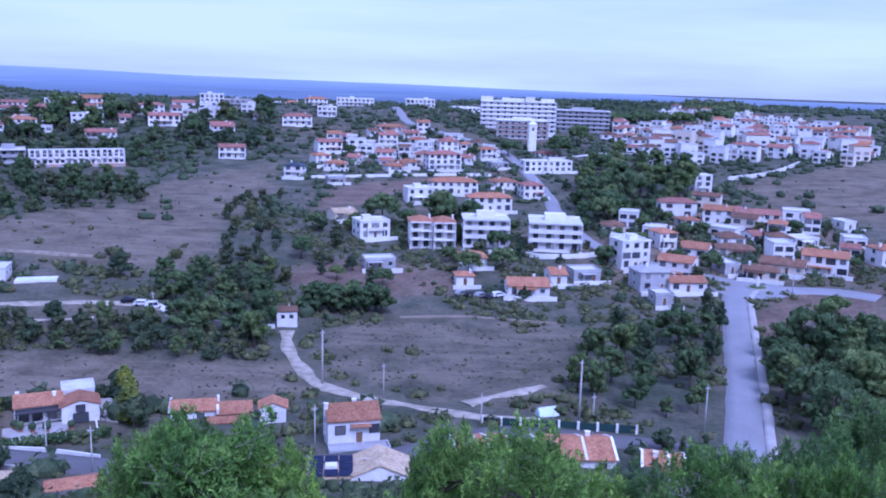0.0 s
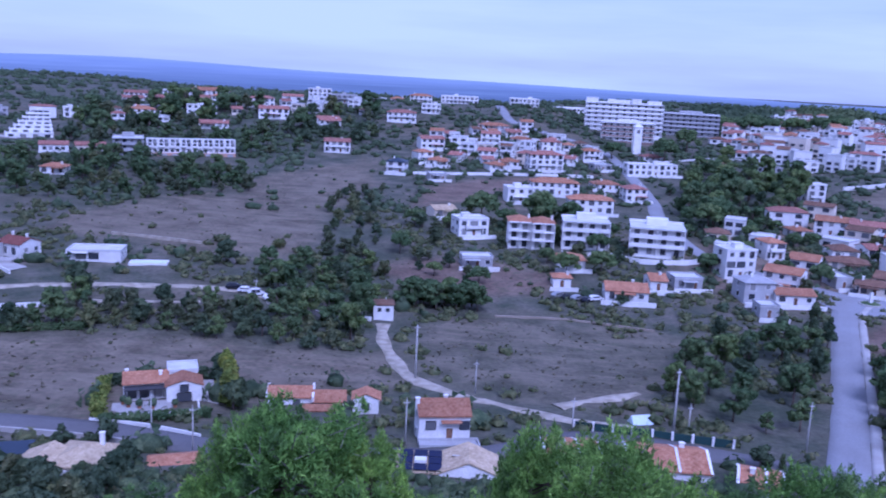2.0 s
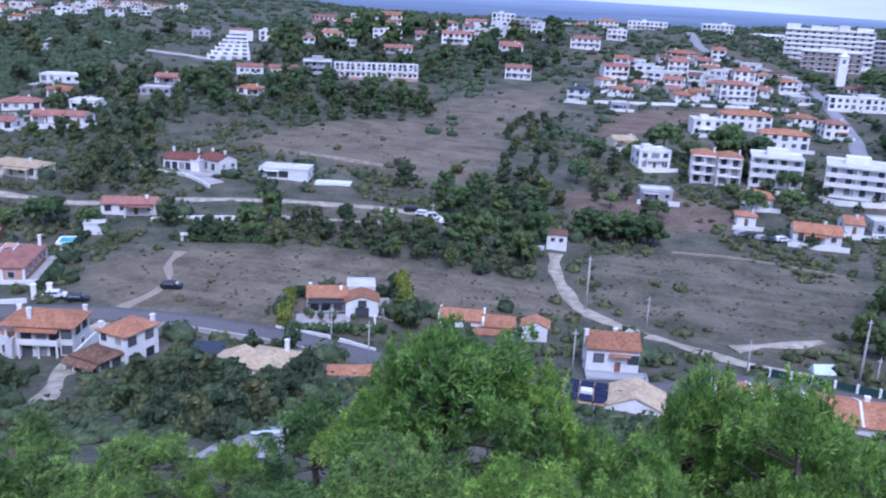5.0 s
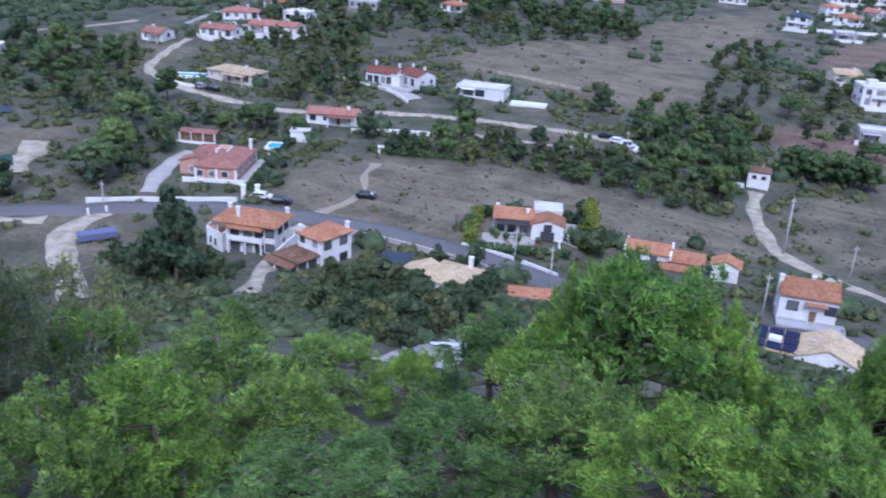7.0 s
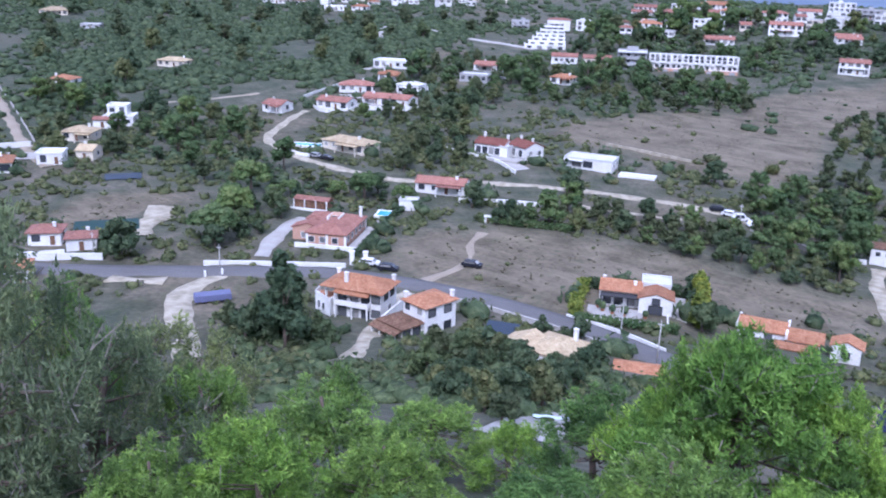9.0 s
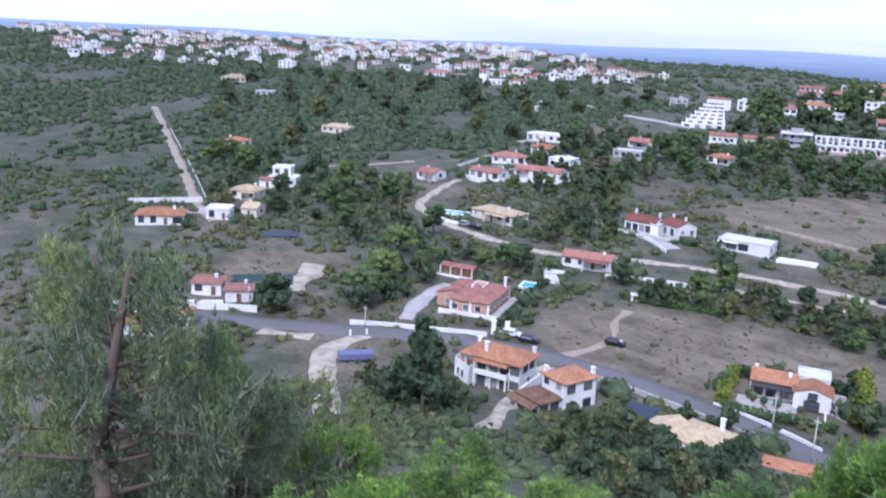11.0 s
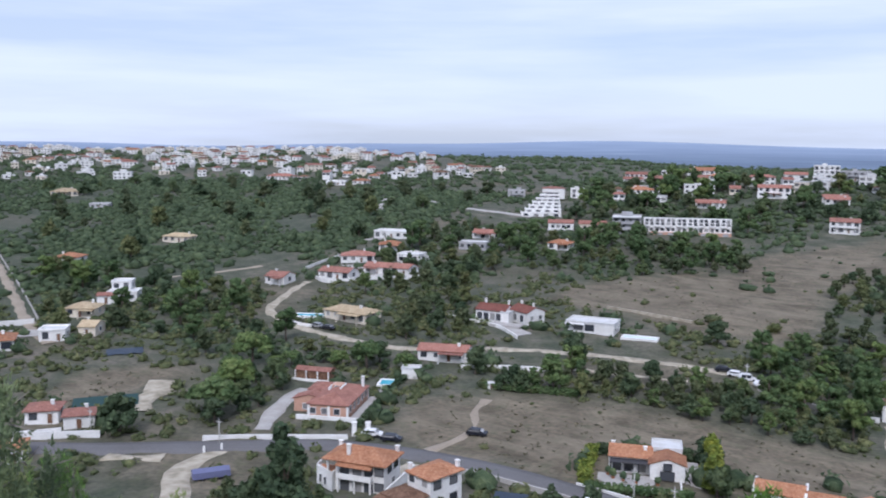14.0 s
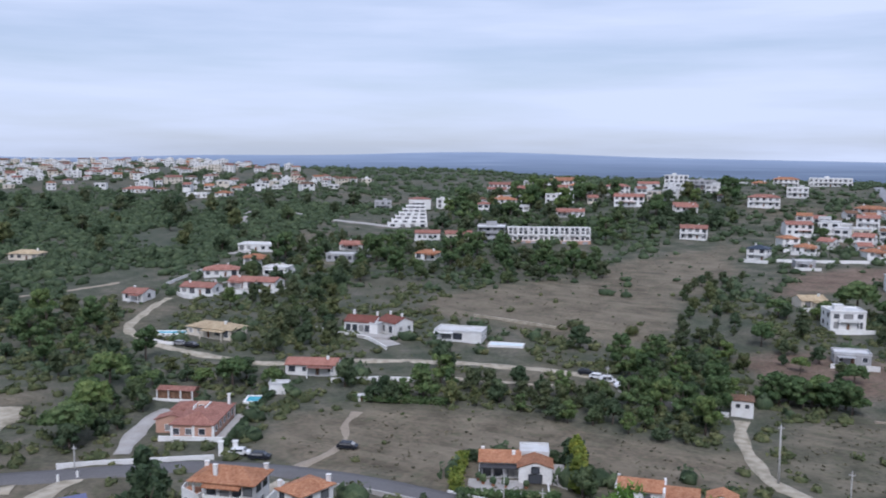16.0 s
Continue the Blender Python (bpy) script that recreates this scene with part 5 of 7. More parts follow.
wing(ob, 0.8, 0, 14.5, 8.0, -2, 2.6, "flat", WHITE, FLATROOF)
glazing(ob, WIDE_WINDOW, -2.6, -4.05, 0.5)
glazing(ob, WIDE_WINDOW, 0.8, -4.05, 0.5)
Shape().box(-6.4, -5.6, 2.3, -0.6, -4.14, 2.5).make("porch", WHITE, ob)
for v in (-2, 2):
    glazing(ob, WINDOW, 8.05, v, 0.9, 90)


def pool(x, y, rot, w, d, water, label):
    HOUSE_SPOTS.append((x, y, w / 2))
    ob = thing("swimming_pool", x, y, gh(x, y) + 0.25, rot, label, "pool")
    r = Shape()
    for q in ((-w / 2, -d / 2, w / 2, -d / 2 + 0.5), (-w / 2, d / 2 - 0.5, w / 2, d / 2), (-w / 2, -d / 2 + 0.5, -w / 2 + 0.5, d / 2 - 0.5), (w / 2 - 0.5, -d / 2 + 0.5, w / 2, d / 2 - 0.5)):
        r.box(q[0], q[1], -1.2, q[2], q[3], 0.3)
    r.make("rim", WHITE, ob)
    Shape().box(-w / 2 + 0.5, -d / 2 + 0.5, -1.0, w / 2 - 0.5, d / 2 - 0.5, 0.12).make("water", water, ob)


pool(-108.5, 231.5, 16, 10.5, 4.6, TARP, "pool under a pale blue cover beside the flat villa")
pool(-345.5, 184.0, 44, 9.0, 5.0, TARP, "pale blue pool beside a house on the hillside")
pool(-202.5, 190.0, 30, 10.0, 5.0, POOLBLUE, "turquoise swimming pool behind a white wall")
pool(-138.6, 155.4, 30, 4.5, 5.6, POOLBLUE, "shaded turquoise pool beside the walled house")
ob = site("pavilion", -137.4, 163.0, 30, "small white pool pavilion", "shed", 3)
wing(ob, 0, 0, 4.5, 3.0, -1, 2.4, "flat", WHITE, FLATROOF)


# ---- the long white terrace: eight alike houses ----
def terrace_unit():
    ob = thing("terraced_house", 0, 0, 0, 0, "white three-storey terraced house over a brick garage level", "house", "white terrace")
    Shape().box(-2.65, -4.5, 0.0, 2.65, 4.5, 8.4).make("wall", WHITE, ob)
    Shape().box(-2.66, -5.8, -2.0, 2.66, -4.52, 1.9).make("garage_level", PINK, ob, "pinkish base with garage")
    Shape().box(-1.4, -5.86, -0.4, 1.4, -5.8, 1.6).make("garage_door", GREY, ob)
    tray(-2.6, -5.6, 4.7, 0.4, -4.4, 5.6).make("balcony", WHITE, ob)
    Shape().box(2.45, -5.7, 1.9, 2.65, -4.52, 8.4).make("party_wall", WHITE, ob)
    Shape().box(-2.65, -4.5, 8.4, 2.65, -4.2, 9.0).make("parapet", WHITE, ob)
    Shape().box(-2.6, -4.18, 8.4, 2.6, 4.18, 8.5).make("roof", FLATROOF, ob)
    for u, z, me in ((-1.2, 2.4, FAR_WINDOW), (1.2, 2.6, FAR_WINDOW), (-1.2, 5.2, FAR_WINDOW), (1.3, 5.4, FAR_WINDOW), (-1.1, 7.1, FAR_WINDOW), (1.1, 7.1, FAR_WINDOW)):
        glazing(ob, me, u, -4.5, z)
    return ob


unit = terrace_unit()
for k in range(8):
    u = (k + 0.5) / 8
    x, y = -192.0 + 37.5 * u - 1.9, 408.5 + 20.0 * u + 4.2
    m = pose(x, y, 12.6, 0, 0, 28)
    HOUSE_SPOTS.append((x, y, 4.5))
    FRONT_SPOTS.append((x + 6.6, y - 12.4, 9))
    if k:
        copy_thing(unit, m)
    else:
        unit.matrix_basis = m


def slab_block(x, y, rot, w, d, storeys, label, group, bays, tone=None, step=0.0, category="apartment building", fins=True, plain=False, front=None):
    """Flat-roofed building with floor slabs, set-back glazing and balcony fronts."""
    tone = tone or WHITE
    ob = site("apartment_building", x, y, rot, label, category, 0.5 * max(w, d), group, 0.2)
    wall = Shape().box(-w / 2, -d / 2 + 1.4, -3, w / 2, d / 2, storeys * 3.0)
    wall.make("wall", tone, ob)
    for k in range(storeys):
        inset = step * k
        s = Shape().box(-w / 2, -d / 2 + inset, 3.0 * k + 2.75, w / 2, -d / 2 + 1.38, 3.0 * k + 2.98)
        s.make("floor_slab", tone, ob)
        s = Shape().box(-w / 2, -d / 2 + inset, 3.0 * k - 0.02 if k else -3, w / 2, -d / 2 + inset + 0.12, 3.0 * k + (1.15 if k else 0.3))
        s.make("balcony", front or tone, ob)
        for i in range(bays):
            u = -w / 2 + (i + 0.5) * w / bays
            glazing(ob, FAR_WINDOW if plain else TALL_WINDOW, u, -d / 2 + 1.4, 3.0 * k + (1.0 if plain else 0.4))
    if fins:
        for i in range(bays + 1):
            if i in (0, bays) or i % 2 == 0:
                u = -w / 2 + i * w / bays
                Shape().box(u - 0.14, -d / 2 + 0.02, -3, u + 0.14, -d / 2 + 1.38, storeys * 3.0).make("fin", tone, ob)
    for side in (-1, 1):
        for k in range(storeys):
            for v in (-d / 6, d / 4):
                glazing(ob, FAR_WINDOW, side * w / 2, v, 3.0 * k + 1.0, 90 * side)
    r = Shape().box(-w / 2 - 0.2, -d / 2 - 0.1, storeys * 3.0, w / 2 + 0.2, d / 2 + 0.2, storeys * 3.0 + 0.25)
    r.make("roof", FLATROOF, ob)
    p = Shape().box(-w / 2 - 0.2, d / 2, storeys * 3.0 + 0.25, w / 2 + 0.2, d / 2 + 0.2, storeys * 3.0 + 0.9)
    p.make("parapet", tone, ob)
    Shape().box(-w / 5, 0, storeys * 3.0 + 0.25, w / 5, d / 3, storeys * 3.0 + 2.4).make("roof_storey", tone, ob)
    return ob


ob = slab_block(-200.5, 407.5, 26, 14.0, 11.0, 4, "four-storey pale block with dark open balconies", "blocks on the slope", 4, GREY)
ob.location.z -= 4.5
for x, y, w, label in ((-230.5, 393, 13, "low white house with red roof in the row"), (-216.5, 401, 14, "cream row house with brown-red roof")):
    ob = site("house", x, y, 29, label, "house", 7, "white terrace")
    wing(ob, 0, 0, w, 8, -3, 3.4, "gable", WHITE if w == 13 else CREAM, RED_TILES, 0.35)
    for u in (-4, -1.3, 1.4, 4):
        glazing(ob, FAR_WINDOW, u, -4.05, 1.0)
    Shape().box(-w / 2, -6.5, -3, w / 2, -6.2, 0.9).make("garden_wall", WHITE, ob)

# stepped white building climbing the slope
ob = site("apartment_building", -263, 431, 32, "white stepped terrace building climbing the hillside", "apartment building", 15, "blocks on the slope")
for k in range(7):
    x0, y0 = -14 + 2.1 * k, -9 + 3.6 * k
    x1 = 8.5 - 0.2 * k
    z = 1.8 * k
    Shape().box(x0, y0, -3 + z, x1, y0 + 7, 1.6 + z).make("wall", WHITE, ob)
    Shape().box(x0 - 0.2, y0 - 0.25, 1.4 + z, x1 + 0.2, y0 - 0.03, 2.3 + z).make("parapet", WHITE, ob)
    for j in range(4):
        u = x0 + (j + 0.5) * (x1 - x0) / 4
        share("window", FAR_TALL, ob, pose(u, y0, z - 0.5) @ Matrix.Diagonal((1.2, 1, 0.8, 1)))
    for j in range(5):
        u = x0 + j * (x1 - x0 - 0.3) / 4
        Shape().box(u, y0 + 0.05, 1.6 + z, u + 0.3, y0 + 3.55, 2.7 + z).make("partition", WHITE, ob)
wing(ob, 4.5, 20, 13, 8, 8, 14.2, "hip", WHITE, RED_TILES, 0.22)

# semi-detached houses and modern flats below the village
for x, rot in ((-6.2, 6), (1.6, 6)):
    ob = site("semi_detached_house", x, 290.5, rot, "white three-storey semi-detached house with terracotta roof and balconies", "house", 6, "houses below the village", 0.2)
    wing(ob, 0, 1.0, 7.4, 9.0, -3, 8.8, "hip", WHITE, TERRACOTTA, 0.36)
    for k in range(3):
        Shape().box(-3.7, -5.2, 2.9 * k + 2.7, 3.7, -3.53, 2.9 * k + 2.9).make("floor_slab", WHITE, ob)
        for u in (-1.8, 1.8):
            glazing(ob, TALL_WINDOW, u, -3.55, 2.9 * k + 0.3)
        if k:
            Shape().box(-3.7, -5.2, 2.9 * k, 0.2, -5.08, 2.9 * k + 0.85).make("balcony_front", WHITE, ob)
    for u in (-3.7, -0.12, 3.46):
        Shape().box(u, -5.1, -3, u + 0.24, -3.53, 8.7).make("pier", WHITE, ob)
    chimney(ob, 3.2, 1.5, 8.8, 11.2)
slab_block(16.0, 295.5, 3, 15.5, 10.0, 3, "white flat-roofed modern house pair with long dark balconies", "houses below the village", 4, category="house")
slab_block(39.5, 294.0, -4, 17.5, 14.0, 3, "bright white modern block with rounded stacked balconies", "houses below the village", 4)
ob = slab_block(53.0, 619.0, 0, 52.0, 14.0, 7, "large white apartment block on the ridge", "ridge apartments", 11, plain=True)
for u, w, h in ((-22, 8, 3.2), (-9, 5, 2.6), (8, 6, 3.4), (20, 9, 2.4)):
    Shape().box(u - w / 2, -5.5, 21.25, u + w / 2, -0.1, 21.25 + h).make("roof_storey", WHITE, ob)
slab_block(54.0, 592.0, 0, 34.0, 10.0, 4, "white apartment block with brown balconies on the ridge", "ridge apartments", 8, plain=True, front=BALCONY_BROWN)
slab_block(104.0, 655.0, -9, 40.0, 14.0, 5, "grey unfinished concrete apartment block", "ridge apartments", 9, GREY, plain=True)

# church tower
ob = site("bell_tower", 56.5, 549.0, 6, "square white bell tower with pyramid cap", "tower", 5)
Shape().box(-2.4, -2.4, -3, 2.4, 2.4, 16).make("wall", WHITE, ob)
Shape().box(-2.8, -2.8, 16, 2.8, 2.8, 16.5).make("cornice", WHITE, ob)
hip_roof(4.8, 4.8, 16.5, 0.2, 0.9)[0].make("roof", WHITE, ob)
glazing(ob, TALL_WINDOW, 0, -2.4, 12.5)

# ---- the town beyond, on the rising ground ----
def town(n, poly, seed, group, low=1, high=3, large=1.0):
    g = random.Random(seed)
    xs, ys = [p[0] for p in poly], [p[1] for p in poly]
    got, tries = [], 0
    while len(got) < n and tries < n * 60:
        tries += 1
        x, y = g.uniform(min(xs), max(xs)), g.uniform(min(ys), max(ys))
        w, d = large * g.uniform(6, 10) * (1.6 if g.random() < 0.12 else 1), g.uniform(6, 9)
        if not inside(x, y, poly)[0] or any(math.hypot(x - a, y - b) < r + w / 2 + 1.0 for a, b, r in HOUSE_SPOTS) or np.min(np.hypot(ROAD_ALL[:, 0] - x, ROAD_ALL[:, 1] - y)) < 4 + d / 2:
            continue
        got.append((x, y, w / 2))
        far_house(x, y, math.degrees(math.atan2(-x, y)) + g.uniform(-25, 25), w, d, g.randint(low, high), g, group)


FAR_TOWN = Shape()


def far_block(x, y, rot, w, d, storeys, g):
    """One house of the town's far quarters, a few strokes high: walls, a roof and a dark window band."""
    z, h = gh(x, y), 2.9 * storeys + 0.3
    t = Shape().box(-w / 2, -d / 2, -3, w / 2, d / 2, h, g.choice((0, 0, 0, 1)))
    if g.random() < 0.5:
        t.box(-w / 2 - 0.15, -d / 2 - 0.15, h, w / 2 + 0.15, d / 2 + 0.15, h + 0.35, 2)
        t.box(-w / 6, -1, h + 0.35, w / 6, 2, h + 2.0, 0)
    else:
        r = (hip_roof if g.random() < 0.6 else gable_roof)(w, d, h, 0.4, 0.36)[0]
        t.add(r.v, r.f, g.choice((3, 4, 4, 5)))
    n = max(2, int(w / 3.4))
    for k in range(storeys):
        for i in range(n):
            u = -w / 2 + (i + 0.5) * w / n
            t.box(u - 0.75, -d / 2 - 0.06, 2.9 * k + 0.9, u + 0.75, -d / 2 + 0.05, 2.9 * k + 2.2, 6)
    c, q = math.cos(radians(rot)), math.sin(radians(rot))
    base = len(FAR_TOWN.v)
    FAR_TOWN.v += [(x + c * a - q * b, y + q * a + c * b, z + e) for a, b, e in t.v]
    FAR_TOWN.f += [tuple(base + i for i in f) for f in t.f]
    FAR_TOWN.s += t.s
    HOUSE_SPOTS.append((x, y, w / 2))


def far_house(x, y, rot, w, d, storeys, g, group):
    if math.hypot(x, y) > 790:
        far_block(x, y, rot, w, d, storeys, g)
        return
    z, h = gh(x, y), 2.9 * storeys + 0.3
    flat = g.random() < 0.52
    wall_mat = g.choice((WHITE, WHITE, WHITE, WHITE, CREAM))
    roof_mat = FLATROOF if flat else g.choice((TERRACOTTA, RED_TILES, RED_TILES, BROWN_TILES))
    words = "%s town house of %s with %s roof" % ("white" if wall_mat is WHITE else "cream", ("one storey", "two storeys", "three storeys", "four storeys")[storeys - 1], "a flat pale" if flat else "a tiled")
    ob = thing("town_house", x, y, z, rot, words, "house", group)
    HOUSE_SPOTS.append((x, y, w / 2))
    wing(ob, 0, 0, w, d, -3, h, "flat" if flat else g.choice(("hip", "gable")), wall_mat, roof_mat, 0.36)
    for k in range(min(storeys, 2) if math.hypot(x, y) < 620 else 1):
        for u in (-w / 4, w / 4) if math.hypot(x, y) < 800 else (w / 8,):
            share("window", FAR_WINDOW, ob, pose(u, -d / 2, (2.9 * k if math.hypot(x, y) < 620 else 2.9 * (storeys - 1)) + 1.0) @ Matrix.Diagonal((1.6, 1, 1.1, 1)))


town(230, TOWN_EAST, 21, "eastern town", 1, 3, 1.15)
town(170, TOWN_WEST, 22, "western town", 1, 2)
town(190, TOWN_WEST_FAR, 26, "western town", 1, 3, 1.6)
town(24, VILLAGE_FILL, 23, "village houses", 1, 2)
town(19, EAST_FILL, 24, "houses by the crossroads", 1, 2)
town(22, RIDGE_FILL, 25, "houses on the ridge", 1, 2)
ob = FAR_TOWN.make("far_town", [WHITE, CREAM, FLATROOF, TERRACOTTA, RED_TILES, BROWN_TILES, GLASS])
tagged(ob, "white houses with red and flat roofs in the far town quarters", "town", kind="stuff")

# ---- trees ----
def round_template(level):
    bm = bmesh.new()
    bmesh.ops.create_icosphere(bm, subdivisions=level, radius=1)
    v = np.array([tuple(x.co) for x in bm.verts])
    f = np.array([[x.index for x in p.verts] for p in bm.faces])
    bm.free()
    return v, f


ROUND = round_template(2)
COARSE = round_template(1)


def clumps(lobes, g, rough=0.45, template=ROUND):
    """Uneven leafy masses, one for each lobe: their points pushed in and out."""
    v0, f0 = template
    vs, fs = [], []
    for i, q in enumerate(lobes):
        push = 1 + g.normal(size=(len(v0), 1)) * rough * 0.6
        vs.append(np.array(q[:3]) + v0 * push * np.array(q[3:6]) * 0.86)
        fs.append(f0 + i * len(v0))
    return np.concatenate(vs), np.concatenate(fs)


def crown(name, material, lobes, count, size, seed, parent):
    """A crown: small leafy masses inside, covered and frayed by many leaf sprays that lie along their surface."""
    g = np.random.default_rng(seed)
    v, f = clumps([(*q[:3], q[3] * 0.9, q[4] * 0.9, q[5] * 0.9) for q in lobes], g, 0.3, COARSE)
    L = np.array(lobes, float)[g.integers(0, len(lobes), count)]
    d = g.normal(size=(count, 3))
    d /= np.linalg.norm(d, axis=1)[:, None]
    c = L[:, :3] + d * L[:, 3:6] * g.uniform(0.8, 1.18, (count, 1))
    nrm = d + g.normal(size=(count, 3)) * 0.45
    a = np.cross(nrm, g.normal(size=(count, 3)))
    a /= np.linalg.norm(a, axis=1)[:, None]
    b = np.cross(nrm, a)
    b /= np.linalg.norm(b, axis=1)[:, None]
    s = size * g.uniform(0.6, 1.9, (count, 1))
    t = np.stack([c - a * s - b * s * 0.5, c + a * s - b * s * 0.5, c + b * s * 1.1], 1).reshape(-1, 3)
    ft = np.arange(count * 3).reshape(-1, 3) + len(v)
    return part(name, np.concatenate([v, t]), np.concatenate([f, ft]), material, parent, smooth=True)


def lobes_for(kind, g):
    out = []
    if kind == "round":
        for i in range(17):
            q = g.random()
            a, r = g.uniform(0, 6.28), 2.0 * math.sqrt(g.random()) * (1.1 - 0.6 * q)
            out.append((math.cos(a) * r, math.sin(a) * r, 1.3 + 3.3 * q, g.uniform(0.55, 1.0), g.uniform(0.55, 1.0), g.uniform(0.5, 0.85)))
    elif kind == "umbrella":
        for i in range(32):
            a, r = g.uniform(0, 6.28), 3.4 * math.sqrt(g.random())
            out.append((math.cos(a) * r, math.sin(a) * r, 6.3 - 0.16 * r * r + g.uniform(-1.5, 0.4), g.uniform(0.85, 1.25), g.uniform(0.85, 1.25), g.uniform(0.6, 0.95)))
    elif kind == "spread":
        for i in range(24):
            t = g.random()
            a, r = g.uniform(0, 6.28), (3.0 - 1.1 * t) * math.sqrt(g.random())
            out.append((math.cos(a) * r, math.sin(a) * r, 2.6 + 5.0 * t, g.uniform(0.7, 1.15), g.uniform(0.7, 1.15), g.uniform(0.55, 0.9)))
    elif kind == "tall":
        for i in range(12):
            t = g.random()
            a, r = g.uniform(0, 6.28), (1.9 - 1.2 * t) * g.random()
            out.append((math.cos(a) * r, math.sin(a) * r, 3.2 + 6.0 * t, g.uniform(0.8, 1.3) * (1.15 - 0.5 * t), g.uniform(0.8, 1.3) * (1.15 - 0.5 * t), g.uniform(0.8, 1.2)))
    elif kind == "column":
        for i in range(9):
            t = i / 8
            out.append((g.uniform(-0.15, 0.15), g.uniform(-0.15, 0.15), 1.0 + 6.6 * t, 1.0 - 0.6 * t + g.uniform(-0.1, 0.1), 1.0 - 0.6 * t, 0.9))
    elif kind == "bush":
        for i in range(5):
            a, r = g.uniform(0, 6.28), g.uniform(0.2, 1.0)
            out.append((math.cos(a) * r, math.sin(a) * r, g.uniform(0.5, 1.1), g.uniform(0.6, 1.0), g.uniform(0.6, 1.0), g.uniform(0.5, 0.9)))
    return out


def trunk_shape(kind, g):
    s = Shape()
    top = {"round": 3.0, "umbrella": 6.0, "spread": 7.0, "tall": 8.0, "column": 6.5, "bush": 0.8}[kind]
    rad = {"round": 0.2, "umbrella": 0.28, "spread": 0.26, "tall": 0.24, "column": 0.15, "bush": 0.08}[kind]
    lean = (g.uniform(-0.3, 0.3), g.uniform(-0.3, 0.3))
    fork = (lean[0] * 0.6, lean[1] * 0.6, top * 0.55)
    s.tube((0, 0, -0.5), fork, rad, rad * 0.7)
    s.tube(fork, (lean[0], lean[1], top), rad * 0.7, rad * 0.25, 5)
    if kind in ("round", "umbrella", "spread", "tall"):
        for i in range(5):
            a = i * 1.26 + g.uniform(-0.3, 0.3)
            reach = {"round": 1.3, "umbrella": 2.4, "spread": 1.9, "tall": 1.2}[kind]
            s.tube((fork[0], fork[1], fork[2] * (0.9 + 0.08 * i)), (fork[0] + math.cos(a) * reach, fork[1] + math.sin(a) * reach, top * (0.85 + 0.05 * (i % 3))), rad * 0.4, rad * 0.12, 4)
    return s


PATTERNS = {}
TREE_WORDS = {
    "round": ("broadleaf_tree", "rounded dark green broadleaf tree on the dry slope"),
    "scrub": ("olive_tree", "bushy olive-green tree among scrub"),
    "umbrella": ("stone_pine", "stone pine with a flat green umbrella crown"),
    "spread": ("pine_tree", "broad green pine with an irregular crown"),
    "tall": ("pine_tree", "tall pine with a tapering dark green crown"),
    "column": ("cypress", "narrow dark green cypress"),
    "bush": ("bush", "low rounded green bush"),
    "yellow": ("hedge_tree", "yellow-green clipped hedge conifer beside the villa"),
}


def tree_pattern(word, material, kind, count, size, seed):
    g = random.Random(seed)
    name, label = TREE_WORDS[word]
    ob = thing(name, 0, 0, -300, 0, label, "bush" if word == "bush" else "tree", "trees of the valley")
    trunk_shape(kind, g).make("trunk", BARK, ob, smooth=True)
    crown("crown", material, lobes_for(kind, g), count, size, seed, ob)
    PATTERNS.setdefault(word, []).append(ob)


for k in range(3):
    tree_pattern("round", LEAF_DARK, "round", 900, 0.22, 10 + k)
    tree_pattern("scrub", LEAF_MIX, "round", 800, 0.22, 20 + k)
    tree_pattern("bush", LEAF_MIX, "bush", 300, 0.15, 50 + k)
for k in range(2):
    tree_pattern("umbrella", LEAF_PINE, "umbrella", 1500, 0.28, 30 + k)
    tree_pattern("spread", LEAF_PINE, "spread", 1300, 0.27, 80 + k)
    tree_pattern("tall", LEAF_DARK, "tall", 1100, 0.25, 40 + k)
    tree_pattern("column", LEAF_DARK, "column", 800, 0.18, 60 + k)
tree_pattern("yellow", LEAF_YELLOW, "column", 900, 0.18, 70)


USED = set()


def plant(word, x, y, scale=1.0, squash=1.0, rng=rng):
    """One tree of that kind; the first of each pattern is the pattern itself."""
    ob = rng.choice(PATTERNS[word])
    m = pose(x, y, gh(x, y), 0, 0, rng.uniform(0, 360))
    if ob not in USED:
        USED.add(ob)
        ob.matrix_basis = m
        made = ob
    else:
        made = copy_thing(ob, m)
    made.scale = (scale * rng.uniform(0.9, 1.12), scale * rng.uniform(0.9, 1.12), scale * squash * rng.uniform(0.9, 1.15))
    return made


SPOTS = np.array(HOUSE_SPOTS + FRONT_SPOTS)


def clear(x, y, gap):
    if np.any(np.hypot(SPOTS[:, 0] - x, SPOTS[:, 1] - y) < SPOTS[:, 2] + gap):
        return False
    return np.min(np.hypot(ROAD_ALL[:, 0] - x, ROAD_ALL[:, 1] - y)) > 3.0 + gap * 0.6


def wood(poly, spacing, words, scale, seed, gap=2.0):
    """Trees spread unevenly inside an outline, off the roads and houses."""
    g = random.Random(seed)
    xs, ys = [p[0] for p in poly], [p[1] for p in poly]
    n = int((max(xs) - min(xs)) * (max(ys) - min(ys)) / spacing ** 2 * 3)
    got = []
    for _ in range(n):
        x, y = g.uniform(min(xs), max(xs)), g.uniform(min(ys), max(ys))
        if inside(x, y, poly)[0] and clear(x, y, gap) and all((x - a) ** 2 + (y - b) ** 2 > spacing ** 2 for a, b in got):
            got.append((x, y))
            plant(g.choice(words), x, y, scale * g.uniform(0.55, 1.35), 1.0, g)


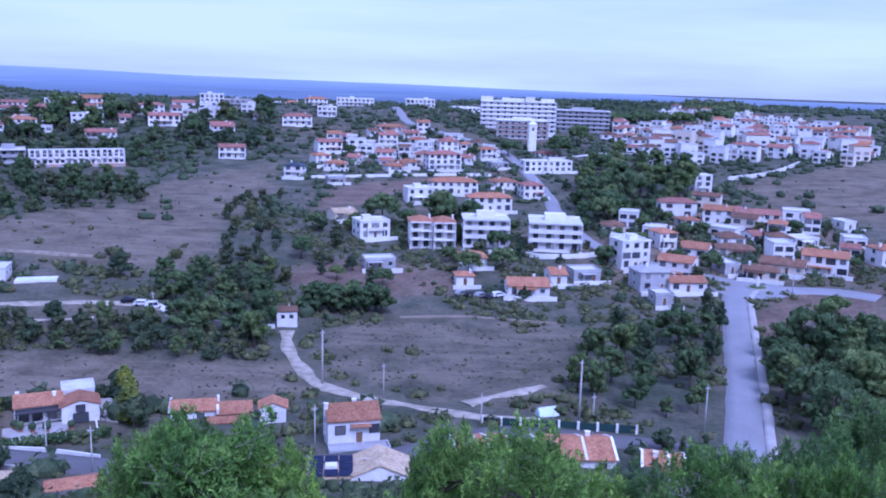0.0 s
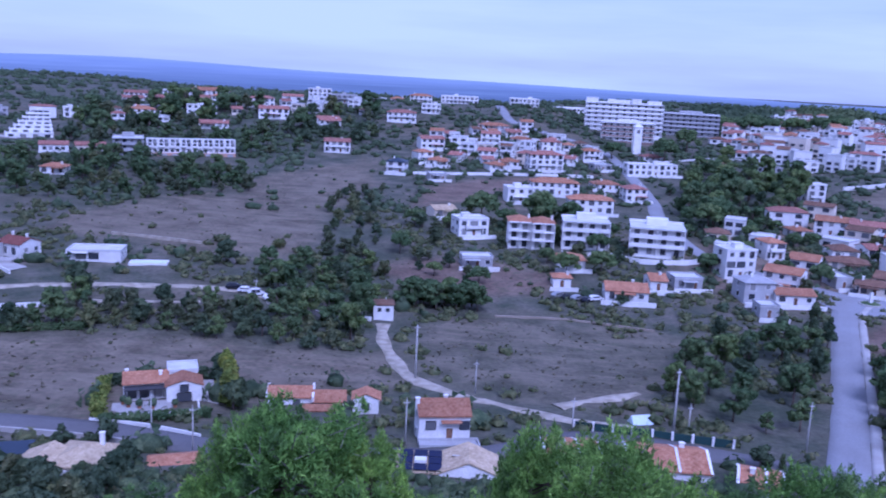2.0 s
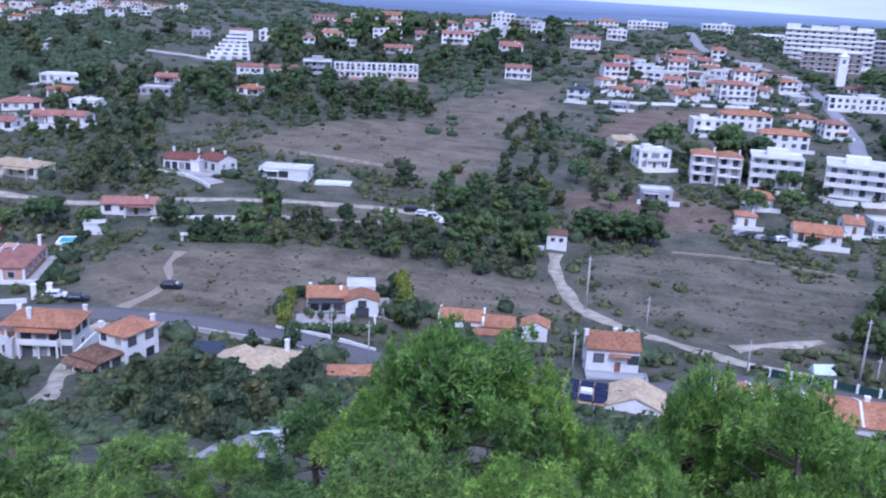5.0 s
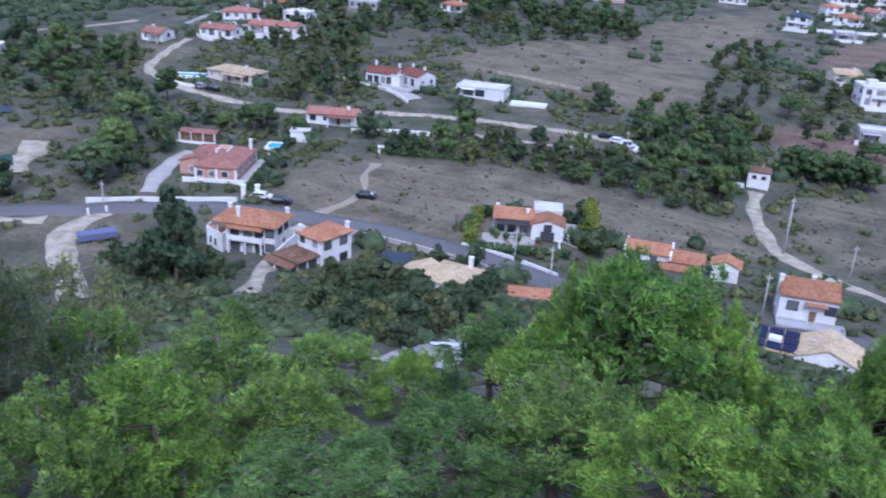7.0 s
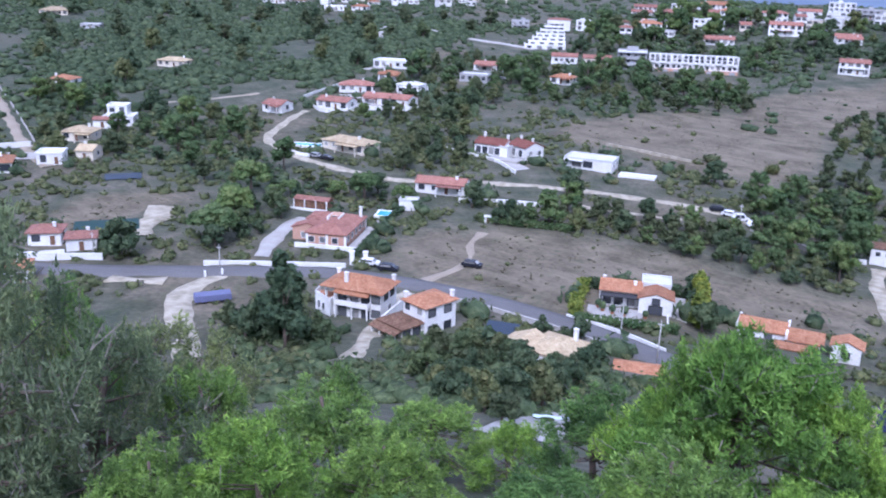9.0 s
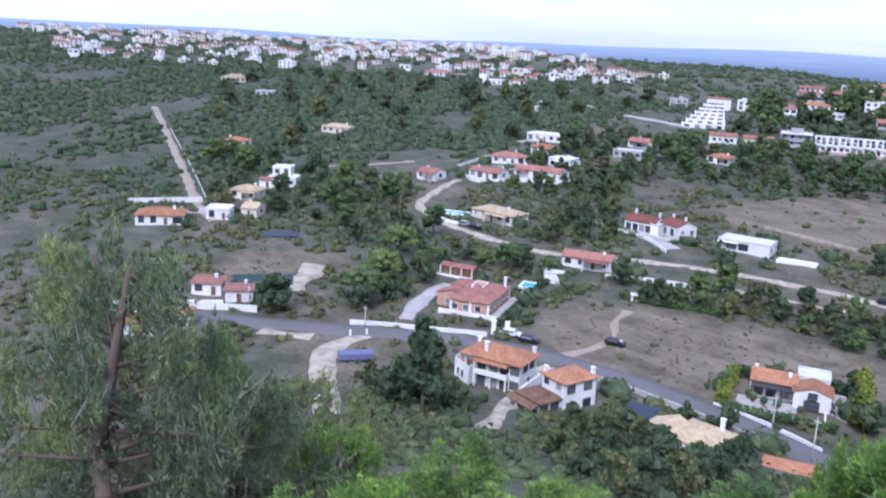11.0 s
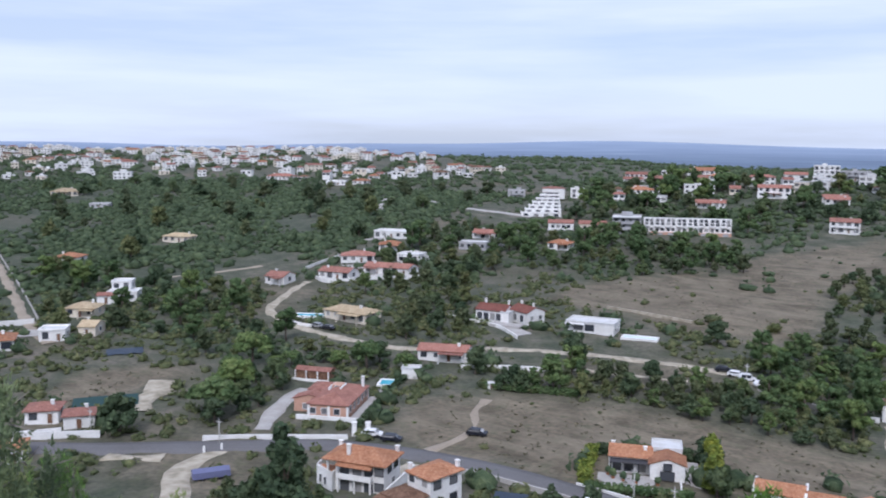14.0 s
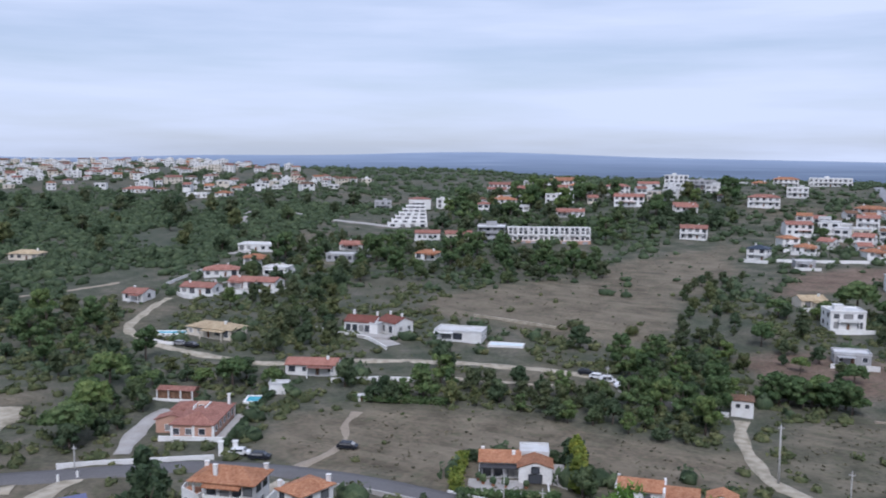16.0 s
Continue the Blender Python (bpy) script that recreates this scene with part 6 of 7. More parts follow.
wood(WOOD_GULLY_LOW, 4.3, ("spread", "round", "spread"), 0.82, 1)
wood(WOOD_GULLY_TOP, 6.4, ("scrub", "round", "scrub"), 0.8, 13)
wood(WOOD_BAND, 3.7, ("scrub", "round", "scrub", "spread"), 0.8, 2)
wood(WOOD_PARK, 8.5, ("umbrella", "spread", "round", "spread"), 1.45, 3)
wood(WOOD_EAST, 5.6, ("spread", "spread", "tall"), 0.8, 4)
wood(WOOD_RIGHT, 4.8, ("spread", "spread", "umbrella"), 1.1, 5)
wood(WOOD_MIDDLE, 7.0, ("round", "scrub", "scrub", "spread"), 1.2, 6)
wood(WOOD_LANE, 5.0, ("scrub", "round"), 1.0, 7)
wood(WOOD_ROAD, 4.6, ("round", "umbrella", "round"), 1.0, 8, 0.8)
wood(WOOD_SLOPE, 12.5, ("round", "spread", "scrub", "round"), 1.6, 9)
wood(WOOD_WEST, 26.0, ("round", "scrub"), 1.7, 10)
wood(WOOD_LOW, 7.5, ("scrub", "round", "spread"), 1.05, 11)
wood(GARDEN_WOOD, 3.8, ("round", "scrub", "round"), 0.8, 12, 0.4)


# ---- scrub and far woods, too many to count ----
def scatter(name, label, material, points, sizes, sprays, seed, flat=0.65):
    """Bushes as uneven domes with sprays, all in one mesh."""
    g = np.random.default_rng(seed)
    n = len(points)
    v0, f0 = COARSE
    k = len(v0)
    push = 0.86 + g.normal(size=(n, k, 1)) * 0.13
    wide = g.uniform(0.75, 1.3, (n, 1, 2))
    tall = g.uniform(0.6, 1.2, (n, 1, 1)) * flat
    v = points[:, None, :] + v0[None] * push * sizes[:, None, None] * np.concatenate([wide, tall], 2)
    v[:, :, 2] += (sizes * flat * 0.35)[:, None]
    f = f0[None] + (np.arange(n) * k)[:, None, None]
    c = np.repeat(points, sprays, axis=0)
    s = np.repeat(sizes, sprays)[:, None]
    d = g.normal(size=(n * sprays, 3))
    d /= np.linalg.norm(d, axis=1)[:, None]
    d[:, 2] = np.abs(d[:, 2])
    p = c + d * s * np.array([1.05, 1.05, flat * 1.25]) + np.array([0, 0, 1]) * s * flat * 0.3
    nrm = d + g.normal(size=d.shape) * 0.5
    a = np.cross(nrm, g.normal(size=d.shape))
    a /= np.linalg.norm(a, axis=1)[:, None]
    b = np.cross(nrm, a)
    b /= np.linalg.norm(b, axis=1)[:, None]
    h = s * g.uniform(0.16, 0.42, s.shape)
    t = np.stack([p - a * h - b * h * 0.5, p + a * h - b * h * 0.5, p + b * h * 1.1], 1).reshape(-1, 3)
    ft = np.arange(len(t)).reshape(-1, 3) + n * k
    ob = part(name, np.concatenate([v.reshape(-1, 3), t]), np.concatenate([f.reshape(-1, 3), ft]), material, smooth=True)
    tagged(ob, label, "vegetation", kind="stuff")


def patchy(x, y, wide=1.0):
    return np.sin(x / (19 * wide) + 1.7) * np.cos(y / (23 * wide)) + 0.6 * np.sin((x / 7.3 + y / 8.9) / wide)


def scrub_points(n, r0, r1, a0, a1, seed, keep, wide=1.0):
    g = np.random.default_rng(seed)
    r = np.sqrt(g.uniform(r0 ** 2, r1 ** 2, n))
    a = np.radians(g.uniform(a0, a1, n))
    x, y = -np.sin(a) * r, np.cos(a) * r
    patch = patchy(x, y, wide) + g.normal(size=n) * 0.4
    ok = patch > keep
    for poly in DRY_ZONES + SOIL_ZONES:
        ok &= ~(inside(x, y, poly) & (g.random(n) > 0.05))
    ok &= to_line(x, y, ROAD_ALL[::2]) > 4.2
    for hx, hy, hr in HOUSE_SPOTS + FRONT_SPOTS[::2]:
        ok &= np.hypot(x - hx, y - hy) > hr + 0.5
    x, y = x[ok], y[ok]
    return np.stack([x, y, height(x, y)], 1), g


pts, g = scrub_points(11000, 85, 340, -32, 76, 1, -0.4)
scatter("scrub", "low olive-green scrub over the valley slopes", LEAF_MIX, pts, g.uniform(0.35, 1.7, len(pts)) ** 1.2, 14, 2)
pts, g = scrub_points(21000, 330, 760, -30, 78, 3, -0.3, 1.5)
scatter("scrub", "dark scrub on the far hillsides", LEAF_DARK, pts, 0.45 + 3.2 * g.random(len(pts)) ** 2.2, 4, 4, 0.7)
pts, g = scrub_points(8000, 740, 1750, -34, 78, 5, -0.3)
scatter("far_woods", "distant dark green woods", LEAF_DARK, pts, g.uniform(2.0, 6.0, len(pts)), 2, 6, 0.7)


def tufts(n, poly, seed):
    g = np.random.default_rng(seed)
    xs, ys = [p[0] for p in poly], [p[1] for p in poly]
    x, y = g.uniform(min(xs), max(xs), n), g.uniform(min(ys), max(ys), n)
    ok = inside(x, y, poly) & (to_line(x, y, ROAD_ALL[::2]) > 3.5)
    x, y = x[ok], y[ok]
    return np.stack([x, y, height(x, y)], 1)


pts = np.concatenate([tufts(900, FIELD_NEAR, 1), tufts(900, FIELD_EAST, 2), tufts(1100, FIELD_HILL, 3), tufts(250, SOIL_VILLAGE, 4), tufts(300, CLEARING, 5)])
scatter("grass_tufts", "dry grass tufts and weeds in the fields", LEAF_STRAW, pts, np.random.default_rng(9).uniform(0.1, 0.62, len(pts)) ** 1.5, 7, 7, 0.35)
FOOT_SLOPE = [(-118, 72), (-112, 100), (-92, 104), (-72, 116), (-52, 114), (-34, 110), (-20, 112), (0, 110), (30, 116), (42, 100), (20, 70), (-20, 62), (-60, 55), (-95, 50)]
for poly, n, big, seed in ((FOOT_SLOPE, 1700, 1.4, 15), (WOOD_WEST, 13000, 1.85, 11), (WEST_HILL, 9000, 1.7, 16), (WOOD_SLOPE, 1300, 1.65, 12), (WOOD_MIDDLE, 1100, 1.5, 13), (WOOD_LOW, 1100, 1.45, 14)):
    pts = tufts(n, poly, seed)
    if poly in (WOOD_WEST, WEST_HILL):
        pts = pts[patchy(pts[:, 0], pts[:, 1], 1.5) + np.random.default_rng(5).normal(size=len(pts)) * 0.3 > -0.7]
    keep = [all(math.hypot(a - x, b - y) > r + 2.5 for x, y, r in HOUSE_SPOTS + FRONT_SPOTS) for a, b, _ in pts]
    pts = pts[np.array(keep)]
    scatter("thicket", "dense dark green thicket on the hillside", LEAF_DARK, pts, np.random.default_rng(seed).uniform(0.65, big, len(pts)) ** 2, 5 if poly is FOOT_SLOPE else 3, seed, 0.75)


# tall pines among the houses of the hilltop
g = random.Random(41)
for x, y, n, spread in ((-268, 512, 6, 10), (-226, 505, 6, 9), (-200, 500, 4, 8), (-205, 548, 3, 6), (-146, 512, 3, 7), (-222, 478, 3, 7)):
    for _ in range(n):
        a, b = x + g.uniform(-spread, spread), y + g.uniform(-spread, spread)
        if clear(a, b, 1.0):
            plant(g.choice(("spread", "umbrella", "round")), a, b, g.uniform(1.3, 1.7), 1.0, g)

# shrubs and small trees in the gardens round the houses
g = np.random.default_rng(31)
spots = np.array([q for q in HOUSE_SPOTS if 120 < math.hypot(q[0], q[1]) < 1000])
near = np.repeat(spots, 7, axis=0)
turn = g.uniform(0, 6.283, len(near))
away = near[:, 2] + g.uniform(0.8, 7.0, len(near))
x, y = near[:, 0] + np.cos(turn) * away, near[:, 1] + np.sin(turn) * away
ok = (to_line(x, y, ROAD_ALL[::2]) > 4.5) & np.all(np.hypot(x[:, None] - spots[None, :, 0], y[:, None] - spots[None, :, 1]) > spots[None, :, 2] + 0.4, axis=1)
ok &= (y > near[:, 1] - near[:, 2] * 0.4) | (g.random(len(near)) < 0.35)
x, y = x[ok], y[ok]
scatter("garden_shrubs", "dark green shrubs and small trees in the gardens", LEAF_DARK, np.stack([x, y, height(x, y)], 1), g.uniform(0.8, 1.75, len(x)) ** 2, 9, 32, 0.85)
for poly, n, seed in (([(134, 800), (200, 800), (250, 1000), (165, 1000)], 300, 33), ([(265, 960), (330, 960), (370, 1080), (290, 1080)], 220, 34)):
    pts = tufts(n, poly, seed)
    scatter("far_woods", "dark pine wood behind the town", LEAF_DARK, pts, np.random.default_rng(seed).uniform(5.0, 8.5, len(pts)), 9, seed, 1.0)

# ---- trees on the lookout's own slope, close below the camera ----
def needles(name, material, lobes, count, length, seed, parent):
    """Pine shoots: bunches of narrow blades that point out and up."""
    g = np.random.default_rng(seed)
    lobes = np.array(lobes, float)
    weight = lobes[:, 3] * lobes[:, 5]
    which = g.choice(len(lobes), count, p=weight / weight.sum())
    d = g.normal(size=(count, 3))
    d /= np.linalg.norm(d, axis=1)[:, None]
    L = lobes[which]
    c = L[:, :3] + d * L[:, 3:6] * (g.uniform(0.25, 1.0, count) ** 0.45)[:, None]
    out = []
    for k in range(5):
        u = d * 0.5 + np.array([0, 0, 0.6]) + g.normal(size=(count, 3)) * 0.7
        u /= np.linalg.norm(u, axis=1)[:, None]
        w = np.cross(u, g.normal(size=(count, 3)))
        w /= np.linalg.norm(w, axis=1)[:, None] + 1e-9
        s = (length * g.uniform(0.5, 1.4, count))[:, None]
        o = c + g.normal(size=(count, 3)) * length * 0.25
        out.append(np.stack([o - w * s * 0.17, o + w * s * 0.17, o + u * s], 1))
    v = np.concatenate(out, 1).reshape(-1, 3)
    return part(name, v, np.arange(len(v)).reshape(-1, 3), material, parent)


def near_pattern(material, seed, label, sparse):
    g = random.Random(seed)
    ob = thing("pine_tree", 0, 0, -300, 0, label, "tree", "pines below the lookout")
    t = Shape()
    thick = 0.03 if not sparse else 0.035
    t.tube((0, 0, -0.6), (0.1, 0.05, 0.5), thick, thick * 0.7, 8)
    t.tube((0.1, 0.05, 0.5), (0.0, 0.0, 0.9), thick * 0.7, 0.008, 7)
    lobes = []
    for i in range(46 if not sparse else 34):
        q = g.random()
        a = g.uniform(0, 6.28)
        r = (0.5 - 0.36 * q ** 1.6) * math.sqrt(g.uniform(0.08, 1))
        c = (math.cos(a) * r, math.sin(a) * r, 0.25 + 0.62 * q)
        t.tube((0.05, 0.02, 0.2 + 0.6 * q), c, 0.006, 0.002, 5)
        k = g.uniform(0.05, 0.09)
        lobes.append((*c, k * 1.25, k * 1.25, k * 0.7))
        for j in range(3):
            e = g.uniform(0, 6.28)
            o = g.uniform(0.03, 0.09)
            lobes.append((c[0] + math.cos(e) * o, c[1] + math.sin(e) * o, c[2] + g.uniform(-0.01, 0.08), k * 0.45, k * 0.45, k * g.uniform(0.6, 1.3)))
    t.make("trunk", BARK, ob, smooth=True)
    tw = Shape()
    for i in range(150 if not sparse else 260):
        c = lobes[g.randrange(len(lobes))]
        e = Vector((g.gauss(0, 1), g.gauss(0, 1), g.gauss(0.5, 0.8))).normalized() * g.uniform(0.04, 0.11)
        tw.tube((c[0], c[1], c[2]), (c[0] + e.x, c[1] + e.y, c[2] + e.z), 0.0024, 0.001, 3)
    tagged(tw.make("twig_work", TWIG, ob, "bare grey twigs"), kind="stuff")
    needles("crown", material, lobes, 6800 if not sparse else 5600, 0.023 if not sparse else 0.017, seed, ob)
    return ob


NEAR = [[near_pattern(LEAF_LIGHT, 3, "fresh light green pine close below the lookout", False), near_pattern(LEAF_LIGHT, 4, "fresh light green pine close below the lookout", False)],
        [near_pattern(LEAF_MEDIUM, 5, "dark green pine on the lookout's slope", False), near_pattern(LEAF_MEDIUM, 6, "dark green pine on the lookout's slope", False)],
        [near_pattern(LEAF_GREY, 7, "thin grey-green pine with open branches", True)]]
g = random.Random(8)
for row in NEAR_TREES + NEAR_TREES_LOW + NEAR_TREES_EAST:
    x, y, h, w, kind = row
    pattern = g.choice(NEAR[kind])
    m = pose(x, y, gh(x, y), 0, 0, g.uniform(0, 360))
    if pattern in USED:
        made = copy_thing(pattern, m)
    else:
        USED.add(pattern)
        made = pattern
        made.matrix_basis = m
    made.scale = (w * 1.15, w * 1.15, h)

# ---- single trees and hedges ----
def dotted(poly, n, words, scale, seed):
    g = random.Random(seed)
    xs, ys = [p[0] for p in poly], [p[1] for p in poly]
    for _ in range(n):
        x, y = g.uniform(min(xs), max(xs)), g.uniform(min(ys), max(ys))
        if inside(x, y, poly)[0] and clear(x, y, 0.3):
            plant(g.choice(words), x, y, scale * g.uniform(0.6, 1.2), 1.0, g)


SPOTS = np.array(HOUSE_SPOTS)  # gardens may have trees before the houses
dotted(EAST_FILL, 95, ("round", "umbrella", "scrub"), 0.9, 41)
dotted(VILLAGE_FILL, 34, ("round", "umbrella"), 1.0, 42)
dotted([(-45, 240), (30, 228), (60, 240), (55, 330), (-45, 340)], 70, ("round", "umbrella", "scrub"), 0.9, 43)
g = random.Random(31)
plant("tall", -95.5, 84.5, 1.75, 1.0, g)
plant("tall", -93.0, 82.0, 1.35, 0.9, g)
plant("round", -99.5, 85.0, 1.25, 1.0, g)
plant("round", -104.0, 86.5, 1.2, 0.9, g)
plant("round", -100.5, 80.5, 1.3, 0.9, g)
plant("round", -92.5, 88.5, 1.1, 0.9, g)
plant("scrub", -107.5, 83.0, 1.0, 0.9, g)
plant("round", -156.8, 94.5, 1.7, 0.95, g)
for i in range(12):
    plant("spread", -33 + i * 1.75, 217 + 2.5 * math.sin(i * 2.1), 1.05, 0.72, g)
plant("umbrella", 19.9, 262.5, 1.0, 1.0, g)
plant("umbrella", 1.0, 322, 1.75, 0.95, g)
plant("umbrella", 12.0, 330, 1.3, 0.9, g)
plant("umbrella", -21.0, 322, 1.6, 0.95, g)
plant("round", -88, 238.5, 1.5, 0.9, g)
plant("round", -126.5, 175, 1.5, 1.0, g)
plant("round", -112.5, 200.5, 1.6, 0.95, g)
plant("bush", -99, 262, 1.8, 1.0, g)
plant("bush", -80, 262, 1.7, 1.0, g)
plant("column", 40.6, 133.1, 0.62, 0.5, g)
plant("column", 44.0, 132.4, 0.66, 0.55, g)
plant("round", 37.0, 132.2, 0.9, 0.85, g)
plant("round", 18.5, 133.5, 0.8, 0.7, g)
plant("umbrella", 88, 560, 2.0, 1.0, g)
plant("umbrella", 70, 520, 1.8, 1.0, g)
plant("umbrella", 40, 520, 1.6, 1.0, g)
for i in range(16):
    plant("umbrella", 130 + i * 8 + g.uniform(-5, 5), 690 + 6 * i + g.uniform(-20, 20), 2.0, 1.0, g)
for i in range(7):
    a, s = VX, VY
    u, v = 9.6 + g.uniform(-0.3, 0.5) + 1.4, -11 + i * 2.7
    c, q = math.cos(radians(VR)), math.sin(radians(VR))
    plant("yellow" if i % 3 else "round", a + c * u - q * v, s + q * u + c * v, 1.9 if i % 3 else 1.2, 0.42 if i % 3 else 0.95, g)


def hedge(points, width, tall, material, label, seed, density=70):
    """A clipped hedge: woody core and a dense skin of leaf clumps."""
    gg = np.random.default_rng(seed)
    line = chain(points, 1.0)
    s = sides(line)
    x0, y0 = line[0]
    z0 = gh(x0, y0)
    ob = thing("hedge", x0, y0, z0, 0, label, "hedge")
    n = int(len(line) * density)
    k = gg.integers(0, len(line), n)
    side = gg.uniform(-1, 1, n)
    up = gg.uniform(0.1, 1, n)
    face = gg.integers(0, 3, n)
    side = np.where(face == 0, np.sign(side) * gg.uniform(0.85, 1.1, n), side)
    up = np.where(face > 0, gg.uniform(0.85, 1.08, n), up)
    p = line[k] + s[k] * (side * width / 2)[:, None] + gg.normal(size=(n, 2)) * 0.25
    z = height(p[:, 0], p[:, 1]) + up * tall
    c = np.stack([p[:, 0] - x0, p[:, 1] - y0, z - z0], 1)
    nrm = gg.normal(size=(n, 3)) + np.array([0, 0, 0.6])
    a = np.cross(nrm, gg.normal(size=(n, 3)))
    a /= np.linalg.norm(a, axis=1)[:, None]
    b = np.cross(nrm, a)
    b /= np.linalg.norm(b, axis=1)[:, None]
    q = gg.uniform(0.18, 0.4, n)[:, None]
    v = np.stack([c - a * q, c - b * q * 0.7, c + a * q, c + b * q * 0.7], 1).reshape(-1, 3)
    part("foliage", v, np.arange(len(v)).reshape(-1, 4), material, ob)
    core = Shape()
    for i in range(0, len(line) - 1, 2):
        j = min(i + 2, len(line) - 1)
        core.tube((line[i][0] - x0, line[i][1] - y0, gh(*line[i]) - z0 + tall * 0.45), (line[j][0] - x0, line[j][1] - y0, gh(*line[j]) - z0 + tall * 0.45), tall * 0.4, tall * 0.4, 6)
    core.make("core", material, ob)


def in_villa(u, v):
    c, q = math.cos(radians(VR)), math.sin(radians(VR))
    return (VX + c * u - q * v, VY + q * u + c * v)


hedge([in_villa(-10, -12.4), in_villa(-2, -13.0), in_villa(7, -13.4)], 2.4, 1.1, LEAF_PINE, "clipped green hedge along the villa's front wall", 1)
hedge([in_villa(-10.6, -11), in_villa(-10.8, -2), in_villa(-10.2, 6)], 1.8, 2.2, LEAF_YELLOW, "tall yellowish hedge at the villa's side", 2)
hedge([in_villa(-9, 7), in_villa(0, 8), in_villa(8, 8)], 2.0, 2.0, LEAF_DARK, "dark green hedge behind the villa", 3)
hedge([(-121.6, 126.6), (-124.3, 131.6), (-134.2, 151.8), (-137.6, 160.6)], 0.7, 1.2, LEAF_DARK, "dark hedge along the boundary fence", 4)
hedge([(-118, 168), (-108, 172), (-98, 176)], 1.6, 1.5, LEAF_PINE, "green hedge at the field's edge", 5)


# ---- walls and fences ----
def wall_run(points, tall, thick, material, label, lift=0.0, name="garden_wall", step=3.0):
    line = chain(points, step)
    x0, y0 = line[0]
    z0 = gh(x0, y0)
    s = sides(line)
    v, f = [], []
    for p, q in zip(line, s):
        z = gh(*p) - z0
        for o, h in ((-1, -0.8), (-1, tall), (1, tall), (1, -0.8)):
            e = p + q * o * thick / 2
            v.append((e[0] - x0, e[1] - y0, z + h + (lift if h > 0 else 0)))
    n = len(line)
    for i in range(n - 1):
        f += [(i * 4 + k, i * 4 + k + 1, (i + 1) * 4 + k + 1, (i + 1) * 4 + k) for k in range(3)]
    f += [(3, 2, 1, 0), (n * 4 - 4, n * 4 - 3, n * 4 - 2, n * 4 - 1)]
    ob = part(name, v, f, material)
    ob.location = (x0, y0, z0)
    return tagged(ob, label, "wall")


wall_run([(-141, 103), (-135, 108.6), (-129, 113.5), (-119, 121.5)], 0.95, 0.3, WHITE, "long white roadside wall")
wall_run([(-70.5, 127.6), (-60.5, 126.8), (-50, 123.6)], 0.6, 0.3, WHITE, "white wall below the villa's hedge")
wall_run([(-96, 119.2), (-83, 120.6), (-66, 119.6), (-56, 117.6)], 0.9, 0.4, PAVING, "pale retaining wall beside the road")
wall_run([(-183, 72), (-170, 80), (-158, 91)], 1.5, 0.3, WHITE, "white boundary wall of the roadside houses")
wall_run([(-66, 206.5), (-56, 203), (-44, 198)], 1.2, 0.3, PAVING, "pale stone wall under the trees")
wall_run([(-133, 258), (-118, 258), (-103, 257)], 0.9, 0.5, GRAVEL, "dry-stone wall on the hillside")
wall_run([(-168, 217), (-156.3, 216.6), (-147.7, 216.2), (-136.5, 209.5)], 0.9, 0.3, WHITE, "curved white garden wall of the twin villa")
wall_run([(-214, 192), (-208, 183), (-196, 180), (-190, 182)], 1.0, 0.3, WHITE, "curved white wall round the pool garden")
wall_run([(-132, 176.5), (-122, 184), (-114, 188)], 1.2, 0.3, WHITE, "white wall beside the red-roofed house")
wall_run([(-260, 242), (-266, 262), (-269, 280)], 1.2, 0.3, WHITE, "white wall climbing beside the villas")
wall_run([(-244, 232), (-235, 229.5), (-228.8, 238)], 1.2, 0.3, WHITE, "white garden wall before a red-roofed villa")
wall_run([(-227, 243), (-217, 249.4), (-212, 256)], 1.5, 0.3, WHITE, "white retaining wall below the villas")
wall_run([(-243, 279), (-246, 293), (-233, 287), (-228, 279)], 1.8, 0.3, WHITE, "curved white wall round the upper villa")
wall_run([(-267, 108), (-263, 119), (-258.5, 129)], 1.6, 0.3, WHITE, "long white wall along the parking place")
wall_run([(-392, 180), (-318, 153.5), (-262, 132)], 0.8, 0.3, PAVING, "pale wall beside the dirt track")
wall_run([(-360, 177), (-350, 180), (-340, 181)], 0.9, 0.3, WHITE, "white wall of the hillside pool garden")
wall_run([(-178.5, 68), (-173.2, 75.2), (-165.5, 87)], 1.5, 0.3, WHITE, "white wall along the bend of the road")
wall_run([(-74, 420), (-52, 424), (-24, 432), (6, 440), (26, 446)], 1.4, 0.4, WHITE, "long white wall below the village")
wall_run([(25.5, 283), (33, 278.5), (44, 279.5), (54, 284)], 1.6, 0.3, WHITE, "white wall in front of the modern flats")
wall_run([(8, 282), (16, 283), (25, 285)], 1.2, 0.3, WHITE, "white wall in front of the modern houses")
wall_run([(-30, 548), (0, 538), (24, 520)], 1.3, 0.4, WHITE, "white wall along the climbing street")
wall_run([(70, 520), (100, 536), (128, 528)], 1.0, 0.4, WHITE, "low white wall on the green terrace")
wall_run([(150, 455), (178, 470), (205, 500)], 2.0, 0.5, WHITE, "long white wall below the town")

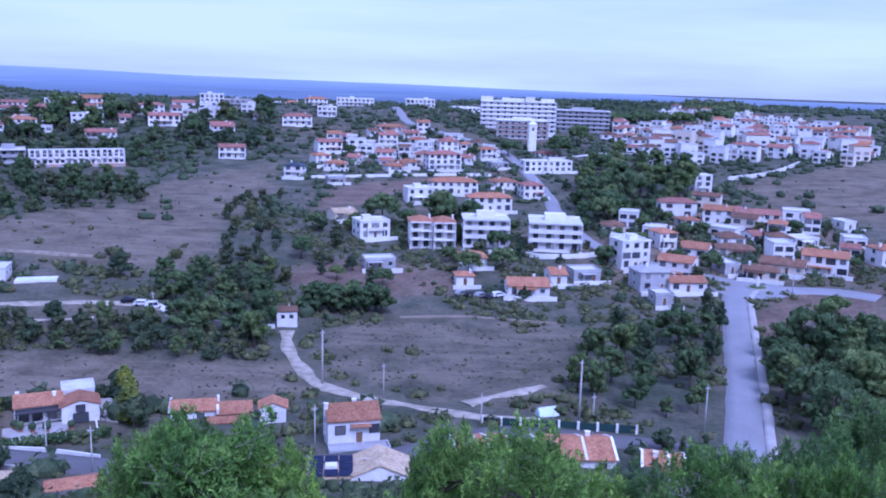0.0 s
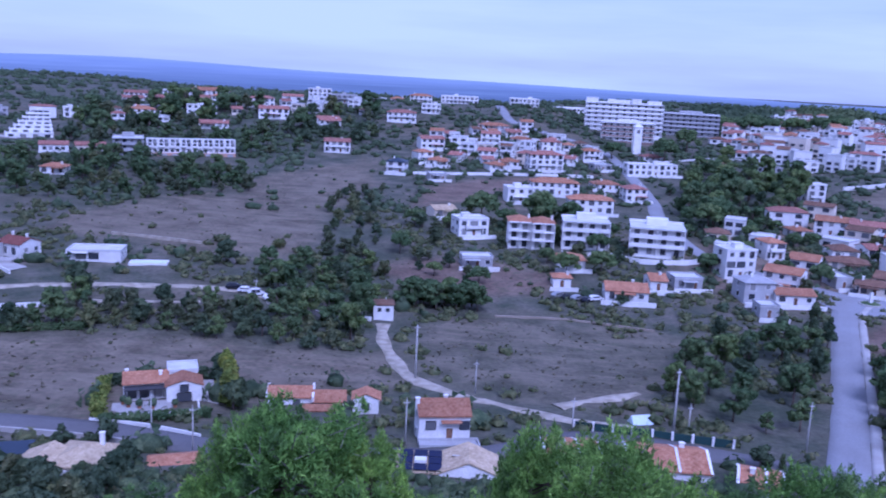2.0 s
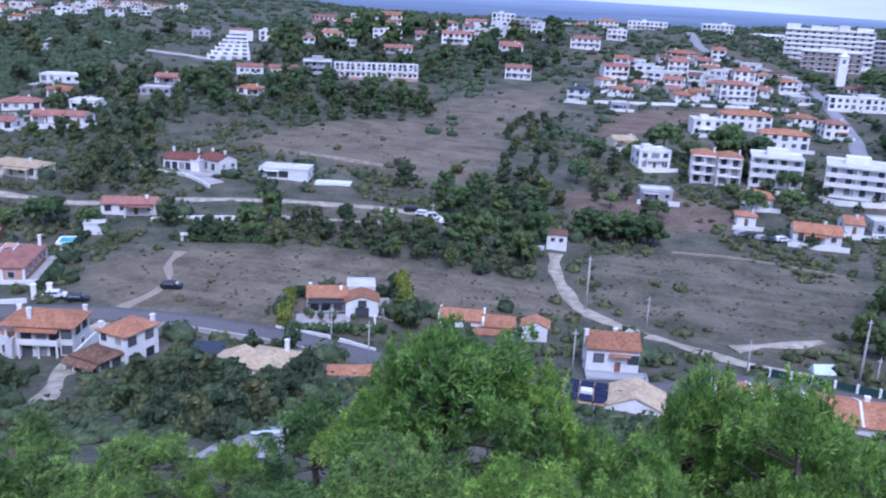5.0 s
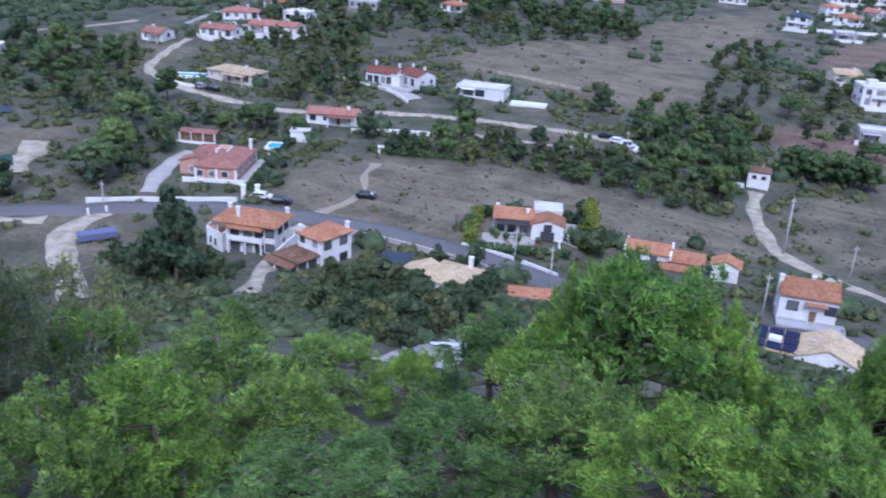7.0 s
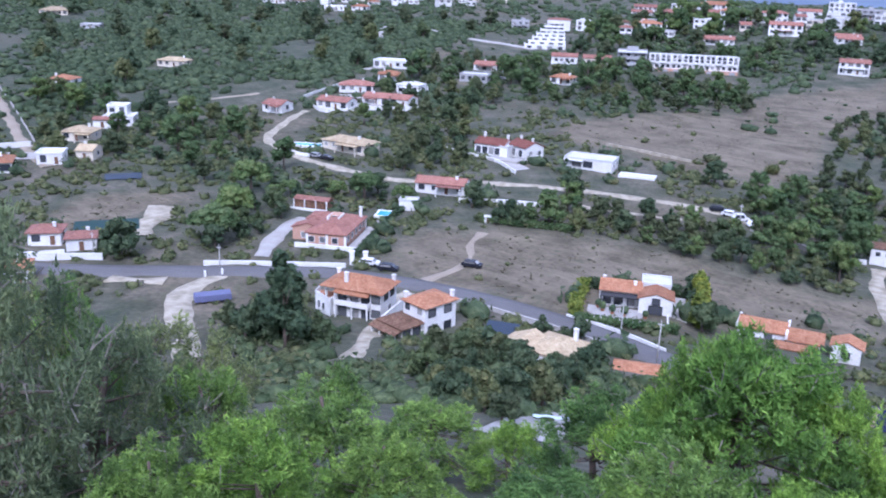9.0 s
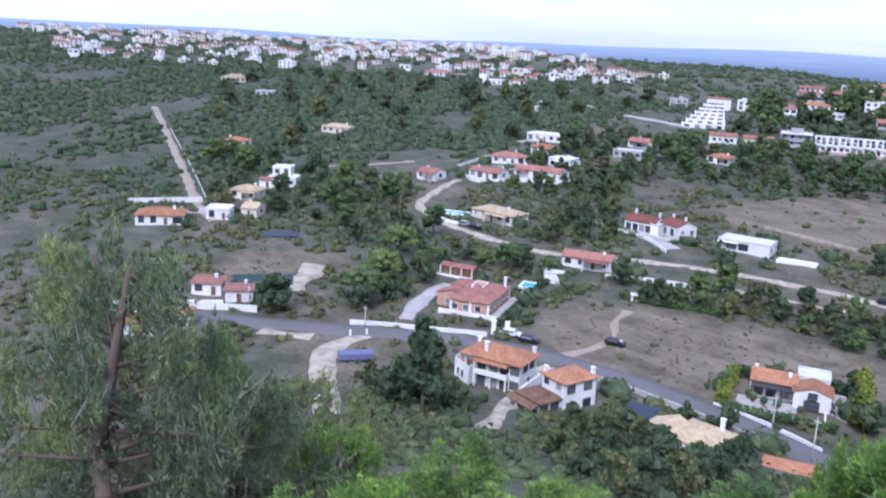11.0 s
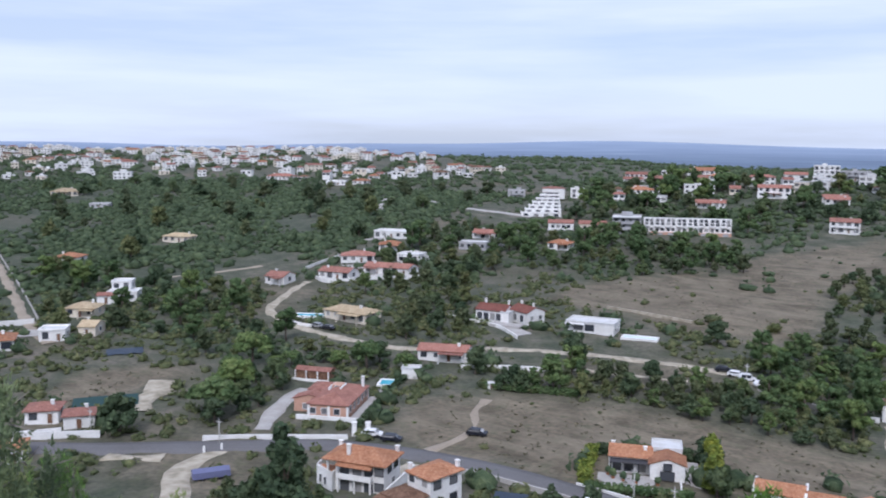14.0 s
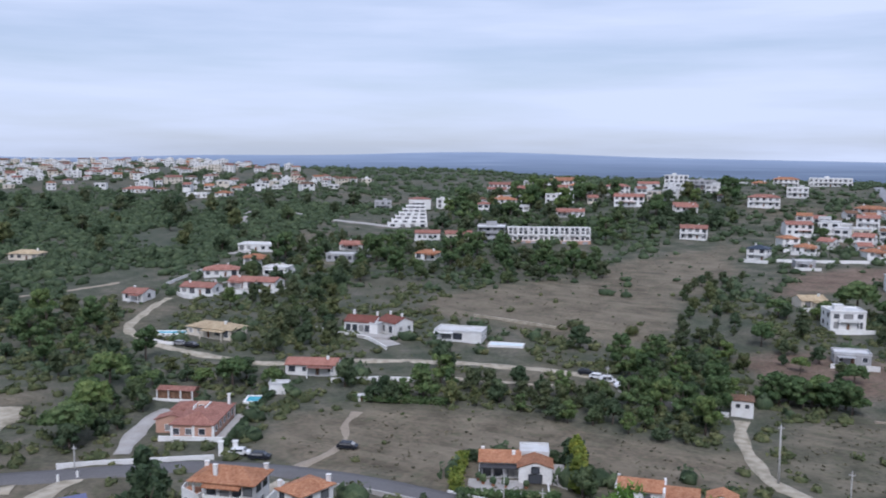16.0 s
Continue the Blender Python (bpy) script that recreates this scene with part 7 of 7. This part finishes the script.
ob = thing("fence", 8.5, 143.2, gh(8.5, 143.2), 0, "white posts with dark green panels along the road", "fence")
fz = gh(8.5, 143.2)
for i in range(9):
    x, y = 8.5 + i * 3.3, 143.2 - 0.12 * i * 3.3 * 0.6
    Shape().box(x - 8.7, y - 143.4, gh(x, y) - fz - 0.8, x - 8.3, y - 143.0, gh(x, y) - fz + 1.5).make("post", WHITE, ob)
    if i < 8:
        Shape().add([(x - 8.3, y - 143.2, gh(x, y) - fz - 0.3), (x - 5.4, y - 143.42, gh(x + 3, y) - fz - 0.3), (x - 5.4, y - 143.42, gh(x + 3, y) - fz + 1.3), (x - 8.3, y - 143.2, gh(x, y) - fz + 1.3), (x - 8.3, y - 143.12, gh(x, y) - fz - 0.3), (x - 5.4, y - 143.34, gh(x + 3, y) - fz - 0.3), (x - 5.4, y - 143.34, gh(x + 3, y) - fz + 1.3), (x - 8.3, y - 143.12, gh(x, y) - fz + 1.3)], [(0, 1, 2, 3), (7, 6, 5, 4), (0, 4, 5, 1), (1, 5, 6, 2), (2, 6, 7, 3), (3, 7, 4, 0)]).make("panel", TEAL, ob)
ob = thing("gate", -118.6, 125.0, gh(-118.6, 125.0), 38, "white gate pillars and box by the road", "gate")
for u in (-1.4, 1.4):
    Shape().box(u - 0.45, -0.45, -0.6, u + 0.45, 0.45, 2.6).box(u - 0.55, -0.55, 2.6, u + 0.55, 0.55, 2.8).make("pillar", WHITE, ob)


for x, y in ((-134.5, 98.5), (-133.2, 101.6)):
    ob = part("bollard", *(lambda q: (q.v, q.f))(Shape().tube((0, 0, -0.3), (0, 0, 1.15), 0.26, 0.22, 10).tube((0, 0, 1.15), (0, 0, 1.3), 0.22, 0.1, 10)), WHITE)
    ob.location = (x, y, gh(x, y) + 0.15)
    tagged(ob, "short white concrete bollard at the road bend", "bollard")
ob = thing("hut", -117.0, 168.6, gh(-117.0, 168.6), 40, "small white hut at the field's edge", "hut")
Shape().box(-0.9, -0.8, -0.4, 0.9, 0.8, 1.6).make("wall", WHITE, ob)
gable_roof(1.8, 1.6, 1.6, 0.15, 0.3)[0].make("roof", FLATROOF, ob)
share("door", DOOR, ob, pose(0, -0.82, -0.1) @ Matrix.Diagonal((0.6, 1, 0.7, 1)))


# ---- poles ----
def utility_pole(x, y, tall):
    ob = thing("utility_pole", x, y, gh(x, y), 20, "tall grey concrete utility pole in the field", "pole", "utility poles")
    Shape().tube((0, 0, -0.5), (0, 0, tall), 0.24 if tall > 9 else 0.14, 0.12 if tall > 9 else 0.08, 8).make("shaft", STEEL, ob, smooth=True)
    Shape().box(-0.5, -0.05, tall - 0.6, 0.5, 0.05, tall - 0.48).make("crossarm", STEEL, ob)
    for u in (-0.42, 0, 0.42):
        Shape().tube((u, 0, tall - 0.55 if u else tall), (u, 0, tall - 0.25 if u else tall + 0.3), 0.06, 0.04, 6).make("insulator", GREY, ob)


for x, y, tall in ((-21.9, 163.6, 11.0), (-9.5, 157.1, 6.5), (25.7, 145.8, 11.5), (8.3, 142.8, 5.5), (47.2, 143.5, 8.5), (-18.1, 126.9, 7.5), (28.4, 146.8, 5.0), (-57.0, 121.5, 7.5), (-136.5, 103.6, 5.0), (-160.5, 90.5, 5.5), (-69.0, 207.0, 6.0), (100.0, 239.5, 8.0), (-48.5, 117.0, 7.0)):
    utility_pole(x, y, tall)


# ---- vehicles ----
def car_pattern(paint, label, van=False):
    ob = thing("car", 0, 0, -300, 0, label, "car", "parked cars")
    top = 1.9 if van else 1.45
    prof = [(-2.1, 0.35), (2.1, 0.35), (2.15, 0.75), (1.4, 0.92), (0.75, top - 0.05), (-1.3, top), (-2.0, 0.95), (-2.15, 0.8)]
    v = [(x, -0.85, z) for x, z in prof] + [(x, 0.85, z) for x, z in prof]
    n = len(prof)
    part("body", v, [tuple(range(n)), tuple(range(2 * n - 1, n - 1, -1))] + [(i, n + i, n + (i + 1) % n, (i + 1) % n) for i in range(n)], paint, ob)
    Shape().add([(0.8, -0.7, top - 0.12), (1.35, -0.76, 0.98), (1.35, 0.76, 0.98), (0.8, 0.7, top - 0.12), (0.84, -0.7, top - 0.08), (1.42, -0.76, 1.0), (1.42, 0.76, 1.0), (0.84, 0.7, top - 0.08)], [(3, 2, 1, 0), (4, 5, 6, 7), (0, 1, 5, 4), (1, 2, 6, 5), (2, 3, 7, 6), (3, 0, 4, 7)]).make("windscreen", GLASS, ob)
    for s in (-1, 1):
        Shape().box(-1.5, s * 0.86 - 0.02, 0.95, 0.75, s * 0.86 + 0.02, top - 0.15).make("side_window", GLASS, ob)
        for u in (-1.35, 1.35):
            Shape().tube((u, s * 0.9, 0.32), (u, s * 0.68, 0.32), 0.32, 0.32, 10).make("wheel", RUBBER, ob)
    return ob


CARS = {"dark": car_pattern(PAINT_DARK, "dark car parked on dry ground"), "white": car_pattern(PAINT_WHITE, "small white car parked outdoors"), "silver": car_pattern(PAINT_SILVER, "silver grey car parked outdoors"), "van": car_pattern(PAINT_WHITE, "white van parked beside the track", True)}
CARS_AT = [("dark", -100.1, 139.4, 20), ("white", -116.2, 125.6, 30), ("dark", -111.2, 125.8, 25), ("silver", 7.0, 234, 40), ("dark", 9.5, 233, 60), ("silver", 12, 232.4, 50), ("dark", 14.5, 231.6, 70), ("white", 17, 233.4, 30), ("dark", 45.5, 288, 80), ("silver", 47, 296, 75), ("white", 60, 282, 130), ("dark", -78, 216, 20), ("white", -74, 214, 10), ("van", -70.5, 212, 30), ("white", -66, 210, 40), ("silver", -190, 181.5, 10), ("dark", -186, 182, 5), ("white", -233, 325, 20), ("silver", -225, 330, 20), ("dark", -222, 326, 60), ("van", 48, 345, 85), ("white", 78, 262, 120), ("dark", 92, 258, 60)]
for kind, x, y, rot in CARS_AT:
    m = pose(x, y, gh(x, y) + 0.2, 0, 0, rot)
    if CARS[kind] in USED:
        copy_thing(CARS[kind], m)
    else:
        USED.add(CARS[kind])
        CARS[kind].matrix_basis = m
ob = thing("trailer", -121.8, 90.5, gh(-121.8, 90.5), 60, "long trailer under a faded violet-blue cover", "trailer")
s = Shape().add([(-3.2, -1.1, 0.6), (3.2, -1.1, 0.6), (3.2, 1.1, 0.6), (-3.2, 1.1, 0.6), (-3.2, -1.1, 1.7), (3.2, -1.1, 1.7), (3.2, 1.1, 1.7), (-3.2, 1.1, 1.7), (-3.1, 0, 2.2), (3.1, 0, 2.2)], [(0, 3, 2, 1), (0, 1, 5, 4), (2, 3, 7, 6), (1, 2, 6, 9, 5), (3, 0, 4, 8, 7), (4, 5, 9, 8), (6, 7, 8, 9)])
s.make("cover", PAINT_BLUE, ob)
for u in (-1.5, 1.5):
    for q in (-0.95, 0.95):
        Shape().tube((u, q - 0.1, 0.4), (u, q + 0.1, 0.4), 0.4, 0.4, 10).make("wheel", RUBBER, ob)

# ---- roundabout, tarpaulins, netting ----
rx, ry = 93.0, 247.5
ob = thing("roundabout", rx, ry, gh(rx, ry) + 0.25, 0, "small planted roundabout with a white pillar", "roundabout")
Shape().tube((0, 0, -0.6), (0, 0, 0.3), 3.2, 3.1, 20).make("kerb", PAVING, ob)
Shape().tube((0, 0, 0.28), (0, 0, 0.55), 2.7, 2.0, 16).make("planting", LEAF_PINE, ob)
Shape().box(-0.35, -0.35, 0.4, 0.35, 0.35, 3.4).make("pillar", WHITE, ob)
ob = part("paved_square", [(86 + 11 * math.cos(a / 20 * 6.283) + 4, 246 + 11 * math.sin(a / 20 * 6.283), gh(90 + 11 * math.cos(a / 20 * 6.283), 246 + 11 * math.sin(a / 20 * 6.283)) + 0.27) for a in range(20)], [tuple(range(20))], PALE_ASPHALT)
tagged(ob, "grey asphalt crossroads", "road", kind="structure")


def sheet(name, x, y, rot, w, d, material, label, category, up=0.35, sag=0.25):
    ob = thing(name, x, y, gh(x, y), rot, label, category)
    HOUSE_SPOTS.append((x, y, w / 2))
    c, q = math.cos(radians(rot)), math.sin(radians(rot))
    v, f = [], []
    for i in range(9):
        for j in range(7):
            u, t = (i / 8 - 0.5) * w, (j / 6 - 0.5) * d
            v.append((u, t, gh(x + c * u - q * t, y + q * u + c * t) - gh(x, y) + up - sag * math.sin(i * 1.9) * math.cos(j * 1.3) * 0.5))
    f = [(i * 7 + j, (i + 1) * 7 + j, (i + 1) * 7 + j + 1, i * 7 + j + 1) for i in range(8) for j in range(6)]
    part("sheet", v, f, material, ob, smooth=True)


sheet("netting", -177.6, 104.0, 57, 14, 8, TEAL, "dark teal netting stretched over a plot", "netting")
sheet("tarpaulin", -211.3, 129.8, 58, 9.5, 6, SLATE, "dark blue tarpaulin over a pit", "tarpaulin")
sheet("tarpaulin", -32.5, 58.5, 30, 4, 2, TARP, "pale turquoise tarpaulin on the paved yard", "tarpaulin", 0.8)
sheet("lawn", -158.3, 221.6, 2, 9, 7, LEAF_PINE, "small green lawn of the twin villa", "lawn", 0.2, 0.02)
sheet("yard", -143.5, 217.0, -25, 15, 5, PAVING, "pale paved yard of the twin villa", "yard", 0.25, 0.02)
sheet("yard", -283.5, 308, 62, 34, 5, PAVING, "pale concrete ramp between the hillside villas", "yard", 0.3, 0.02)
sheet("yard", -246, 258, 45, 14, 8, PAVING, "pale paved yard between red-roofed villas", "yard", 0.3, 0.02)
sheet("yard", -229, 250, 40, 14, 7, PAVING, "pale terrace before the red-roofed villas", "yard", 0.3, 0.02)
sheet("yard", -249, 121, 50, 18, 8, PAVING, "pale paved parking beside the long white wall", "yard", 0.3, 0.02)
sheet("yard", 23, 284.5, 0, 12, 8, PAVING, "grey paved forecourt beside the flats", "yard", 0.2, 0.02)
wall_run([(-9, 212), (8, 214), (30, 210)], 0.5, 0.4, DIRT, "low earth bank at the field's edge")
ob = thing("tarpaulin_tent", 20.5, 149.4, gh(20.5, 149.4), 25, "small pale cover over a boat at the field's edge", "tarpaulin")
Shape().add([(-2, -1.2, 0), (2, -1.2, 0), (2, 1.2, 0), (-2, 1.2, 0), (-1.9, 0, 1.6), (1.9, 0, 1.5)], [(0, 3, 2, 1), (0, 1, 5, 4), (2, 3, 4, 5), (1, 2, 5), (3, 0, 4)]).make("cover", TARP, ob)

for ob in [o for group in NEAR for o in group] + [o for group in PATTERNS.values() for o in group]:
    if ob not in USED:
        for o in (*ob.children_recursive, ob):
            bpy.data.objects.remove(o)
